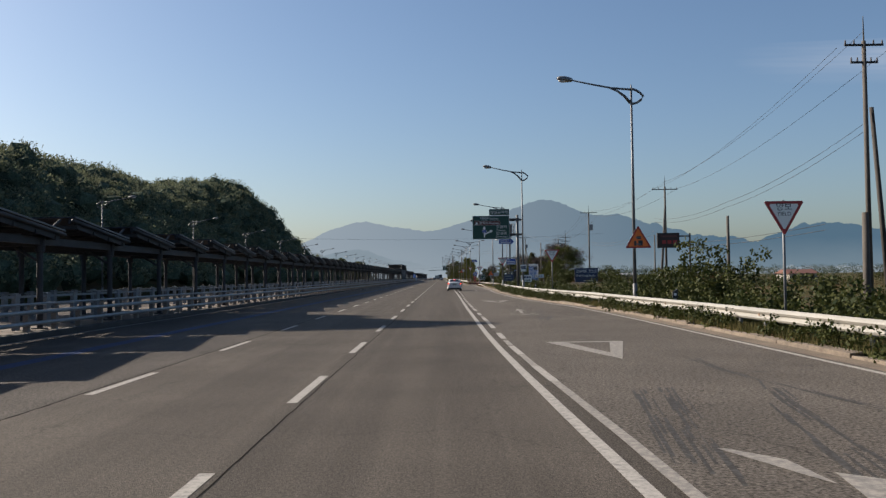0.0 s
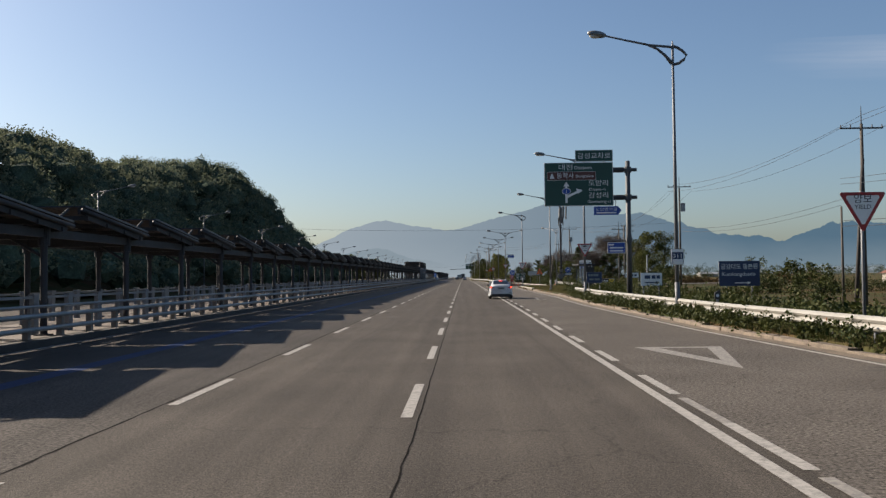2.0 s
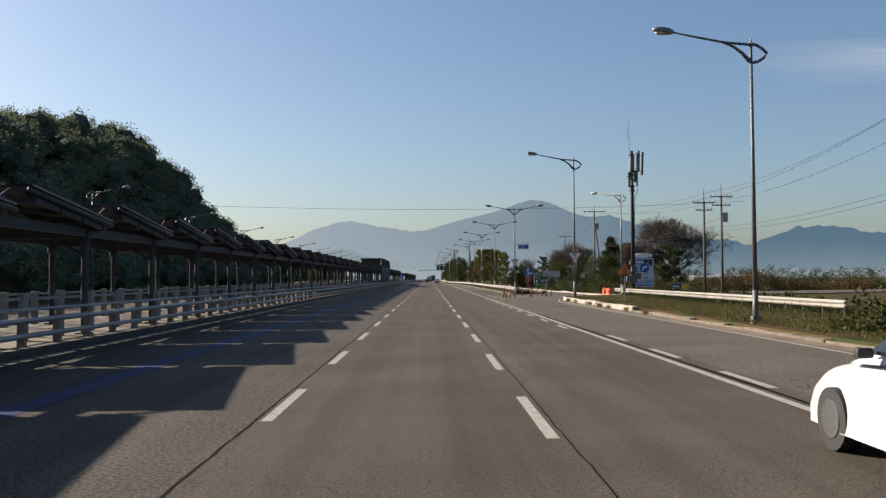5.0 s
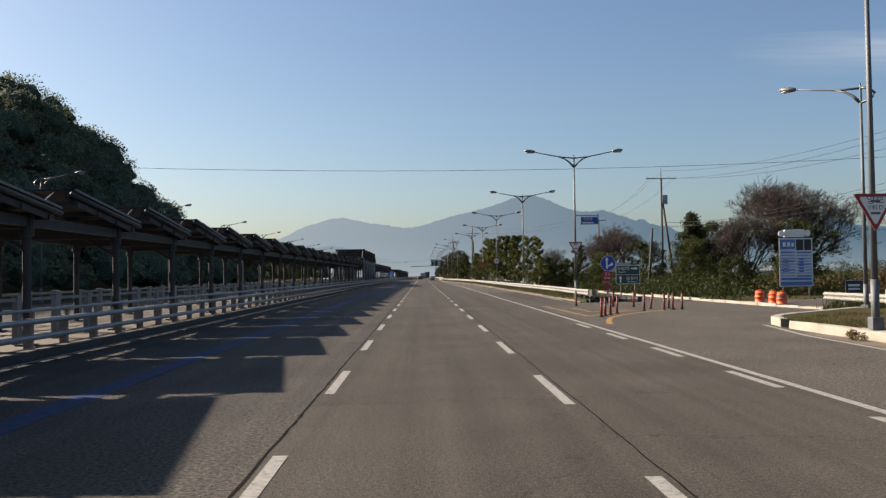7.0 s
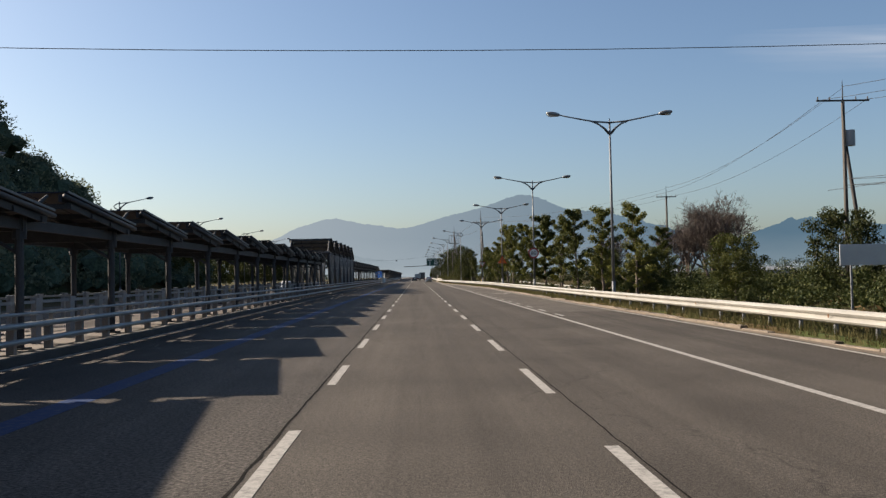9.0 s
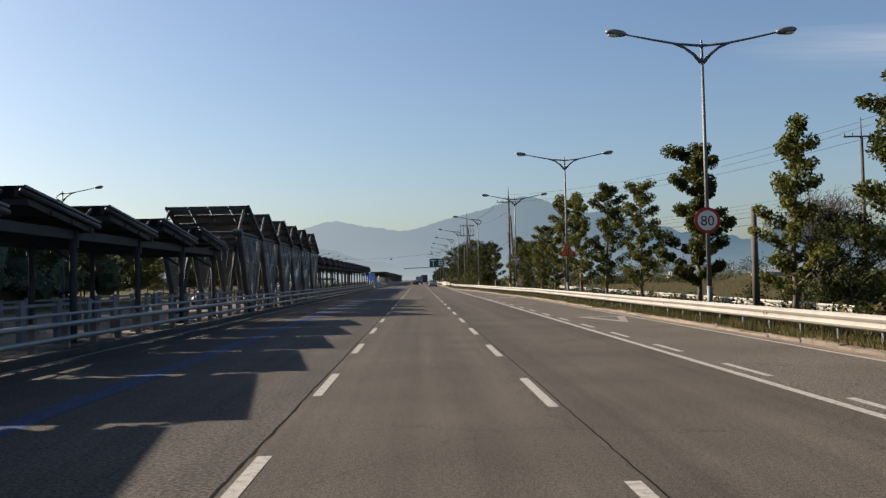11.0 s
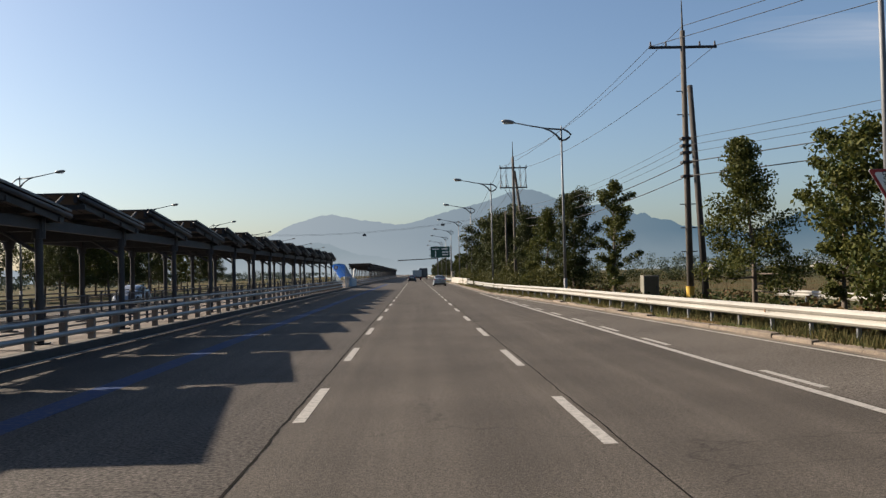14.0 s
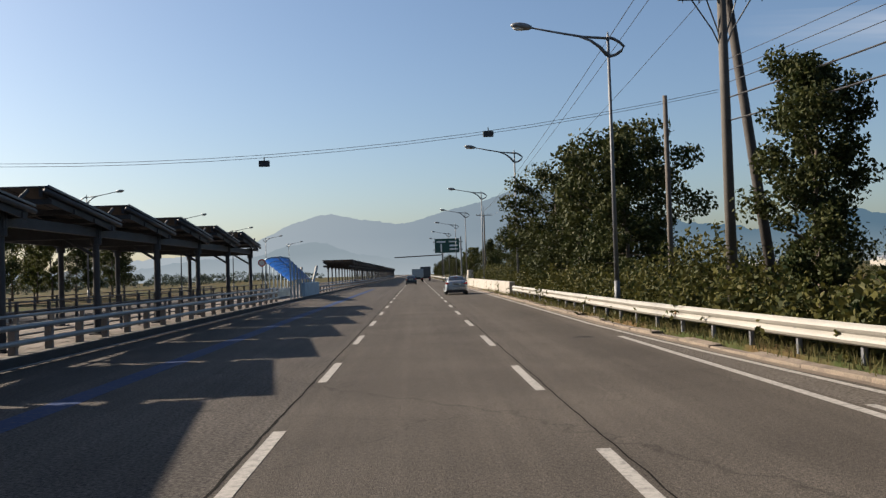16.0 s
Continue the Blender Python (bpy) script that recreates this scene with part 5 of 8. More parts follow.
def triangle_sign(x, y, z, w, up, lines, label, post=True, ground=0.1, rz=0.0, orange=False, offset=0.0):
    ob = thing("yield_sign" if not up else "warning_sign", label, "road sign", "triangular road signs", at=(x, y, 0), rz=rz)
    if post:
        part("post", tubes(([(0, 0.06, ground - 0.05), (0, 0.06, z + 0.35)], 0.038), sides=10), GALV, ob, smooth=True)
    else:
        part("clamp", boxes((-0.12, 0.12, -0.02, 0.14, z - 0.2, z - 0.14), (-0.12, 0.12, -0.02, 0.14, z + 0.1, z + 0.16)), GALV, ob)
    part("back_plate", plated(tri_pts(w, z, up), 0.0, 0.012), SIGN_BACK, ob)
    part("border", plated(tri_pts(w * 0.985, z, up), -0.006, -0.001), SIGN_RED, ob, "red border")
    part("face", plated(tri_pts(w * (0.75 if not up else 0.8), z, up), -0.011, -0.0065), SIGN_ORANGE if orange else SIGN_WHITE, ob, "orange face" if orange else "white face")
    for text, size, dz in lines:
        lettering(text, size * w, 0, z + dz * w, -0.013, SIGN_BLACK, ob)
    return ob


triangle_sign(13.25, 24.1, 3.4, 1.12, False, [("양보", 0.22, 0.07), ("YIELD", 0.135, -0.07)], "red-bordered yield sign on a thin grey post")
triangle_sign(11.72, 63.1, 3.3, 1.1, False, [("양보", 0.22, 0.07), ("YIELD", 0.135, -0.07)], "red-bordered yield sign on a thin grey post")
triangle_sign(11.0, 104.58, 3.65, 1.1, False, [("천천히", 0.17, 0.08), ("SLOW", 0.12, -0.06)], "red-bordered slow sign clamped to a lamp column", post=False)
triangle_sign(10.95, 168.97, 3.32, 1.1, False, [("양보", 0.22, 0.07), ("YIELD", 0.135, -0.07)], "red-bordered yield sign clamped to a lamp column", post=False)
triangle_sign(10.4, 208.28, 3.65, 1.0, False, [("천천히", 0.17, 0.08), ("SLOW", 0.12, -0.06)], "red-bordered slow sign clamped to a lamp column", post=False)
triangle_sign(10.1, 329.68, 3.5, 1.0, False, [("양보", 0.22, 0.07), ("YIELD", 0.135, -0.07)], "red-bordered yield sign clamped to a lamp column", post=False)


def warning(x, y, z, w, pattern, label):
    ob = triangle_sign(x, y, z, w, True, [], label, post=False, orange=True)
    for pts in pattern:
        part("symbol", plated([(px * w, z + pz * w) for px, pz in pts], -0.018, -0.012), SIGN_BLACK, ob, "black symbol")
    return ob


CURVE = [[(-0.11, -0.2), (-0.05, -0.2), (-0.05, 0.02), (-0.02, 0.08), (-0.07, 0.12), (-0.11, 0.04)], [(0.05, -0.2), (0.11, -0.2), (0.11, 0.24), (0.05, 0.24)]]
PEOPLE_FREE = [[(-0.16, -0.2), (-0.08, -0.2), (-0.08, -0.02), (-0.16, -0.02)], [(0.0, -0.2), (0.16, -0.2), (0.16, 0.0), (0.0, 0.0)], [(-0.05, 0.05), (0.1, 0.05), (0.1, 0.16), (-0.05, 0.16)]]
warning(12.75, 39.86, 3.3, 1.2, PEOPLE_FREE, "orange warning triangle clamped to a lamp column")
warning(10.3, 299.56, 3.45, 1.15, CURVE, "orange merging-traffic warning triangle clamped to a lamp column")
warning(12.6, 160.0, 2.2, 0.95, CURVE, "orange warning triangle on a post beside the side road")
tagged(new("sign_post", mesh_of(tubes(([(12.6, 160.08, 0), (12.6, 160.08, 2.4)], 0.035)), "sign_post", GALV)), "thin grey steel post behind a warning triangle", "post")


def board(name, x, y, z, w, h, face, label, posts=(), edge=SIGN_WHITE, rz=0.0, category="road sign", ground=0.0):
    """Flat sign board facing -y with a thin border; x, z is its middle."""
    ob = thing(name, label, category, at=(x, y, 0), rz=rz)
    part("back_plate", plated(rect(-w / 2, w / 2, z - h / 2, z + h / 2, 0.04), 0.0, 0.03), SIGN_BACK, ob)
    part("border", plated(rect(-w / 2 + 0.01, w / 2 - 0.01, z - h / 2 + 0.01, z + h / 2 - 0.01, 0.04), -0.006, -0.001), edge, ob)
    part("face", plated(rect(-w / 2 + 0.032, w / 2 - 0.032, z - h / 2 + 0.032, z + h / 2 - 0.032, 0.03), -0.011, -0.007), face, ob)
    for px in posts:
        part("post", tubes(([(px, 0.07, ground - 0.1), (px, 0.07, z + h / 2 - 0.1)], 0.04)), GALV, ob)
    return ob


def bars(ob, rows, material, y=-0.013):
    """Writing that cannot be read, as plain bars."""
    for x, z, w, h in rows:
        part("bar", boxes((x - w / 2, x + w / 2, y - 0.002, y + 0.002, z - h / 2, z + h / 2)), material, ob)


# gantry with the large green direction sign
gantry = thing("sign_gantry", "tall grey steel post with two arms holding direction signs", "sign post", at=(11.75, 92.1, 0))
part("mast", tubes(([(0, 0, 0), (0, 0, 8.15)], 0.16, 0.13), sides=14), mat("mast_grey", (0.075, 0.078, 0.082), 0.6, 0.2), gantry, smooth=True)
part("base_plate", boxes((-0.35, 0.35, -0.35, 0.35, 0, 0.2)), CONCRETE, gantry)
for z in (6.1, 7.65):
    part("arm", tubes(([(0.5, 0, z), (-4.6, 0, z)], 0.1)), mat("mast_grey", (0.2, 0.21, 0.22)), gantry)
    part("sleeve", tubes(([(-1.0, 0, z), (-0.22, 0, z)], 0.15), sides=10), STEEL_DARK, gantry, "dark clamped sleeve")
    part("collar", tubes(([(0, 0, z - 0.16), (0, 0, z + 0.16)], 0.2), sides=14), mat("mast_grey", (0.2, 0.21, 0.22)), gantry)
gs = board("direction_sign", 8.98, 91.94, 6.86, 3.85, 2.45, SIGN_GREEN, "green direction sign with white Korean and Latin lettering")
for text, size, x, z, w, al in (("대전", 0.36, -0.72, 7.68, 0.78, "CENTER"), ("Daejeon", 0.26, 0.25, 7.7, 0.98, "CENTER"), ("동학사", 0.34, -0.75, 7.22, 0.95, "CENTER"), ("Donghaksa", 0.22, 0.33, 7.24, 1.0, "CENTER"), ("도암리", 0.36, 1.1, 6.78, 1.08, "CENTER"), ("Doam-ri", 0.24, 1.02, 6.48, 0.9, "CENTER"), ("감성리", 0.36, 1.1, 6.1, 1.08, "CENTER"), ("Gamseong-ri", 0.24, 1.12, 5.8, 1.28, "CENTER")):
    lettering(text, size, x, z, -0.022, SIGN_WHITE, gs, w)
part("brown_panel", plated(rect(-1.75, 0.95, 7.1, 7.56, 0.03), -0.016, -0.012), SIGN_BROWN, gs, "brown heritage panel")
part("panel_border", plated(rect(-1.765, 0.965, 7.085, 7.575, 0.03), -0.0118, -0.0112), SIGN_WHITE, gs)
part("pictogram", plated([(-1.62, 7.18), (-1.36, 7.18), (-1.4, 7.32), (-1.49, 7.5), (-1.58, 7.32)], -0.021, -0.017), SIGN_WHITE, gs)
part("arrow_shaft", plated(rect(-0.76, -0.64, 5.82, 6.75), -0.016, -0.012), SIGN_WHITE, gs)
part("arrow_head", plated([(-0.87, 6.74), (-0.53, 6.74), (-0.7, 7.0)], -0.016, -0.012), SIGN_WHITE, gs)
part("branch_arrow", plated([(-0.66, 6.08), (0.05, 6.42), (-0.02, 6.52), (-0.66, 6.24)], -0.0165, -0.0125), SIGN_WHITE, gs)
part("branch_head", plated([(-0.05, 6.32), (0.22, 6.52), (-0.16, 6.62)], -0.0168, -0.0128), SIGN_WHITE, gs)
part("route_shield", plated([(-0.7 + 0.25 * math.cos(2 * math.pi * k / 24), 6.47 + 0.18 * math.sin(2 * math.pi * k / 24)) for k in range(24)], -0.024, -0.018), SIGN_WHITE, gs)
part("route_shield_face", plated([(-0.7 + 0.225 * math.cos(2 * math.pi * k / 24), 6.47 + 0.155 * math.sin(2 * math.pi * k / 24)) for k in range(24)], -0.028, -0.0245), SIGN_BLUE, gs, "blue route oval")
lettering("1", 0.24, -0.7, 6.385, -0.031, SIGN_WHITE, gs)
cs = board("junction_sign", 9.85, 91.94, 8.45, 2.1, 0.66, SIGN_GREEN, "small green sign naming the junction in white")
lettering("감성교차로", 0.36, 0, 8.32, -0.014, SIGN_WHITE, cs, 1.85)
part("strut", boxes((-0.6, -0.5, 0.03, 0.08, 7.9, 8.7), (0.5, 0.6, 0.03, 0.08, 7.9, 8.7)), GALV, cs)
ba = thing("street_name_sign", "blue arrow-shaped street name sign below the gantry", "road sign", at=(10.55, 91.95, 0))
part("plate", plated([(-0.75, 5.12), (0.6, 5.12), (0.8, 5.36), (0.6, 5.6), (-0.75, 5.6)], 0, 0.03), SIGN_BLUE, ba)
lettering("도암영곡길", 0.2, -0.05, 5.36, -0.004, SIGN_WHITE, ba, 1.2)
bars(ba, [(-0.05, 5.24, 1.1, 0.07)], SIGN_WHITE, -0.004)
part("hanger", boxes((-0.5, -0.46, 0.03, 0.06, 5.5, 6.1), (0.46, 0.5, 0.03, 0.06, 5.5, 6.1)), GALV, ba)

nv = board("guide_sign", 20.0, 99.0, 1.75, 2.6, 1.6, SIGN_NAVY, "large navy guide sign with white lettering on two posts", (-0.8, 0.8), SIGN_NAVY, ground=-0.7)
lettering("금강대도 총본원", 0.4, 0, 2.05, -0.014, SIGN_WHITE, nv, 2.3)
lettering("Kumkangdaedo", 0.34, -0.05, 1.6, -0.014, SIGN_WHITE, nv, 2.1)
part("arrow", plated([(-0.3, 1.12), (0.5, 1.12), (0.5, 1.04), (0.72, 1.15), (0.5, 1.26), (0.5, 1.18), (-0.3, 1.18)], -0.016, -0.012), SIGN_WHITE, nv)
ju = board("company_sign", 12.3, 89.0, 1.5, 1.12, 0.68, SIGN_WHITE, "white company sign with dark lettering and an arrow", (-0.4, 0.4), SIGN_WHITE)
bars(ju, [(-0.2, 1.62, 0.3, 0.18), (0.12, 1.62, 0.2, 0.18), (0.36, 1.62, 0.18, 0.18)], SIGN_NAVY)
part("arrow", plated([(-0.35, 1.3), (0.25, 1.3), (0.25, 1.24), (0.42, 1.33), (0.25, 1.42), (0.25, 1.36), (-0.35, 1.36)], -0.016, -0.012), SIGN_NAVY, ju)
BOARD_DIM = mat("board_dim", (0.22, 0.26, 0.25), 0.5, vary=0.1)
dk = board("company_sign", 11.75, 105.4, 1.58, 1.1, 0.78, SIGN_NAVY, "dark company sign with pale lettering beside the guardrail", (-0.4, 0.4), SIGN_NAVY)
bars(dk, [(-0.36, 1.75, 0.15, 0.15), (-0.17, 1.75, 0.15, 0.15), (0.02, 1.75, 0.15, 0.15), (0.21, 1.75, 0.15, 0.15), (-0.2, 1.45, 0.3, 0.12), (0.2, 1.45, 0.34, 0.12)], BOARD_DIM)
wb = board("notice_board", 16.8, 118.0, 1.7, 1.15, 0.42, SIGN_WHITE, "white notice board with dark lettering on posts", (-0.6, 0.6), SIGN_WHITE, ground=-0.7)
bars(wb, [(-0.36, 1.7, 0.15, 0.17), (-0.15, 1.7, 0.15, 0.17), (0.06, 1.7, 0.15, 0.17), (0.31, 1.7, 0.2, 0.17)], SIGN_NAVY)
pl = board("kilometre_plate", 11.0, 77.85, 2.45, 0.5, 0.62, SIGN_NAVY, "small navy and white number plate on a lamp column")
lettering("311", 0.22, 0, 2.42, -0.018, SIGN_WHITE, pl, 0.34)
part("upper_strip", plated(rect(-0.22, 0.22, 2.64, 2.74), -0.016, -0.012), SIGN_WHITE, pl)
part("lower_half", plated(rect(-0.2, 0.2, 2.16, 2.36), -0.016, -0.012), SIGN_WHITE, pl)
bs = board("guide_plate", 11.02, 91.95, 3.27, 1.0, 0.62, SIGN_BLUE, "small blue guide plate hung from a gantry arm")
bars(bs, [(-0.28, 3.44, 0.3, 0.08), (0, 3.27, 0.75, 0.08), (0, 3.1, 0.75, 0.08)], SIGN_WHITE)
part("hanger", boxes((-0.36, -0.33, 0.03, 0.06, 3.5, 3.68), (0.33, 0.36, 0.03, 0.06, 3.5, 3.68)), GALV, bs)
part("small_arm", tubes(([(0, 0, 3.68), (-1.45, 0, 3.68)], 0.04), ([(0, 0, 3.55), (0, 0, 3.8)], 0.2)), mat("mast_grey", (0.2, 0.21, 0.22)), gantry)

# brown electronic board on a post, beyond the verge
vb = thing("message_board", "brown boxed message board on a bracketed post", "sign", at=(29.5, 91.2, -0.65))
part("post", tubes(([(0, 0, -0.9), (0, 0, 6.6)], 0.1)), STEEL_DARK, vb)
part("arm", tubes(([(0, 0, 6.3), (-1.2, 0, 6.3)], 0.07), ([(0, 0, 5.5), (-1.2, 0, 5.5)], 0.07)), STEEL_DARK, vb)
part("case", boxes((-3.4, -1.1, -0.15, 0.15, 5.1, 6.65), bevel=0.03), STEEL_DARK, vb)
part("screen", boxes((-3.3, -1.2, -0.17, -0.155, 5.2, 6.55)), mat("screen_dark", (0.035, 0.014, 0.012), 0.5), vb)
bars(vb, [(-2.7, 5.7, 0.4, 0.35), (-2.15, 5.7, 0.4, 0.35), (-1.6, 5.7, 0.4, 0.35)], SIGN_RED, -0.175)
bars(vb, [(-2.2, 6.3, 1.7, 0.2)], SIGN_BROWN, -0.175)

# roadside signs at the island
cb = thing("direction_disc", "round blue sign with white turning arrows on a post", "road sign", at=(11.3, 202.0, 0))
part("post", tubes(([(0, 0.06, 0), (0, 0.06, 3.0)], 0.035)), GALV, cb)
part("disc", plated(disc(0.48, 32, 0, 2.35), 0, 0.012), SIGN_WHITE, cb)
part("face", plated(disc(0.46, 32, 0, 2.35), -0.006, -0.001), SIGN_BLUE, cb)
part("arrow", plated([(-0.13, 2.02), (-0.03, 2.02), (-0.03, 2.55), (0.03, 2.55), (-0.08, 2.74), (-0.19, 2.55), (-0.13, 2.55)], -0.012, -0.008), SIGN_WHITE, cb)
part("arrow", plated([(-0.03, 2.1), (0.18, 2.24), (0.18, 2.16), (0.34, 2.29), (0.18, 2.42), (0.18, 2.34), (-0.03, 2.2)], -0.0125, -0.0085), SIGN_WHITE, cb)
st = thing("stop_sign", "small red stop sign below a blue disc", "road sign", at=(11.2, 201.9, 0))
part("plate", plated([(0.0 + 0.36 * math.cos(math.pi / 8 + k * math.pi / 4), 1.55 + 0.36 * math.sin(math.pi / 8 + k * math.pi / 4)) for k in range(8)], 0, 0.012), SIGN_RED, st)
lettering("정지", 0.2, 0, 1.6, -0.004, SIGN_WHITE, st)
lettering("STOP", 0.16, 0, 1.38, -0.004, SIGN_WHITE, st)
part("post", tubes(([(0, 0.05, 0), (0, 0.05, 1.8)], 0.03)), GALV, st)
part("lower_plate", plated([(0.28 * math.cos(k * math.pi / 2), 0.92 + 0.28 * math.sin(k * math.pi / 2)) for k in range(4)], 0, 0.012), SIGN_RED, st, "red and white chequered diamond")
gg = board("direction_sign", 12.85, 203.4, 1.95, 1.55, 1.2, SIGN_GREEN, "small green direction sign on two posts", (-0.45, 0.45))
gg.matrix_basis = pose(12.85, 203.4, -0.32)
lettering("도암리", 0.24, -0.3, 2.25, -0.014, SIGN_WHITE, gg, 0.72)
lettering("Doam-ri", 0.14, -0.38, 2.08, -0.014, SIGN_WHITE, gg)
lettering("감성리", 0.24, 0.25, 1.62, -0.014, SIGN_WHITE, gg, 0.72)
lettering("Gamseong-ri", 0.12, 0.25, 1.46, -0.014, SIGN_WHITE, gg)
part("arrow", plated([(0.2, 2.3), (0.48, 2.3), (0.48, 2.24), (0.64, 2.34), (0.48, 2.44), (0.48, 2.38), (0.2, 2.38)], -0.016, -0.012), SIGN_WHITE, gg)
part("arrow", plated([(-0.52, 1.45), (-0.44, 1.45), (-0.44, 1.7), (-0.36, 1.7), (-0.48, 1.86), (-0.6, 1.7), (-0.52, 1.7)], -0.016, -0.012), SIGN_WHITE, gg)
part("divider", plated(rect(-0.72, 0.72, 1.93, 1.95), -0.016, -0.012), SIGN_WHITE, gg)
sn = board("street_name_sign", 11.4, 208.3, 5.4, 1.25, 0.55, SIGN_BLUE, "blue street name sign held out from a lamp column")
part("bracket", tubes(([(-0.97, 0.1, 5.77), (0.62, 0.1, 5.77)], 0.03)), GALV, sn)
lettering("연금로", 0.24, -0.1, 5.43, -0.014, SIGN_WHITE, sn)
bars(sn, [(-0.1, 5.25, 0.8, 0.08)], SIGN_WHITE)
rt = thing("direction_disc", "round blue right-turn sign with a small plate", "road sign", at=(18.7, 179.9, 0.1))
part("post", tubes(([(0, 0.06, -0.1), (0, 0.06, 2.6)], 0.035)), GALV, rt)
part("disc", plated(disc(0.43, 32, 0, 2.45), 0, 0.012), SIGN_WHITE, rt)
part("face", plated(disc(0.41, 32, 0, 2.45), -0.006, -0.001), SIGN_BLUE, rt)
part("arrow", plated([(-0.17, 2.22), (-0.07, 2.22), (-0.07, 2.44), (0.07, 2.49), (0.07, 2.4), (0.24, 2.54), (0.07, 2.68), (0.07, 2.6), (-0.17, 2.53)], -0.012, -0.008), SIGN_WHITE, rt)
part("small_plate", plated(rect(-0.6, 0.6, 1.74, 1.97), 0, 0.012), SIGN_WHITE, rt)
bars(rt, [(-0.48 + 0.137 * k, 1.86, 0.09, 0.11) for k in range(8)], SIGN_NAVY, -0.005)

ib = thing("notice_board", "grey notice board on two posts, seen from behind", "sign board", at=(17.0, 225.0, 0))
part("panel", boxes((-1.15, 1.15, -0.03, 0.03, 1.85, 2.65), bevel=0.01), SIGN_BACK, ib)
for x in (-0.7, 0.7):
    part("post", tubes(([(x, 0.06, -0.5), (x, 0.06, 2.6)], 0.045)), GALV, ib)

# speed limit sign on a lamp column
sp = thing("speed_limit_sign", "round red-rimmed speed limit sign on a lamp column", "road sign", at=(10.1, 269.25, 0))
part("plate", plated(disc(0.46, 36, 0, 3.6), 0, 0.014), SIGN_RED, sp)
part("face", plated(disc(0.35, 36, 0, 3.6), -0.006, -0.001), SIGN_WHITE, sp)
lettering("80", 0.5, 0, 3.42, -0.009, SIGN_BLACK, sp)
part("clamp", boxes((-0.1, 0.1, 0.014, 0.12, 3.5, 3.56)), GALV, sp)

# large blue price board with a lit head
BOARD_PALE = mat("board_pale", (0.5, 0.54, 0.62), 0.5, vary=0.12)
BOARD_BLUE = mat("board_blue", (0.07, 0.16, 0.42), 0.45, vary=0.12)
pb = board("price_board", 25.2, 206.9, 2.3, 2.3, 3.3, BOARD_PALE, "tall blue and white price board under a white lamp head", (-0.9, 0.9), SIGN_WHITE, category="billboard", ground=-0.6)
part("head", boxes((-0.75, 0.6, -0.05, 0.2, 4.02, 4.52), bevel=0.03), SIGN_WHITE, pb, "white head panel")
for x in (-0.95, 0.82):
    part("round_lamp", tubes(([(x, -0.02, 4.27), (x, 0.16, 4.27)], 0.22, 0.18), sides=16), SIGN_WHITE, pb, "round white lamp")
part("dark_panel", plated(rect(0.02, 0.52, 3.12, 3.85), -0.016, -0.012), SIGN_BLACK, pb)
part("dark_panel", plated(rect(0.58, 1.06, 3.12, 3.85), -0.016, -0.012), SIGN_BLACK, pb)
part("blue_head", plated(rect(-1.08, -0.04, 3.2, 3.85), -0.016, -0.012), BOARD_BLUE, pb)
bars(pb, [(-0.8, 3.52, 0.2, 0.3), (-0.5, 3.52, 0.2, 0.3), (-0.22, 3.5, 0.18, 0.26)], SIGN_WHITE, -0.019)
part("blue_foot", plated(rect(-1.08, 1.08, 0.72, 0.98), -0.016, -0.012), BOARD_BLUE, pb)
for k in range(9):
    z = 2.98 - 0.2 * k
    bars(pb, [(-0.56, z, 0.98, 0.05 if k % 3 else 0.09), (0.54, z - 0.02, 1.0, 0.045 if k % 4 else 0.1)], BOARD_BLUE)
    if 1 < k < 7:
        bars(pb, [(0.36, z - 0.1, 0.34, 0.11), (-0.7, z - 0.1, 0.4, 0.06)], BOARD_BLUE)
bars(pb, [(0, 1.16, 2.1, 0.16)], BOARD_BLUE)
ad = board("advert_board", 29.2, 206.0, 0.6, 2.2, 0.9, SIGN_BLACK, "low dark and yellow advert board", (-0.8, 0.8), SIGN_WHITE, category="billboard", ground=-0.6)
part("yellow_half", plated(rect(0.1, 1.02, 0.25, 0.95), -0.016, -0.012), mat("sign_yellow", (0.7, 0.45, 0.03), 0.5), ad)
bars(ad, [(-0.5, 0.7, 0.8, 0.15), (-0.5, 0.45, 0.8, 0.12)], SIGN_WHITE)


# far gantry with a green sign
fg = thing("sign_gantry", "grey steel post with an arm holding a far direction sign", "sign post", at=(9.2, 540, 0))
part("mast", tubes(([(0, 0, 0), (0, 0, 9.0)], 0.17, 0.14)), GALV, fg)
part("arm", tubes(([(0.4, 0, 8.0), (-5.6, 0, 8.0)], 0.1), ([(0.4, 0, 6.4), (-5.6, 0, 6.4)], 0.1)), GALV, fg)
f2 = board("direction_sign", 6.4, 539.8, 7.2, 5.0, 2.9, SIGN_GREEN, "far green direction sign with white rows")
bars(f2, [(-1.2, 8.0, 1.8, 0.3), (1.2, 8.0, 1.6, 0.25), (1.3, 7.2, 1.6, 0.3), (1.3, 6.5, 1.6, 0.3), (-1.2, 6.8, 0.25, 1.6)], SIGN_WHITE)
og = thing("overhead_gantry", "thin dark overhead gantry arm across the lanes", "gantry", at=(7.2, 600, 0))
part("mast", tubes(([(0, 0, 0), (0, 0, 7.2)], 0.16)), STEEL_DARK, og)
part("arm", tubes(([(0.2, 0, 6.6), (-13, 0, 6.2)], 0.14)), STEEL_DARK, og)


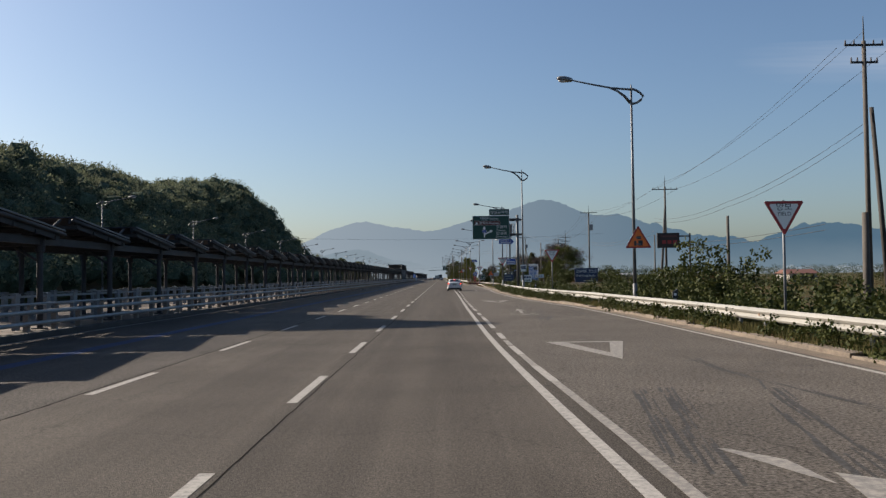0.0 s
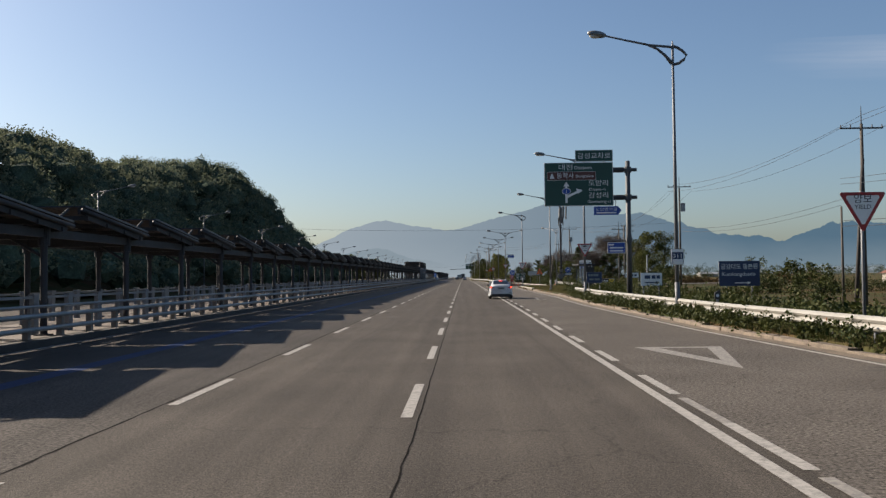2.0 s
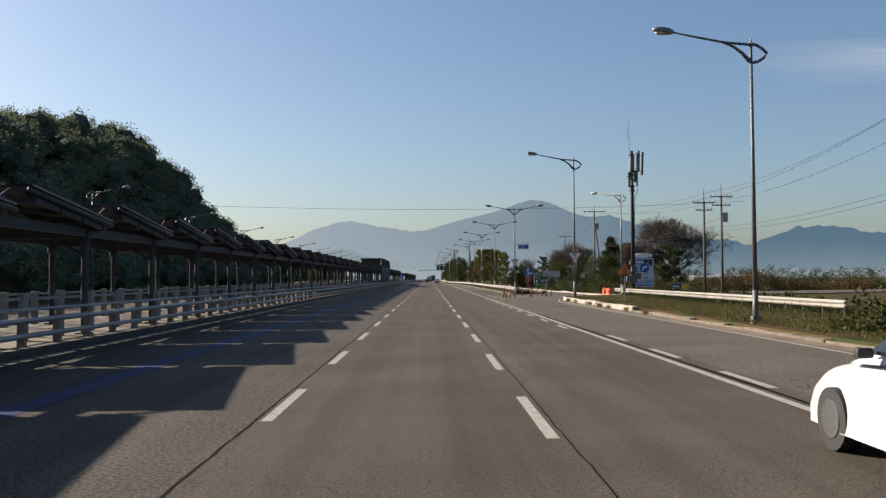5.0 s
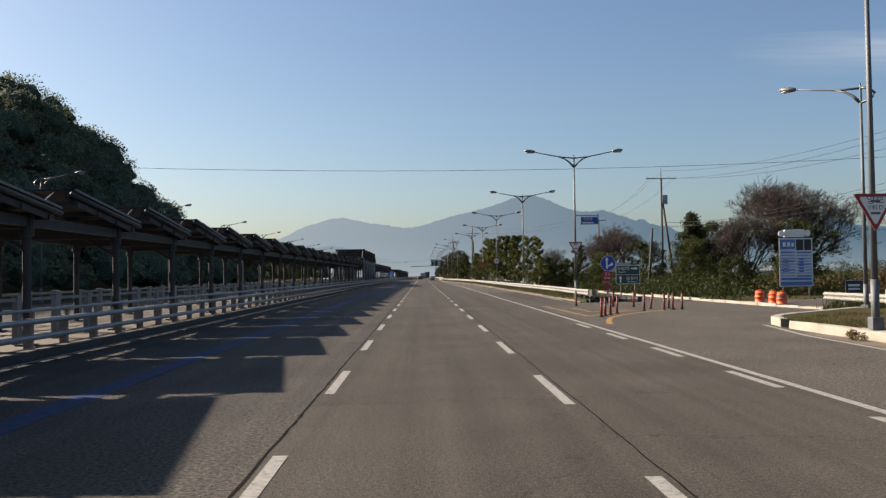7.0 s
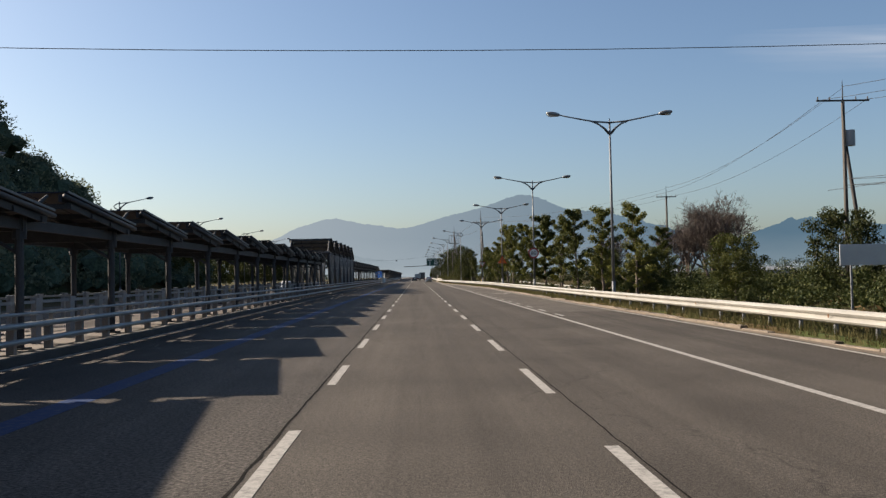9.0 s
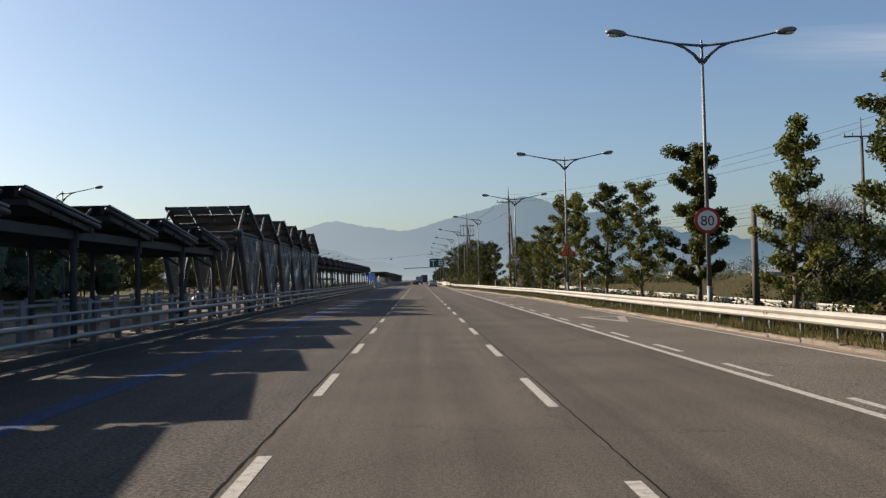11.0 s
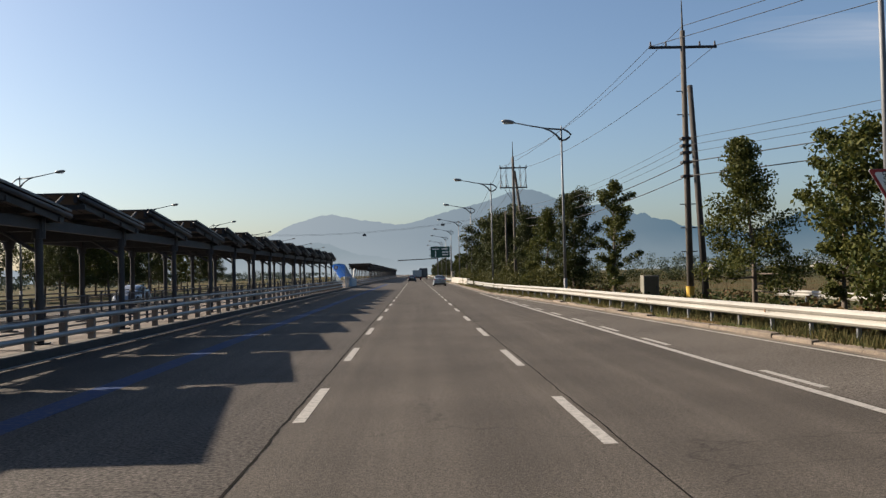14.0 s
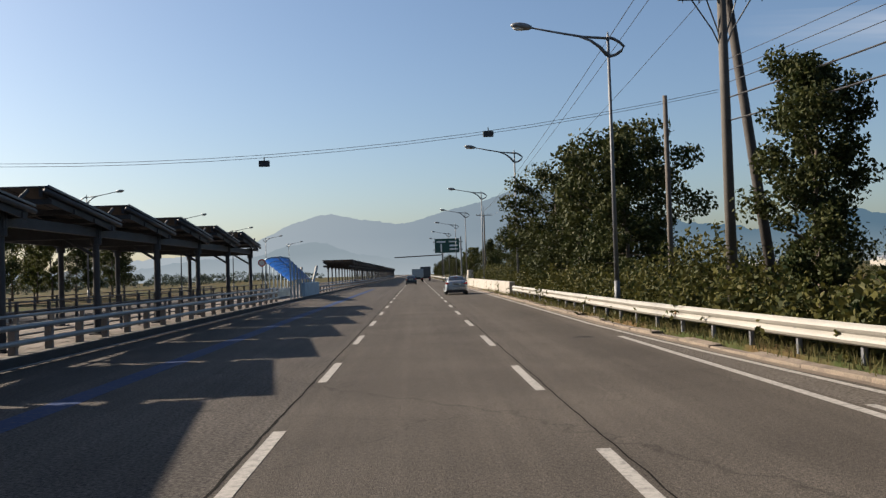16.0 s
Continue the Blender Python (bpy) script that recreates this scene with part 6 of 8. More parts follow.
# ---------------------------------------------------------------- power poles and cables
def power_pole(x, y, h, ground=-0.6, arms=((-0.4, 1.0),), lean=0.0, box=False, label="dark utility pole with a crossarm and insulators", top_rod=True, radius=0.15):
    ob = thing("utility_pole", label, "utility pole", "utility poles", at=(x, y, 0))
    part("shaft", tubes(([(0, 0, ground), (lean, 0, h - 1.3)], radius, radius * 0.7), sides=10), WOOD_POLE, ob, smooth=True)
    if top_rod:
        part("top_rod", tubes(([(lean, 0, h - 1.4), (lean, 0, h)], 0.05, 0.02)), STEEL_DARK, ob)
    for dz, half in arms:
        z = h - 1.5 + dz
        part("crossarm", boxes((lean - half, lean + half, -0.05, 0.05, z - 0.05, z + 0.05)), STEEL_DARK, ob)
        for sx in (-0.95, -0.5, 0.5, 0.95):
            part("insulator", tubes(([(lean + half * sx, 0, z + 0.05), (lean + half * sx, 0, z + 0.25)], 0.05, 0.03), sides=6), CERAMIC, ob)
    if box:
        part("transformer", tubes(([(lean + 0.42, 0, h - 4.2), (lean + 0.42, 0, h - 3.2)], 0.28), sides=12), mat("transformer_grey", (0.25, 0.26, 0.27), 0.5), ob)
    return ob


power_pole(30.4, 104.5, 13.4, arms=((-0.1, 1.5),))
power_pole(29.3, 105.5, 7.7, arms=(), top_rod=False, radius=0.1, label="short dark utility pole without a crossarm")
power_pole(26.5, 69.7, 7.6, arms=(), label="bare dark pole carrying telephone cables", top_rod=False)
power_pole(25.7, 45.0, 14.9, arms=((0.0, 1.0), (-0.9, 0.7)), label="tall dark utility pole with hanging jumper cables")
power_pole(18.5, 30.4, 5.1, arms=(), top_rod=False, label="bare dark pole beside a taller one")
power_pole(29.0, 150.8, 13.6, arms=((0.3, 1.4),), box=True, label="utility pole with a crossarm and a grey transformer")
power_pole(30.2, 200, 11.3, arms=((0.0, 1.2), (-0.8, 0.9)))
power_pole(31.6, 198.5, 11.8, arms=((0.0, 1.2), (-0.9, 1.0)), box=True)
power_pole(27.1, 247, 13.7, arms=((0.2, 1.7),), box=True, label="utility pole with a crossarm and a grey transformer")
power_pole(30.0, 297, 12.0, arms=((0.2, 1.2),))
road_pole = power_pole(11.35, 347.8, 13.1, arms=((-0.5, 1.45),), label="thick weathered utility pole with a crossarm and yellow base band")
part("base_band", tubes(([(-0.01, 0, 0.15), (-0.01, 0, 0.95)], 0.185, 0.18), sides=12), mat("band_yellow", (0.5, 0.3, 0.03), 0.6), road_pole, "yellow warning band")
for z in (5.6, 6.2, 6.6, 6.9, 7.2):
    part("cable_clamp", boxes((-0.22, 0.22, -0.2, 0.2, z - 0.05, z + 0.05), bevel=0.01), STEEL_DARK, road_pole)
for z in (2.4, 3.4, 4.4, 8.2, 9.2):
    part("step_bolt", boxes((-0.34, 0.34, -0.02, 0.02, z, z + 0.04)), STEEL_DARK, road_pole)
power_pole(8.15, 384.2, 12.6, arms=((-0.7, 1.15), (-2.35, 1.15)), label="utility pole with two crossarms and jumper cables")
power_pole(7.9, 388.8, 8.4, arms=(), top_rod=False, radius=0.1, label="short bare utility pole with a cable clamp")
power_pole(10.9, 500, 12.0, arms=((0.1, 1.2),))
power_pole(18.4, 130.0, 7.9, arms=(), top_rod=False, radius=0.09, label="slim bare pole behind roadside bushes")
thin = thing("marker_pole", "thin pale steel post behind the guardrail", "post", at=(15.0, 103.0, -0.3))
part("shaft", tubes(([(0, 0, 0), (0, 0, 3.35)], 0.04), sides=8), GALV, thin, smooth=True)
part("cap", tubes(([(0, 0, 3.35), (0.12, 0, 3.42)], 0.03, 0.02), sides=8), GALV, thin)
power_pole(21.0, 230, 7.2, arms=(), ground=-0.6, lean=0.5, top_rod=False, label="leaning bare pole among shrubs")
power_pole(13.0, 272.5, 5.6, arms=(), ground=0, top_rod=False, label="short bare pole among young trees")


def prop_pole(x0, x1, y, h, ground=-0.6):
    ob = thing("prop_pole", "leaning dark prop supporting a utility pole", "utility pole", "utility poles", at=(x0, y, 0))
    part("shaft", tubes(([(0, 0, ground), (x1 - x0, 0, h)], 0.15, 0.11), sides=10), POLE_DARK, ob, smooth=True)


prop_pole(26.8, 26.1, 45.2, 10.2)
prop_pole(29.6, 30.3, 104.2, 9.6)
prop_pole(11.95, 11.5, 347.5, 9.4)
prop_pole(9.6, 8.3, 384.6, 10.2)
prop_pole(28.6, 27.3, 247.2, 9.6)

# cell mast
ANTENNA = mat("antenna_grey", (0.11, 0.105, 0.1), 0.5, vary=0.2)
cm = thing("cell_mast", "dark antenna mast with grouped panel antennas and tangled cables", "antenna mast", at=(17.58, 179.2, 0.1))
part("pole", tubes(([(0, 0, 0), (0, 0, 9.4), (0, 0, 12.3)], 0.17, 0.1), sides=14), STEEL_DARK, cm, smooth=True)
part("whip", tubes(([(-0.2, 0, 11.6), (-0.2, 0, 15.4)], 0.022, 0.01), ([(-0.2, 0, 13.4), (-0.34, 0, 13.4), (-0.34, 0, 14.5)], 0.012)), STEEL_DARK, cm)
for a, top, long in ((2.8, 12.1, 1.75), (3.5, 11.9, 1.6), (1.2, 12.2, 1.6), (5.3, 12.3, 1.75), (0.1, 12.3, 1.95), (4.5, 12.35, 1.7)):
    q = part("antenna", boxes((-0.1, 0.1, -0.11, 0.11, top - long, top), bevel=0.03), ANTENNA, cm, "dark grey panel antenna")
    q.matrix_basis = pose(0.5 * math.cos(a), 0.5 * math.sin(a), 0, 0, 2.0 * math.cos(a), math.degrees(a))
    for z in (top - long + 0.3, top - 0.3):
        part("mount", tubes(([(0, 0, z), (-0.48, 0, z)], 0.025), sides=6), STEEL_DARK, q)
for x, z, w, h in ((-0.3, 9.3, 0.17, 1.25), (-0.02, 9.5, 0.15, 1.1), (0.24, 9.7, 0.2, 1.0), (0.38, 9.4, 0.13, 1.2), (-0.14, 8.9, 0.1, 0.5)):
    part("radio_unit", boxes((x - w / 2, x + w / 2, -0.3, -0.12, z, z + h), bevel=0.02), ANTENNA, cm)
for z in (9.0, 9.35, 10.3, 10.6):
    part("ring", tubes(([(0, 0, z - 0.05), (0, 0, z + 0.05)], 0.26), sides=14), STEEL_DARK, cm)
for k in range(9):  # slack jumper cables between panels and radios
    x, z, d = -0.4 + 0.1 * k, 10.45 + 0.1 * (k % 3), 0.25 + 0.12 * (k % 4)
    part("jumper", tubes(([(x, -0.25, z), (x - 0.1, -0.38, z - d), (x * 0.6, -0.25, z - d - 0.25), (x * 0.4, -0.2, z - d)], 0.02), sides=5), CABLE, cm)
part("hanging_cable", tubes(([(0.42, -0.1, 9.5), (0.46, -0.1, 8.9), (0.2, -0.15, 8.5), (0.1, -0.18, 6.0), (0.1, -0.2, 2.0)], 0.03), sides=6), CABLE, cm)
for x, z, w, h in ((-0.05, 1.15, 0.62, 0.75), (-0.5, 1.3, 0.3, 0.45), (0.42, 1.5, 0.34, 0.5), (0.0, 2.15, 0.5, 0.4), (-0.25, 2.75, 0.2, 0.3)):
    part("meter_box", boxes((x - w / 2, x + w / 2, -0.42, -0.14, z, z + h), bevel=0.02), ANTENNA, cm)
part("cabinet", boxes((-1.0, -0.72, -0.3, 0.0, 0.35, 0.95), bevel=0.02), mat("cabinet_grey", (0.4, 0.4, 0.38), 0.6), cm, "small pale steel cabinet")
part("cabinet_leg", boxes((-0.9, -0.82, -0.2, -0.1, -0.1, 0.35)), GALV, cm)


def cable(a, b, sag, r=0.014, n=14, name="cable", label="sagging dark overhead cable"):
    a, b = Vector(a), Vector(b)
    pts = [a.lerp(b, k / n) - Vector((0, 0, sag * 4 * (k / n) * (1 - k / n))) for k in range(n + 1)]
    return solid(name, tubes((pts, r), sides=4), CABLE, label, "cable", "overhead cables")


for dx, z in ((-1.4, 11.85), (0.0, 12.7), (1.4, 11.85)):
    cable((30.4 + dx, 104.5, z), (25.7 + dx, 45.0, z + 1.4), 1.0)
    cable((30.4 + dx, 104.5, z), (29.0 + dx, 150.8, z), 1.0)
    cable((29.0 + dx, 150.8, z), (30.2 + dx, 200, z - 1.9), 1.1)
    cable((31.6 + dx, 198.5, z - 1.5), (27.1 + dx, 247, z + 0.6), 1.0)
    cable((27.1 + dx, 247, z + 0.5), (30.0 + dx, 297, z - 0.9), 1.0)
    cable((30.0 + dx, 297, z - 1.0), (11.35 + dx, 347.8, z - 0.7), 1.0)
    cable((11.35 + dx, 347.8, z - 0.7), (8.15 + dx * 0.8, 384.2, z - 1.4), 0.7)
    cable((8.15 + dx * 0.8, 384.2, z - 1.4), (10.9 + dx * 0.8, 500, z - 1.4), 1.0)
for z in (7.4, 7.0):
    cable((26.5, 69.7, z), (29.3, 105.5, z + 1.0), 0.5)
    cable((26.5, 69.7, z), (25.7, 45.0, z + 2.0), 0.4)
    cable((29.3, 105.5, z - 2.0), (30.0, 60.0, z - 2.4), 0.4, 0.018)
    cable((29.3, 105.5, z - 0.5), (29.0, 150.8, z), 0.7)
    cable((29.0, 150.8, z), (30.2, 200, z - 0.3), 0.7)
    cable((30.2, 200, z - 0.3), (27.1, 247, z), 0.7)
    cable((27.1, 247, z), (40.0, 225, z), 0.5)
cable((46.0, 231, 12.6), (-42.0, 229, 12.7), 1.1, 0.018, label="thin cable crossing high over the road")
for z, r_ in ((7.2, 0.009), (6.9, 0.009), (6.6, 0.009), (6.2, 0.02), (5.6, 0.02)):
    cable((11.35, 347.8, z), (8.2, 384.2, z - 0.1), 0.55, r_)
    cable((30.0, 297, z + 0.2), (11.35, 347.8, z), 0.5, r_)
cable((31.6, 198.5, 8.0), (25.0, 245, 6.5), 0.6)
cable((9.6, 388.8, 7.25), (-30.2, 388.0, 7.6), 2.0, 0.007, 20, label="cable crossing over the road")
cable((9.6, 388.8, 7.17), (-30.2, 388.0, 7.5), 2.0, 0.007, 20, label="second cable crossing over the road")
for x, y, z in ((-4.6, 388.5, 5.36), (2.3, 388.7, 6.12)):
    ob = thing("cable_box", "small dark box hung on the crossing cable", "box", "cable boxes", at=(x, y, z))
    part("case", boxes((-0.16, 0.16, -0.08, 0.08, -0.18, 0.0), bevel=0.02), STEEL_DARK, ob)
    part("hook", tubes(([(0, 0, 0), (0, 0, 0.12)], 0.015)), STEEL_DARK, ob)
# strain insulators hanging between the two crossarms
for sx in (-1.05, -0.62, 0.62, 1.05):
    ob = thing("insulator_string", "brown ribbed insulator string on a utility pole", "insulator", "insulator strings", at=(8.15 + sx, 384.12, 8.6))
    part("rod", tubes(([(0, 0, 0), (0, 0, 1.9)], 0.014), sides=5), STEEL_DARK, ob)
    for j in range(5):
        part("disc", tubes(([(0, 0, 0.25 + 0.22 * j), (0, 0, 0.33 + 0.22 * j)], 0.075, 0.04), sides=8), mat("insulator_brown", (0.05, 0.03, 0.025), 0.3), ob)
# jumper loops at the double crossarm
for sx in (-0.9, -0.45, 0.45, 0.9):
    pts = [(8.15 + sx * 1.1, 384.2, 10.4), (8.15 + sx * 1.2, 384.2, 9.6), (8.15 + sx * 0.95, 384.2, 8.8), (8.15 + sx * 0.3, 384.2, 7.9), (8.15, 384.2, 7.3)]
    solid("jumper_cable", tubes((pts, 0.02), sides=5), CABLE, "looped dark jumper cable on a utility pole", "cable", "jumper cables")


# ---------------------------------------------------------------- bus shelter, bollards, barrels, cabinet
def bus_shelter():
    ob = thing("bus_shelter", "small dark bus shelter with glass walls and a flat roof", "bus shelter", at=(14.0, 124.5, 0.14))
    ob.matrix_basis = ob.matrix_basis @ Matrix.Diagonal((0.72, 1, 1.02, 1))
    part("roof", boxes((-1.0, 0.9, -0.3, 4.2, 2.45, 2.6), bevel=0.03), STEEL_DARK, ob)
    part("roof_edge", boxes((-1.25, -1.0, -0.35, 4.25, 2.5, 2.62)), STEEL_DARK, ob)
    for x, y in ((-0.8, 0), (0.75, 0), (-0.8, 3.9), (0.75, 3.9)):
        part("post", boxes((x - 0.05, x + 0.05, y - 0.05, y + 0.05, 0, 2.45)), STEEL_DARK, ob)
    part("end_panel", boxes((-0.25, 0.7, -0.03, 0.03, 0.15, 2.3)), SIGN_BLACK, ob, "dark solid end panel")
    part("glass_pane", boxes((-0.74, -0.27, -0.01, 0.01, 0.25, 2.2)), GLASS_CLEAR, ob)
    part("glass_pane", boxes((0.69, 0.71, 0.1, 1.95, 0.25, 2.2)), GLASS_CLEAR, ob)
    part("glass_pane", boxes((0.69, 0.71, 2.0, 3.85, 0.25, 2.2)), GLASS_CLEAR, ob)
    part("glass_pane", boxes((-0.74, 0.7, 3.89, 3.91, 0.25, 2.2)), GLASS_CLEAR, ob)
    part("bench", boxes((0.2, 0.6, 0.4, 3.5, 0.42, 0.48)), BARK, ob)
    part("bench_leg", boxes((0.35, 0.45, 0.6, 0.66, 0, 0.42)), STEEL_DARK, ob)
    part("bench_leg", boxes((0.35, 0.45, 3.2, 3.26, 0, 0.42)), STEEL_DARK, ob)


bus_shelter()


BAND_DULL = mat("band_dull", (0.2, 0.15, 0.13), 0.5, vary=0.3)
BOLLARD_RED = mat("bollard_red", (0.2, 0.035, 0.02), 0.6, vary=0.25)


def bollard(x, y, lean=0.0):
    ob = thing("bollard", "orange flexible lane post with pale reflective bands", "bollard", "orange lane posts", at=(x, y, 0.006))
    part("base", tubes(([(0, 0, 0), (0, 0, 0.05)], 0.11, 0.09), sides=12), RUBBER, ob)
    part("stem", tubes(([(0, 0, 0.05), (lean * 0.4, 0, 0.4), (lean, 0, 0.78)], 0.052), sides=10), BOLLARD_RED, ob, smooth=True)
    part("top", tubes(([(lean * 0.95, 0, 0.74), (lean, 0, 0.79)], 0.054), sides=10), RUBBER, ob)
    for z in (0.45, 0.6):
        part("band", tubes(([(lean * z / 0.75, 0, z - 0.04), (lean * (z + 0.04) / 0.75, 0, z + 0.04)], 0.055), sides=10), BAND_DULL, ob, "pale reflective band")


for x, y in ((8.0, 194.8), (6.85, 182.5), (7.17, 183.3), (7.6, 184.3), (8.1, 185.3), (10.5, 192.3), (9.6, 193.0), (9.85, 187.6), (10.7, 189.7), (11.0, 188.4), (11.6, 189.8), (11.4, 188.4), (11.9, 188.6)):
    bollard(x, y, 0.12 if x == 10.7 else random.uniform(-0.02, 0.03))


def barrel(x, y, band):
    ob = thing("traffic_barrel", "orange-red plastic traffic drum with a moulded handle", "traffic drum", "traffic drums", at=(x, y, -0.03))
    bm = bmesh.new()
    rings = [[bm.verts.new((r * math.cos(0.3927 * k), r * math.sin(0.3927 * k), z)) for k in range(16)] for r, z in ((0.3, 0), (0.3, 0.06), (0.27, 0.07), (0.262, 0.3), (0.28, 0.31), (0.28, 0.34), (0.253, 0.35), (0.25, 0.52), (0.262, 0.53), (0.262, 0.56), (0.235, 0.57), (0.2, 0.68))]
    for p, q in zip(rings, rings[1:]):
        for k in range(16):
            bm.faces.new((p[k], p[(k + 1) % 16], q[(k + 1) % 16], q[k]))
    bm.faces.new(rings[-1])
    part("body", bm, ORANGE_PLASTIC, ob, smooth=True)
    part("handle", boxes((-0.1, 0.1, -0.025, 0.025, 0.66, 0.75), bevel=0.015), ORANGE_PLASTIC, ob)
    if band:
        part("band", tubes(([(0, 0, 0.37), (0, 0, 0.48)], 0.258), sides=16), BAND_DULL, ob, "pale reflective band")


barrel(18.6, 196.4, False)
barrel(18.5, 194.2, False)
barrel(18.4, 192.9, True)

# island: soil bed, black edging, kerb
bm = bmesh.new()
isl = [(9.45, 199.7), (10.5, 200.4), (11.5, 203.2), (12.4, 214), (12.1, 236), (11.4, 262), (9.5, 262), (9.45, 236), (9.6, 214), (9.3, 203)]
a = [bm.verts.new((x, y, 0.0)) for x, y in isl]
b = [bm.verts.new((x, y, 0.17)) for x, y in isl]
bm.faces.new(b)
for k in range(len(isl)):
    bm.faces.new((a[k], a[(k + 1) % len(isl)], b[(k + 1) % len(isl)], b[k]))
bmesh.ops.triangulate(bm, faces=bm.faces)
bmesh.ops.recalc_face_normals(bm, faces=bm.faces)
solid("island_bed", bm, SOIL, "weedy soil bed of a traffic island", "traffic island", kind="structure")
ed = thing("island_edging", "black tyre-like rubber edging round the island nose", "kerb", at=(0, 0, 0))
for k in range(9):
    f0, f1 = k / 9, (k + 1) / 9
    p0 = Vector((10.1 + 2.6 * f0, 199.6 + 1.2 * math.sin(f0 * 3.1), 0))
    p1 = Vector((10.1 + 2.6 * f1, 199.6 + 1.2 * math.sin(f1 * 3.1), 0))
    part("rubber_block", tubes(([p0 + Vector((0, 0, 0.16)), p1 + Vector((-0.04, 0, 0.16))], 0.19), sides=8), RUBBER, ed)
FARKERB = profile([(184, 17.6), (190, 16.9), (196, 16.5), (207, 16.2), (214, 15.8), (236, 15.3), (262, 14.7)])
kerb_line("kerb_side_road", FARKERB, 186, 262, 0.3, 0.16, 2.0, KERB_PALE, "pale concrete kerb on the far side of a side road")
bm = bmesh.new()
CORNER = [(10.86, 173.0), (10.9, 174.8), (11.15, 176.2), (11.75, 177.3), (12.7, 178.4), (14.0, 179.5), (15.5, 181.0), (17.2, 182.5), (19.1, 183.9), (21.2, 185.3), (23.5, 186.7)]
edge = [(KERB_A(y) + 0.2, y) for y in (138, 142, 146, 150, 156, 162, 168)] + [(x + 0.12, y - 0.05) for x, y in CORNER]
rows = []
for x, y in edge:  # a bank falling away from the kerb, its south end running into the ground
    up = min(1.0, (y - 136) / 16)
    rows.append([bm.verts.new((x + (23.5 - x) * f, y, up * (0.25 - 0.45 * f ** 1.5 * (1 if y < 160 else max(0.0, (180 - y) / 20))) - 0.35 * (1 - up))) for f in (0, 0.12, 0.3, 0.55, 0.8, 1.0)])
for p, q in zip(rows, rows[1:]):
    for k in range(5):
        bm.faces.new((p[k], p[k + 1], q[k + 1], q[k]))
solid("corner_verge", bm, SOIL, "dry grass corner beside the side road", "verge", kind="structure")
bk = thing("kerb_corner", "pale concrete kerb curving into the side road", "kerb", kind="structure")
for (xa, ya), (xb, yb) in zip(CORNER[1:], CORNER[2:]):
    l = math.hypot(xb - xa, yb - ya)
    q = part("kerb_stone", boxes((0, 0.28, 0.008, l - 0.008, -0.05, 0.27), bevel=0.02), KERB_PALE, bk)
    q.matrix_basis = pose(xa, ya, 0, 0, 0, math.degrees(math.atan2(xa - xb, yb - ya)))

def delineator(x, y, z=0.1):
    """Short slanted marker post with a round reflector."""
    ob = thing("delineator_post", "short grey marker post with a black head and round reflector", "marker post", "marker posts", at=(x, y, z))
    part("post", boxes((-0.05, 0.05, -0.02, 0.02, 0, 0.75), bevel=0.008), POST_WHITE, ob)
    part("head", plated([(-0.1, 0.72), (0.1, 0.72), (0.1, 1.08), (-0.1, 0.96)], -0.03, 0.03), SIGN_BLACK, ob, "slanted black head")
    part("reflector", plated(disc(0.055, 16, 0, 0.86), -0.04, -0.03), REFLECT, ob, "round pale reflector")


for x, y in ((12.95, 34.5), (11.75, 75.1), (11.75, 110.9), (8.15, 372.6)):
    delineator(x, y)

# power cabinet and blue tub behind the rail
pc = thing("power_cabinet", "beige and olive steel power cabinet on a concrete plinth", "cabinet", at=(9.85, 348.7, 0.0))
part("plinth", boxes((-0.5, 0.5, -0.4, 0.4, -0.2, 0.25)), CONCRETE, pc)
part("body", boxes((-0.33, 0.33, -0.3, 0.3, 0.25, 1.45), bevel=0.02), mat("cabinet_beige", (0.13, 0.12, 0.09), 0.7), pc)
part("door", boxes((-0.29, 0.29, -0.315, -0.3, 0.32, 1.38)), mat("cabinet_olive", (0.075, 0.062, 0.035), 0.7), pc)
part("handle", boxes((0.2, 0.23, -0.34, -0.315, 0.85, 1.0)), STEEL_DARK, pc)
tb = thing("blue_tub", "faded blue plastic tub lying in the weeds", "tub", at=(10.75, 349.6, -0.05))
part("body", tubes(([(0, 0, 0), (0, 0, 0.5)], 0.3, 0.38), sides=14), mat("blue_plastic", (0.03, 0.08, 0.35), 0.5), tb)


# ---------------------------------------------------------------- trees and shrubs
tree_kind("street_a", "street", 3, 7.0, LEAF_AUTUMN, 120, 0.105)
tree_kind("street_b", "street", 8, 7.0, LEAF_TREE, 135, 0.105)
tree_kind("street_c", "street", 21, 7.0, LEAF_AUTUMN, 110, 0.105)
tree_kind("street_d", "street", 33, 7.0, LEAF_TREE, 240, 0.105)
tree_kind("pyramid_a", "pyramid", 4, 7.0, LEAF_TREE, 200, 0.1)
tree_kind("pyramid_b", "pyramid", 14, 7.0, LEAF_DARK, 190, 0.11)
tree_kind("column_tree", "column", 9, 7.0, LEAF_DARK, 230, 0.1)
tree_kind("round_a", "round", 5, 6.5, LEAF_TREE, 190, 0.135)
tree_kind("round_b", "round", 17, 6.5, LEAF_DARK, 180, 0.14)
tree_kind("hill_tree", "round", 17, 6.5, LEAF_HILL_HAZED, 330, 0.26)
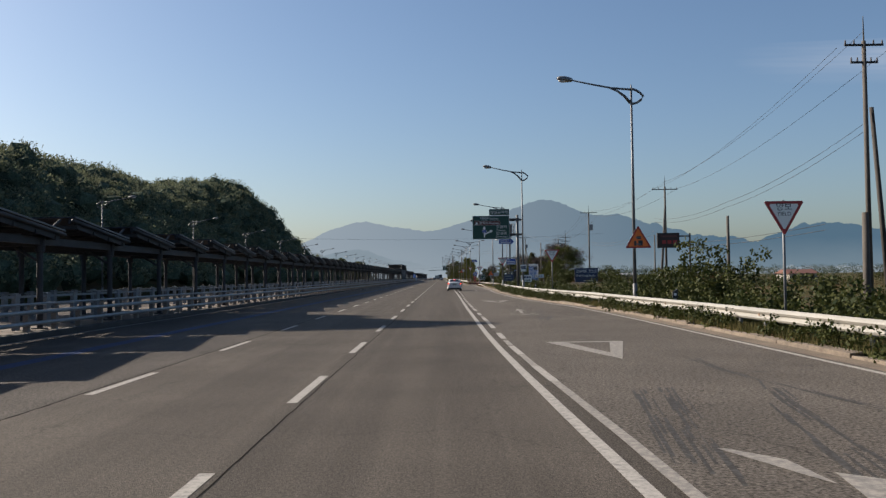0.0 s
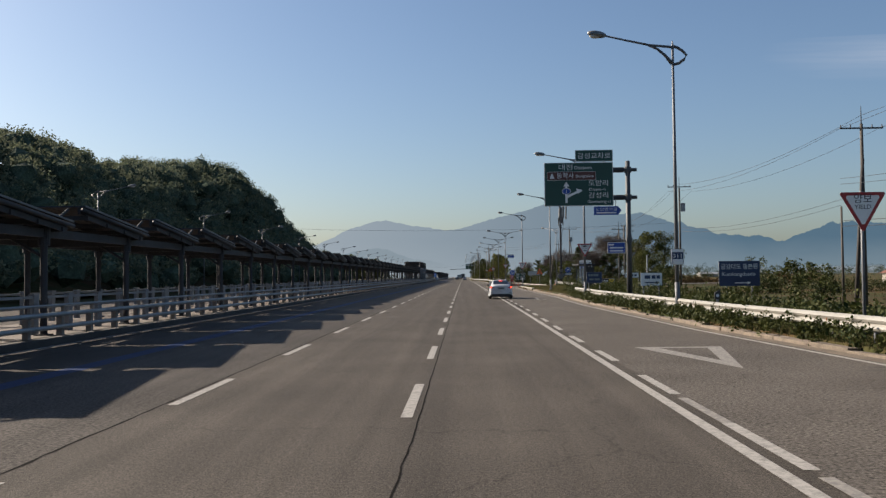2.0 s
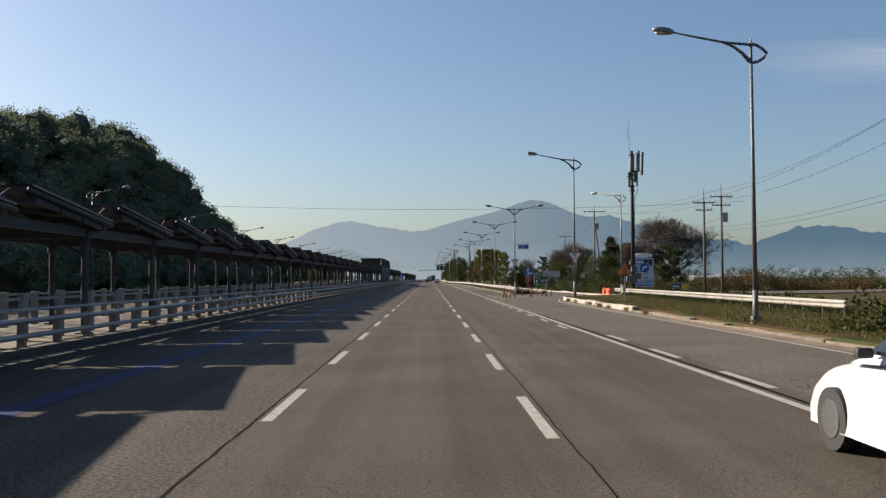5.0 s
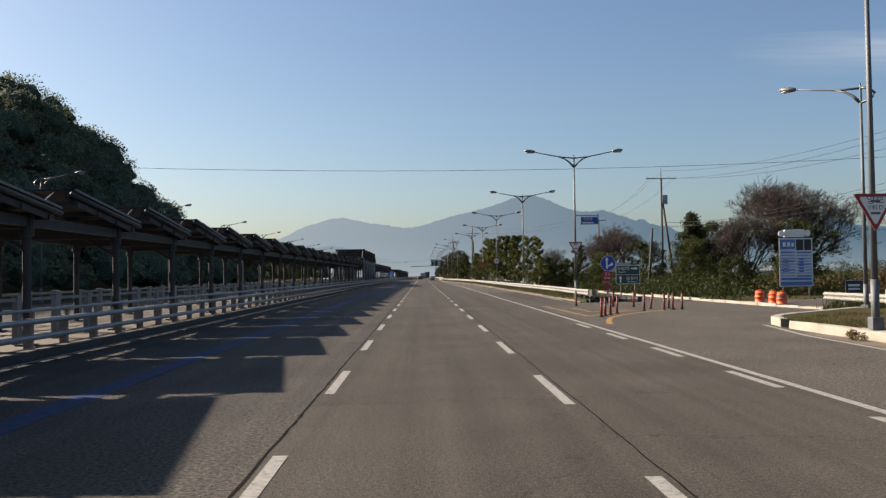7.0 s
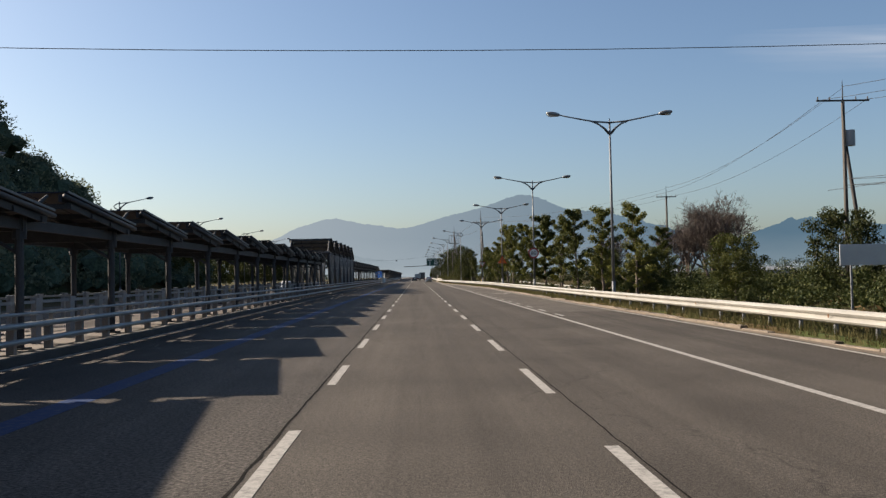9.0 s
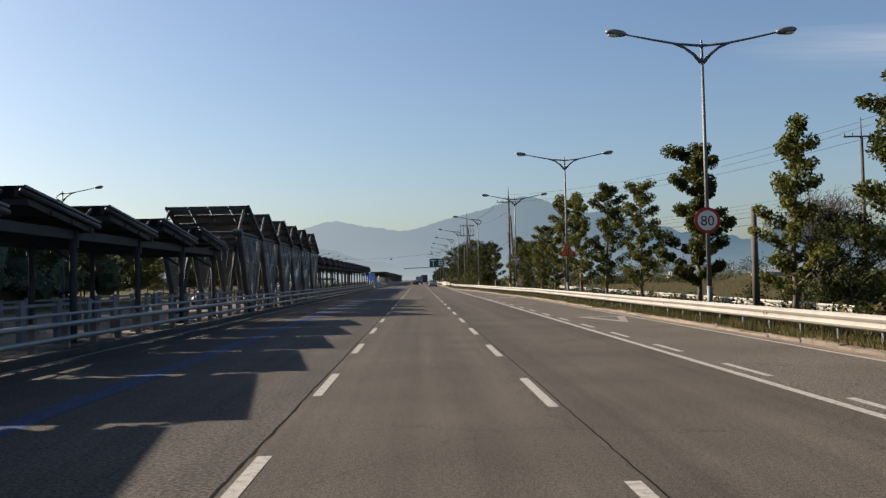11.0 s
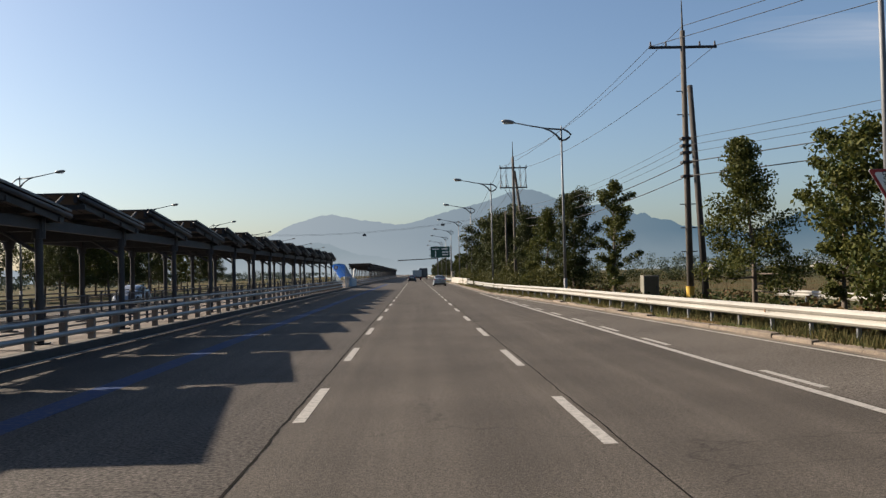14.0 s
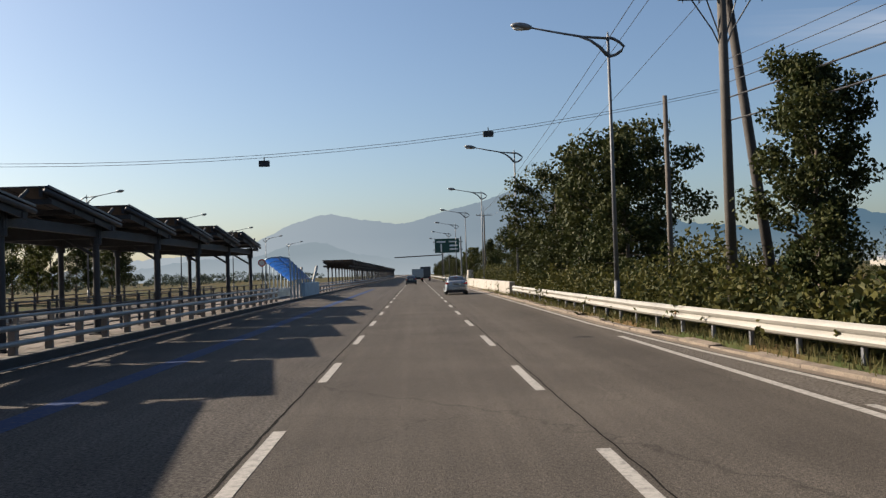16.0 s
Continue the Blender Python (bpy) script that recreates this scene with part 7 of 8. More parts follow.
STREET = [
    ("street_c", 12.4, 242, 6.2), ("street_a", 12.2, 250.5, 6.6), ("street_b", 12.2, 259.8, 7.2),
    ("street_c", 12.2, 267.2, 7.1), ("street_d", 12.3, 277.2, 8.0), ("street_a", 12.2, 286.8, 7.3),
    ("street_b", 12.2, 295.8, 8.2), ("street_c", 12.2, 304.5, 8.5), ("street_a", 12.2, 311.8, 9.0),
    ("street_b", 12.2, 317.4, 6.8), ("street_c", 12.2, 325.8, 7.1), ("round_a", 12.4, 333.0, 5.6),
    ("street_b", 12.3, 336.5, 6.2), ("pyramid_a", 12.2, 342.8, 7.0), ("street_b", 10.1, 356.4, 6.8),
]
for i, (key, x, y, h) in enumerate(STREET):
    ob = plant(key, x, y, -0.3, h, 47.0 * i + 11)
    if key == "pyramid_a":
        ob["label"] = "leafy roadside tree with a pointed green crown"
    elif key == "round_a":
        ob["label"] = "full-crowned roadside tree with green leaves"
    elif key in ("street_a", "street_c"):
        ob["label"] = "young roadside tree with sparse yellowing leaves"
for i, (key, x, y, h) in enumerate([("column_tree", 9.9, 366.8, 7.1), ("pyramid_a", 8.95, 372.3, 6.6), ("column_tree", 8.75, 380.6, 6.6)]):
    plant(key, x, y, -0.3, h, 61.0 * i, "green tree with a pointed crown behind the guardrail")
for i, (x, y, h) in enumerate([(9.6, 401, 8.4), (10.4, 404, 9.0), (8.9, 409.5, 8.8), (8.3, 414, 8.0), (9.6, 419, 7.0), (9.2, 426, 5.6), (9.4, 436, 5.0)]):
    plant("round_b" if i % 2 else "pyramid_b", x, y, -0.4, h, 73.0 * i, "tall dark evergreen in a roadside clump")
plant("round_a", 22.3, 136, -0.6, 6.6, 20, "dense bushy green tree behind the guardrail")
plant("round_a", 20.5, 129, -0.6, 4.4, 140, "low bushy green tree behind the guardrail")
for i, (key, x, y, h) in enumerate([("pyramid_b", 28.6, 239.5, 8.8), ("round_b", 30.8, 241.5, 7.4), ("round_a", 24.0, 226, 5.0), ("round_b", 23.5, 240, 5.4), ("round_a", 21.8, 252, 4.6), ("round_b", 33, 224, 6.5), ("round_a", 18.8, 262, 4.0), ("street_b", 21.5, 270, 6.4), ("round_a", 15.8, 266, 3.0), ("round_b", 16.8, 258, 3.4), ("round_a", 19.5, 246, 3.2), ("round_b", 24, 215, 3.4), ("round_a", 29, 216, 3.8), ("round_b", 17.5, 274, 4.5)]):
    plant(key, x, y, -0.5, h, 39.0 * i, "dark bushy tree in an overgrown plot")
g = random.Random(31)
for i in range(40):
    y = 318 + 4.2 * i + g.uniform(-3, 3)
    plant(g.choice(["round_a", "round_b", "street_b", "pyramid_b"]), -34 - g.uniform(0, 12), y, 0, g.uniform(5.5, 10.0), g.uniform(0, 360), "green tree along the far carriageway", "far roadside trees")
for i in range(40):
    y = 440 + 13 * i + g.uniform(-4, 4)
    plant(g.choice(["round_b", "pyramid_b", "street_b"]), 11.5 + g.uniform(0, 5) + (0 if i > 3 else 2), y, -0.4, g.uniform(5, 8.5), g.uniform(0, 360), "far roadside tree along the highway", "far roadside trees")

for i, (x, y, h, sp) in enumerate([(33.5, 231.0, 14.0, 0.85), (29.5, 227.5, 9.5, 0.8), (30.1, 281, 11.5, 0.7), (26.5, 268, 10.0, 0.7), (24.2, 273, 8.4, 0.68), (33.5, 244, 8.4, 0.65), (19.6, 281, 7.6, 0.68)]):
    v, f = bare_tree_mesh(40 + i, h, sp, 8 if i == 0 else 7 if i < 5 else 6)
    ob = thing("bare_tree", "leafless brown tree with fine spreading twigs", "tree", "bare trees", at=(x, y, -0.6))
    part("branchwork", raw("branchwork", v, f, TWIG), None, ob)


def shrub_band(name, places, material, per, size, seed, label):
    cents, rads = zip(*[((x, y, z), r) for x, y, z, r in places])
    return solid(name, leaf_cloud(name, cents, per, rads, size, material, seed, 0.9), None, label, "shrubs", kind="stuff")


g = random.Random(77)
pl_ = []
for _ in range(760):  # tall weeds behind the first guardrail
    y = g.uniform(14, 132)
    x = RAIL_A(min(y, 114)) + 0.7 + abs(g.gauss(0, 4.5))
    h = g.uniform(0.2, 1.5) * (0.8 + 0.5 * noise.noise((x * 0.2, y * 0.12, 1))) * (1.5 if y < 60 else 1.0)
    for k in range(3):
        pl_.append((x + g.gauss(0, 0.3), y + g.gauss(0, 0.4), 0.0 - 0.07 * (x - RAIL_A(min(y, 114))) + h * (k + 0.5) / 3, g.uniform(0.35, 0.6)))
for cx, cy, hh in ((14.8, 36.5, 3.2), (15.6, 34.5, 2.4), (14.2, 41, 2.2), (16.8, 44, 2.6), (16, 52, 2.0), (22.5, 96, 2.6), (21.5, 90, 2.2), (24, 110, 3.0), (20, 120, 2.8)):
    for k in range(26):
        f = g.random()
        pl_.append((cx + g.gauss(0, 0.9) * (1.1 - f * 0.6), cy + g.gauss(0, 0.9), hh * f - 0.2, g.uniform(0.25, 0.5)))
shrub_band("roadside_weeds", pl_, LEAF_WEED, 64, 0.125, 1, "tangled green weeds and vines behind the guardrail")
pl_ = []
for _ in range(760):  # vines creeping over the kerb
    y = g.uniform(2, 113)
    if noise.noise((y * 0.22, 3, 0)) > -0.22:
        pl_.append((KERB_A(y) + g.uniform(0.1, 0.75), y, g.uniform(0.12, 0.55), g.uniform(0.14, 0.34)))
shrub_band("kerb_weeds", pl_, LEAF_WEED, 46, 0.085, 2, "low green weeds creeping over the kerb")
pl_ = []
for _ in range(640):  # shrubs beyond the last stretch
    y = g.uniform(366, 470)
    x = RAIL_B(y) + 0.8 + abs(g.gauss(0, 2.2))
    h = g.uniform(0.5, 2.8) * (0.8 + 0.5 * noise.noise((x * 0.3, y * 0.15, 5)))
    for k in range(4):
        pl_.append((x + g.gauss(0, 0.35), y + g.gauss(0, 0.5), -0.05 * (x - RAIL_B(y)) + h * (k + 0.5) / 4, g.uniform(0.4, 0.7)))
shrub_band("roadside_thicket", pl_, LEAF_SHRUB, 70, 0.13, 3, "thicket of green and yellowing shrubs behind the guardrail")
pl_ = []
for _ in range(520):  # dry undergrowth behind the middle stretch
    y = g.uniform(200, 372)
    x = (RAIL_B(y) if y > 262 else 16.2) + 0.7 + abs(g.gauss(0, 5))
    h = g.uniform(0.1, 0.9) * (1.8 if y < 285 and x > 15 else 1)
    pl_.append((x, y, -0.03 * (x - RAIL_B(y)) + h * 0.6, g.uniform(0.3, 0.6)))
for _ in range(560):  # overgrown plot beside the side road
    y = g.uniform(211, 284)
    x = 18.5 + 15 * g.random()
    h = g.uniform(0.5, 2.6) * (0.75 + 0.6 * noise.noise((x * 0.2, y * 0.15, 9)))
    for k in range(3):
        pl_.append((x + g.gauss(0, 0.4), y + g.gauss(0, 0.5), -0.15 + h * (k + 0.4) / 3, g.uniform(0.4, 0.75)))
for _ in range(150):  # rank growth behind the first row of young trees
    y = g.uniform(252, 290)
    x = 19 + 8 * g.random()
    h = g.uniform(0.6, 3.0) * (0.75 + 0.6 * noise.noise((x * 0.2, y * 0.15, 9)))
    for k in range(3):
        pl_.append((x + g.gauss(0, 0.4), y + g.gauss(0, 0.5), -0.15 + h * (k + 0.4) / 3, g.uniform(0.4, 0.75)))
shrub_band("verge_undergrowth", pl_, LEAF_WEED, 56, 0.13, 4, "patchy green undergrowth on the verge")
pl_ = [(x, y, 0.1 + 0.45 * g.random() - 0.05 * (x - 8), g.uniform(0.3, 0.6)) for x, y in ((8 + abs(g.gauss(3, 6)), g.uniform(206, 380)) for _ in range(420)) if not (y < 262 and x < 17.5 and x > 11.5) and x > RAIL_B(y) + 0.5]
shrub_band("dry_grass_tufts", pl_, LEAF_DRY, 40, 0.2, 6, "dry tan grass tufts on the verge")


def blades(name, spots, height, material, seed, label):
    """Upright grass blades as thin tapered leaves."""
    r = np.random.default_rng(seed)
    p = np.array(spots, float)
    n = len(p)
    a = r.random(n) * 6.283
    w = 0.008 + 0.012 * r.random(n)
    h = height * (0.4 + 0.9 * r.random(n))
    side = np.stack([np.cos(a) * w, np.sin(a) * w, 0 * a], 1)
    bend = np.stack([r.normal(0, 0.25, n) * h, r.normal(0, 0.25, n) * h, h], 1)
    v = np.stack([p - side, p + side, p + bend], 1).reshape(-1, 3)
    me = bpy.data.meshes.new(name)
    me.from_pydata(v.tolist(), [], np.arange(3 * n).reshape(-1, 3).tolist())
    me.materials.append(material)
    return solid(name, me, None, label, "grass", kind="stuff")


r = np.random.default_rng(9)
spots = []
for y in r.uniform(-5, 113, 25000):
    o = abs(r.normal(0, 1.3)) + 0.4
    spots.append((KERB_A(y) + o, y, 0.13 - 0.02 * max(0, o - 1)))
for y in r.uniform(262, 440, 42000):
    o = abs(r.normal(0, 1.2)) + 0.33
    if y > 330 and o < 0.5 and r.random() < 0.8:
        continue
    spots.append((KERB_B(y) + o, y, 0.13 - 0.03 * max(0, o - 1)))
for y in r.uniform(201, 262, 12000):
    spots.append((KERB_B(y) + 0.35 + r.random() * (11.6 - KERB_B(y)), y, 0.15))
for y in r.uniform(204, 440, 26000):  # taller growth under the rails
    if y < 332 or r.random() < 0.25:
        spots.append((RAIL_B(y) + r.normal(0.02, 0.16), y, 0.1))
for y in r.uniform(-5, 112, 15000):
    spots.append((RAIL_A(y) + r.normal(0, 0.2), y, 0.1))
blades("verge_grass", spots, 0.26, GRASS, 3, "dry yellow-green grass along the kerb")
spots = []
for y in r.uniform(113, 178, 46000):
    o = 0.32 + 6.5 * r.random() ** 1.3
    if noise.noise((o * 0.5, y * 0.22, 3)) + 0.3 * r.random() > -0.12:
        spots.append((KERB_A(min(y, 174)) + o + max(0.0, y - 175) * 1.1, y, 0.24 - 0.01 * o))
blades("mown_grass", spots, 0.1, GRASS, 5, "short dry mown grass on the corner")
spots = [(17.3 + 0.01 * (y - 168) + r.normal(0.35, 0.4), y, 0.1) for y in r.uniform(116, 186, 14000)]
blades("rail_grass", spots, 0.5, LEAF_WEED, 6, "taller green weeds under a guardrail")
spots = [(x, y, -0.78) for x, y in zip(r.uniform(26, 120, 30000), r.uniform(60, 480, 30000))]
blades("field_stubble", spots, 0.7, LEAF_DRY, 4, "tan stalks of an autumn field")
pl_ = [(10.5 + g.gauss(0, 0.05), y + g.gauss(0, 0.25), 0.06 + 0.1 * g.random(), 0.14) for y in (169.4, 169.0, 166.3, 161.4, 160.9, 158.0, 157.2, 154.8, 150.3, 146.0) for _ in range(4)]
shrub_band("gutter_weeds", pl_, LEAF_DRY, 40, 0.05, 15, "dry weeds rooted in the gutter of a kerb")
pl_ = []
for _ in range(150):  # rough growth behind the corner
    f = g.random()
    x, y = 26 + 52 * f, 212 + 22 * f
    h = 2.2 + 2.2 * noise.noise((x * 0.13, y * 0.1, 8))
    for k in range(3):
        pl_.append((x + g.gauss(0, 1.0), y + g.gauss(0, 1.3), -0.7 + h * (0.2 + 0.35 * k), g.uniform(0.6, 1.1)))
shrub_band("rough_hedge", pl_, LEAF_DRY, 110, 0.15, 13, "brownish overgrown hedge beyond the side road")
pl_ = [(19.0 + abs(g.gauss(0, 1.4)), g.uniform(150, 186), g.uniform(0.1, 0.75), g.uniform(0.25, 0.5)) for _ in range(130)]
shrub_band("rail_weeds", pl_, LEAF_WEED, 60, 0.1, 14, "green weeds behind a guardrail")
pl_ = []
for _ in range(420):  # hedgerows between the fields
    f = g.random()
    x, y = g.choice([(34 + 70 * f, 150 + 30 * f), (40 + 90 * f, 330 + 40 * f), (60 + 30 * f, 210 + 130 * f), (26 + 60 * f, 470 + 20 * f)])
    h = 1.0 + 2.6 * abs(noise.noise((x * 0.09, y * 0.09, 4)))
    for k in range(2):
        pl_.append((x + g.gauss(0, 1.2), y + g.gauss(0, 1.2), -0.8 + h * (0.3 + 0.6 * k), g.uniform(0.7, 1.5)))
shrub_band("hedgerow", pl_, LEAF_DARK, 110, 0.2, 12, "dark green hedgerows between autumn fields")
pl_ = []
for _ in range(900):  # far tree line across the fields
    a = g.uniform(0.08, 0.75)
    d = g.uniform(520, 1000)
    pl_.append((d * math.tan(a) + 14, d + g.uniform(-40, 40), g.uniform(0, 6.5), g.uniform(1.8, 4.0)))
for _ in range(420):
    d = g.uniform(480, 1100)
    pl_.append((-75 - abs(g.gauss(0, 60)), d, g.uniform(0, 4), g.uniform(1.2, 2.6)))
far_tree = plant("hill_tree", -44, 55.5, hill_z(-44, 55.5) - 0.3, 26, 0, "very tall dark tree on the hillside", "hillside trees")
far_tree.matrix_basis = pose(-47.3, 57.2, hill_z(-47.3, 57.2) - 0.3) @ Matrix.Diagonal((2.1, 2.55, 3.65, 1))
shrub_band("far_woods", pl_, LEAF_FAR_HAZED, 60, 0.6, 8, "far line of trees across the fields, haze painted into the leaves")

# field greenhouse and farm sheds far off
for i, (x, y, w, l, h, rot) in enumerate([(190, 690, 9, 34, 3.0, 10), (230, 760, 12, 30, 3.6, -5), (150, 720, 10, 24, 3.2, 0)]):
    ob = thing("farm_shed", "low pale farm shed across the fields", "shed", "farm sheds", at=(x, y, -0.8), rz=rot)
    part("wall", boxes((-l / 2, l / 2, -w / 2, w / 2, 0, h * 0.7)), CONCRETE, ob)
    bm = bmesh.new()
    plate(bm, [(-w / 2 - 0.3, h * 0.68), (w / 2 + 0.3, h * 0.68), (0, h * 1.15)], -l / 2, l / 2)
    bmesh.ops.rotate(bm, matrix=Matrix.Rotation(radians(90), 3, "Z"), verts=bm.verts)
    part("roof", bm, mat("shed_roof", (0.2, 0.21, 0.22), 0.7), ob)

hs = thing("farmhouse", "small pale house with a dull red tiled roof beyond weeds", "house", at=(97, 232, -0.8), rz=12)
part("wall", boxes((-4, 4, -3, 3, 0, 2.3)), CONCRETE, hs)
bm = bmesh.new()
plate(bm, [(-3.5, 2.2), (3.5, 2.2), (0, 3.3)], -4.5, 4.5)
bmesh.ops.rotate(bm, matrix=Matrix.Rotation(radians(90), 3, "Z"), verts=bm.verts)
part("roof", bm, mat("roof_red", (0.13, 0.055, 0.04), 0.8), hs, "red tiled roof")
part("door", boxes((-0.5, 0.5, -3.04, -3.0, 0, 2.0)), STEEL_DARK, hs)
for x in (-2.4, 2.4):
    part("window", boxes((x - 0.6, x + 0.6, -3.04, -3.0, 0.9, 1.9)), CAR_GLASS, hs)

# second, lower rail along a farm lane beyond the verge
ob = thing("lane_guardrail", "low pale guardrail along a farm lane below the road", "guardrail")
part("beam", raw("beam", [(15.6 + 0.04 * (y - 270) + dx, y, z) for y in range(270, 366, 8) for dx, z in ((0, 0.12), (-0.05, 0.22), (0, 0.3), (-0.05, 0.38), (0, 0.46))], [(5 * j + k, 5 * j + k + 1, 5 * j + k + 6, 5 * j + k + 5) for j in range(11) for k in range(4)], RAIL_WHITE), None, ob, "corrugated pale beam")
for y in range(270, 358, 4):
    part("post", tubes(([(15.68 + 0.04 * (y - 270), y, -0.8), (15.68 + 0.04 * (y - 270), y, 0.42)], 0.05)), GALV, ob)


# ---------------------------------------------------------------- vehicles
def section(y, wb, wt, z0, z1, n=2.8, steps=16):
    """Half-superellipse cross-section from one sill over the top to the other."""
    pts = []
    for k in range(steps + 1):
        a = math.pi * k / steps
        c, s = math.cos(a), math.sin(a)
        zz = abs(s) ** (2 / n)
        w = wb + (wt - wb) * zz
        pts.append(Vector((-w * math.copysign(abs(c) ** (2 / n), c), y, z0 + (z1 - z0) * zz)))
    return pts


def loft(stations, fine=4, square=2.8):
    """Smooth skin through stations of (y, half width below, half width above, bottom, top)."""
    st = np.array(stations, float)
    ys = []
    for a, b in zip(st[:-1, 0], st[1:, 0]):
        ys += list(np.linspace(a, b, fine, endpoint=False))
    ys.append(st[-1, 0])
    bm = bmesh.new()
    rows = [[bm.verts.new(p) for p in section(y, *[float(np.interp(y, st[:, 0], st[:, c])) for c in range(1, 5)], square)] for y in ys]
    for a, b in zip(rows, rows[1:]):
        for k in range(len(a) - 1):
            bm.faces.new((a[k], a[k + 1], b[k + 1], b[k]))
    bm.faces.new(rows[0])
    bm.faces.new(rows[-1][::-1])
    bmesh.ops.recalc_face_normals(bm, faces=bm.faces)
    return bm


def wheel(parent, x, y, r, w=0.2):
    s = 1 if x > 0 else -1
    q = part("wheel", tubes(([(x - s * w, y, r), (x, y, r)], r), sides=20), RUBBER, parent, "black tyre")
    part("rim", tubes(([(x - s * 0.02, y, r), (x + s * 0.012, y, r)], r * 0.66, r * 0.6), sides=16), RIM, q, "grey alloy rim")


def sedan(x, y, paint, label, lit=False, rz=0.0, name="car"):
    """Saloon car whose tail lies at its origin, nose towards +y."""
    ob = thing(name, label, "car", at=(x, y, 0.0), rz=rz)
    body = loft([(0, 0.7, 0.66, 0.4, 0.97), (0.03, 0.8, 0.74, 0.32, 1.03), (0.1, 0.86, 0.79, 0.27, 1.08), (0.25, 0.9, 0.81, 0.24, 1.115), (0.6, 0.915, 0.82, 0.22, 1.1), (1.2, 0.915, 0.83, 0.2, 1.03), (2.2, 0.91, 0.84, 0.2, 0.98), (3.4, 0.9, 0.82, 0.2, 0.95), (4.1, 0.87, 0.76, 0.22, 0.83), (4.45, 0.72, 0.64, 0.34, 0.68)], 4, 4.6)
    part("body", body, paint, ob, smooth=True)
    cabin = loft([(0.36, 0.72, 0.68, 1.0, 1.1), (0.75, 0.77, 0.66, 0.97, 1.27), (1.15, 0.79, 0.62, 0.95, 1.415), (1.5, 0.79, 0.61, 0.95, 1.465), (2.1, 0.78, 0.6, 0.95, 1.46), (2.5, 0.78, 0.59, 0.95, 1.41), (3.4, 0.76, 0.68, 0.9, 0.95)], 4, 4.6)
    part("cabin", cabin, paint, ob, smooth=True)
    rear = bmesh.new()
    rows = []
    for f in (0, 0.2, 0.4, 0.6, 0.8, 1.0):
        yy = 0.46 + 0.68 * f
        zz = float(np.interp(yy, [0.36, 0.75, 1.15, 1.5], [1.1, 1.27, 1.415, 1.465]))
        ww = 0.63 - 0.1 * f
        rows.append([rear.verts.new((ww * u, yy - 0.03, zz + 0.022 - 0.012 * u ** 4)) for u in (-1, -0.8, -0.4, 0, 0.4, 0.8, 1)])
    for p, q in zip(rows, rows[1:]):
        for k in range(6):
            rear.faces.new((p[k], p[k + 1], q[k + 1], q[k]))
    part("rear_window", rear, CAR_GLASS, ob, "dark rear window", smooth=True)
    for s in (-1, 1):
        bm = bmesh.new()
        vs = [bm.verts.new((s * xx, yy, zz)) for xx, yy, zz in ((0.815, 0.95, 1.06), (0.815, 2.95, 1.03), (0.71, 2.4, 1.37), (0.72, 1.35, 1.37))]
        bm.faces.new(vs)
        part("side_window", bm, CAR_GLASS, ob, "dark side windows")
        for yy in (1.72, 2.42):
            part("window_pillar", boxes((min(s * 0.75, s * 0.83), max(s * 0.75, s * 0.83), yy, yy + 0.07, 1.03, 1.36)), paint, ob)
        lamp_shape = [(s * 0.5, 0.87), (s * 0.66, 0.83), (s * 0.82, 0.83), (s * 0.845, 0.98), (s * 0.7, 0.97)]
        housing = part("tail_lamp", plated(lamp_shape if s > 0 else lamp_shape[::-1], -0.004, 0.3), TAIL, ob, "dark red wraparound tail lamp")
        if lit:
            glow = [(s * 0.68, 0.85), (s * 0.815, 0.85), (s * 0.835, 0.965), (s * 0.72, 0.955)]
            part("brake_light", plated(glow if s > 0 else glow[::-1], -0.012, 0.02), BRAKE, housing, "lit red brake light")
        part("mirror", boxes((min(s * 0.84, s * 1.0), max(s * 0.84, s * 1.0), 2.75, 2.86, 1.0, 1.1), bevel=0.03), TRIM, ob, "black wing mirror")
        part("reflector", plated([(s * 0.6, 0.455), (s * 0.8, 0.475), (s * 0.76, 0.5), (s * 0.62, 0.485)][::s], -0.002, 0.06), TRIM, ob)
        part("door_seam", boxes((min(s * 0.9, s * 0.918), max(s * 0.9, s * 0.918), 1.78, 1.795, 0.36, 1.0)), TRIM, ob)
        for yy in (0.85, 3.55):
            wheel(ob, s * 0.9, yy, 0.32)
    part("lower_bumper", boxes((-0.66, 0.66, 0.02, 0.4, 0.18, 0.4), bevel=0.05), TRIM, ob, "black lower bumper")
    part("underbody", boxes((-0.72, 0.72, 0.15, 4.2, 0.16, 0.34)), TRIM, ob)
    # raised block without depth, recess shade put into its grey
    part("plate_recess", boxes((-0.33, 0.33, -0.006, 0.05, 0.735, 0.935), bevel=0.01), mat("shaded_trim", (0.3, 0.3, 0.3), 0.4), ob)
    part("number_plate", boxes((-0.265, 0.265, -0.014, 0.02, 0.76, 0.89)), mat("plate_green", (0.3, 0.36, 0.33), 0.5), ob, "pale green number plate")
    part("plate_bar", boxes((-0.2, 0.2, -0.018, -0.014, 0.79, 0.86)), TRIM, ob)
    part("plate_garnish", boxes((-0.36, 0.36, -0.012, 0.05, 0.935, 0.965), bevel=0.01), RIM, ob, "chrome strip over the plate")
    part("high_brake_lamp", plated(rect(-0.13, 0.13, 1.375, 1.405, 0.01), 0.92, 1.12), BRAKE if lit else TAIL, ob)
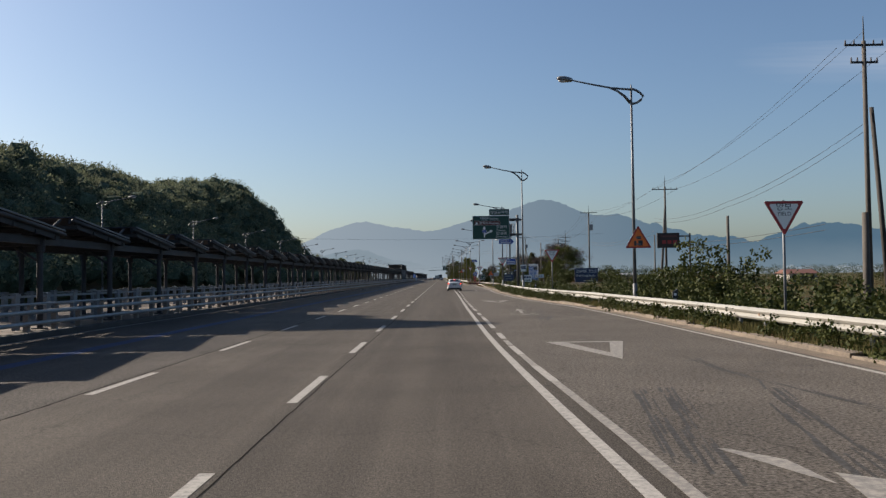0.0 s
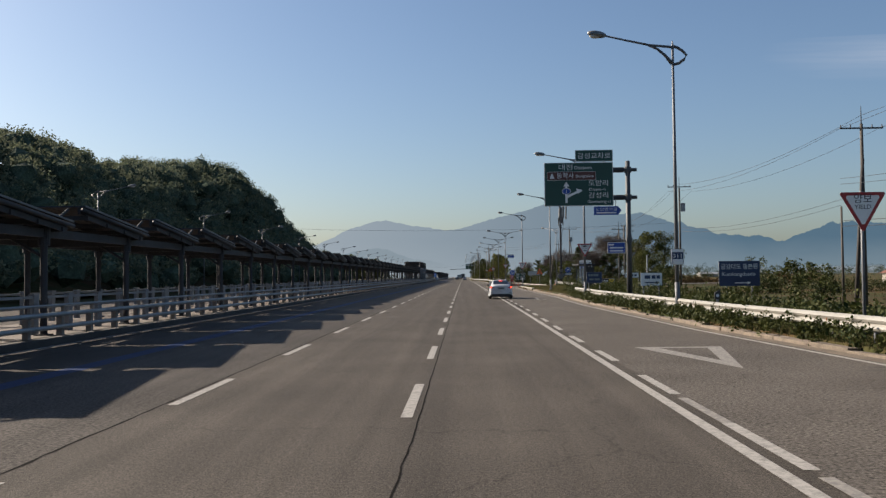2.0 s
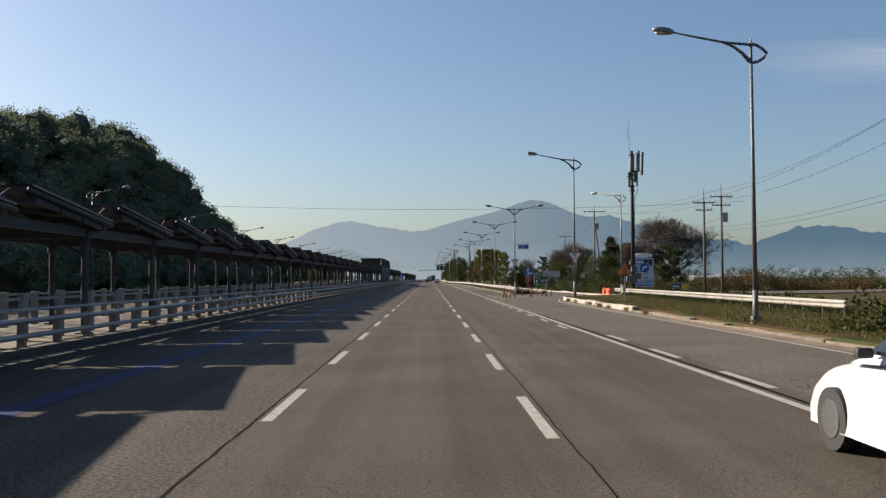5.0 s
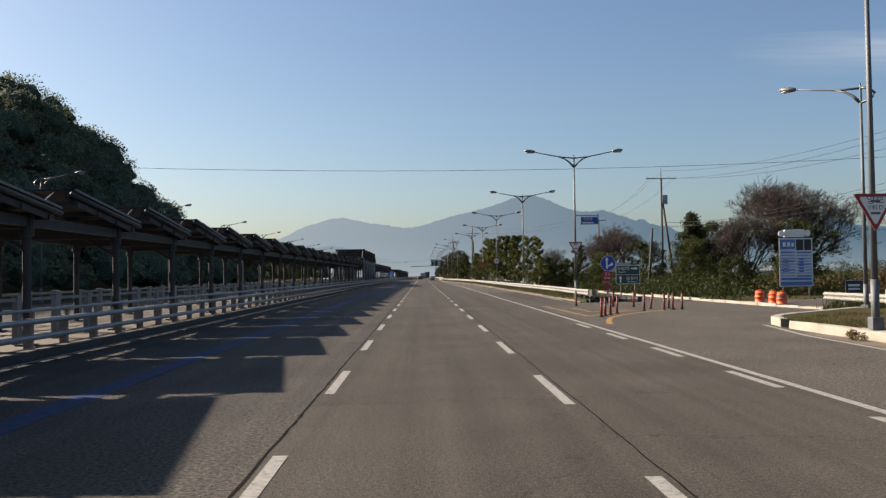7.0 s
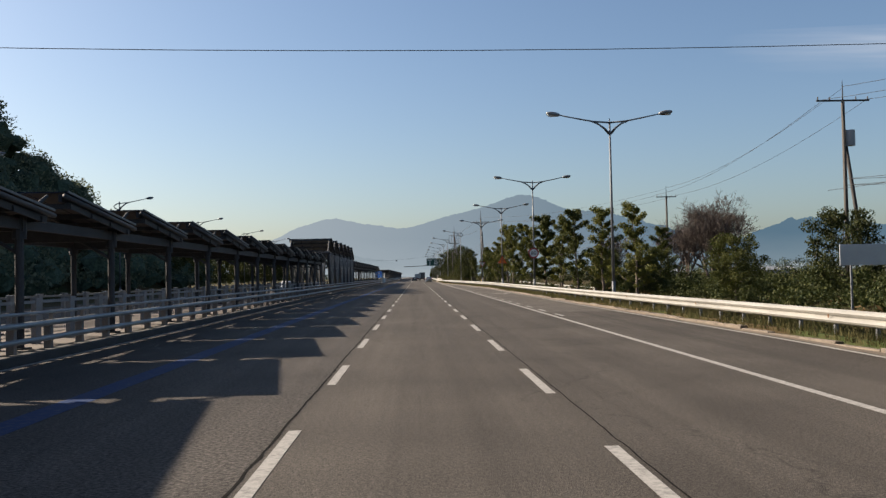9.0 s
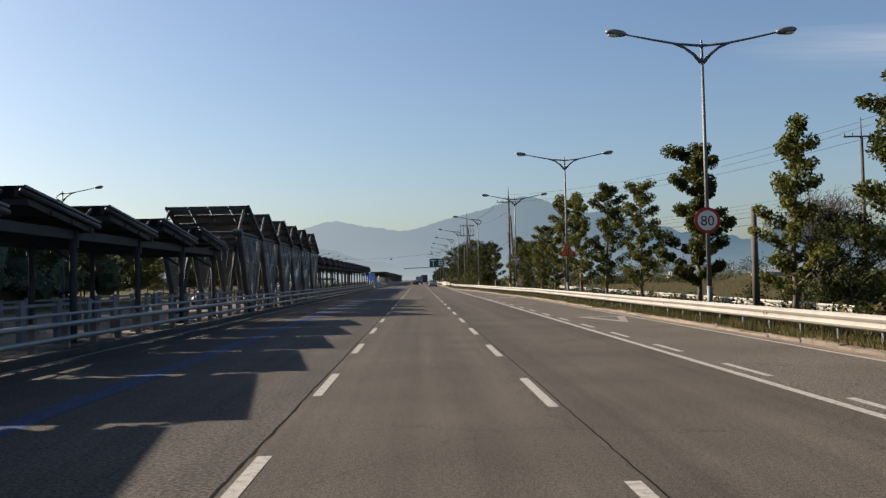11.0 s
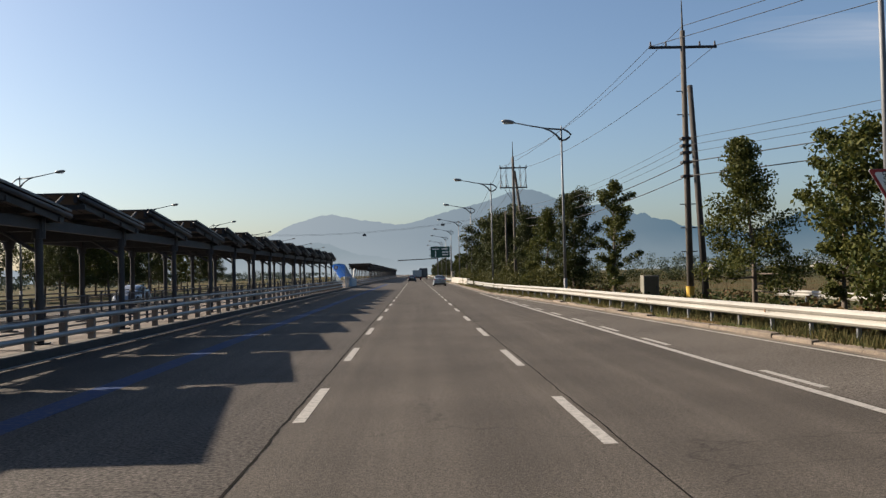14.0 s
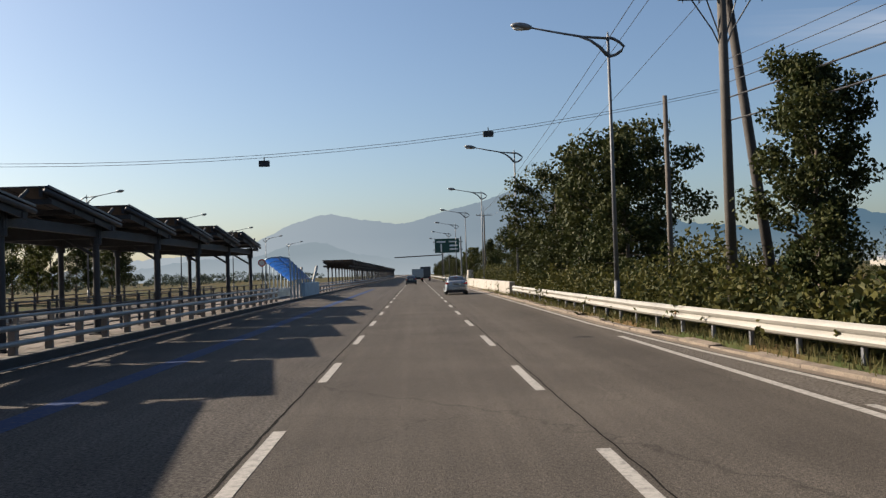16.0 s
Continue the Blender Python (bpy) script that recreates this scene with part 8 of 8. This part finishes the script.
    part("boot_seam", boxes((-0.62, 0.62, -0.004, 0.02, 0.7, 0.708)), TRIM, ob)
    part("bumper_crease", boxes((-0.7, 0.7, -0.002, 0.02, 0.62, 0.626)), TRIM, ob)
    part("roof_fin", loft([(1.55, 0.03, 0.02, 1.44, 1.5), (1.6, 0.03, 0.015, 1.44, 1.53), (1.75, 0.02, 0.01, 1.44, 1.47)]), paint, ob)
    return ob


sedan(5.33, 110.3, CAR_WHITE, "white saloon car with its brake lamps lit in the outer lane", True)
sedan(3.1, 431.0, CAR_GREY, "silver-grey saloon car in the outer lane")
sedan(-0.9, 504.0, CAR_DARK, "dark saloon car in the middle lane")
sedan(0.6, 640.0, CAR_DARK, "small far dark saloon car in the middle lane")
sedan(-18.5, 318.0, CAR_WHITE, "white saloon car on the far carriageway", rz=180)


def truck(x, y, paint, cargo, label, rz=0.0, h=3.3):
    ob = thing("truck", label, "truck", at=(x, y, 0), rz=rz)
    part("load_box", boxes((-1.2, 1.2, 0, 5.6, 1.0, h), bevel=0.04), cargo, ob)
    part("cab", loft([(5.7, 1.1, 1.05, 0.6, 2.5), (6.2, 1.15, 1.05, 0.5, 2.7), (7.2, 1.15, 1.0, 0.5, 2.4), (7.5, 1.05, 0.9, 0.6, 1.6)]), paint, ob, smooth=True)
    part("chassis", boxes((-0.5, 0.5, 0.1, 6.8, 0.6, 1.0)), TRIM, ob)
    part("tail_bar", boxes((-1.15, 1.15, -0.05, 0.05, 0.55, 0.75)), TRIM, ob)
    for s in (-1, 1):
        part("tail_lamp", boxes((min(s * 0.8, s * 1.1), max(s * 0.8, s * 1.1), -0.08, -0.05, 0.58, 0.72)), TAIL, ob)
        for yy in (1.2, 6.4):
            wheel(ob, s * 1.12, yy, 0.45, 0.3)
    return ob


truck(2.2, 568, CAR_DARK, CARGO, "dark tarpaulin-covered lorry in the outer lane")
truck(0.3, 545, CAR_PALE, CAR_PALE, "small pale grey box lorry in the middle lane", h=2.7)
sedan(-21.5, 380.0, CAR_GREY, "silver-grey car on the far carriageway", rz=180)
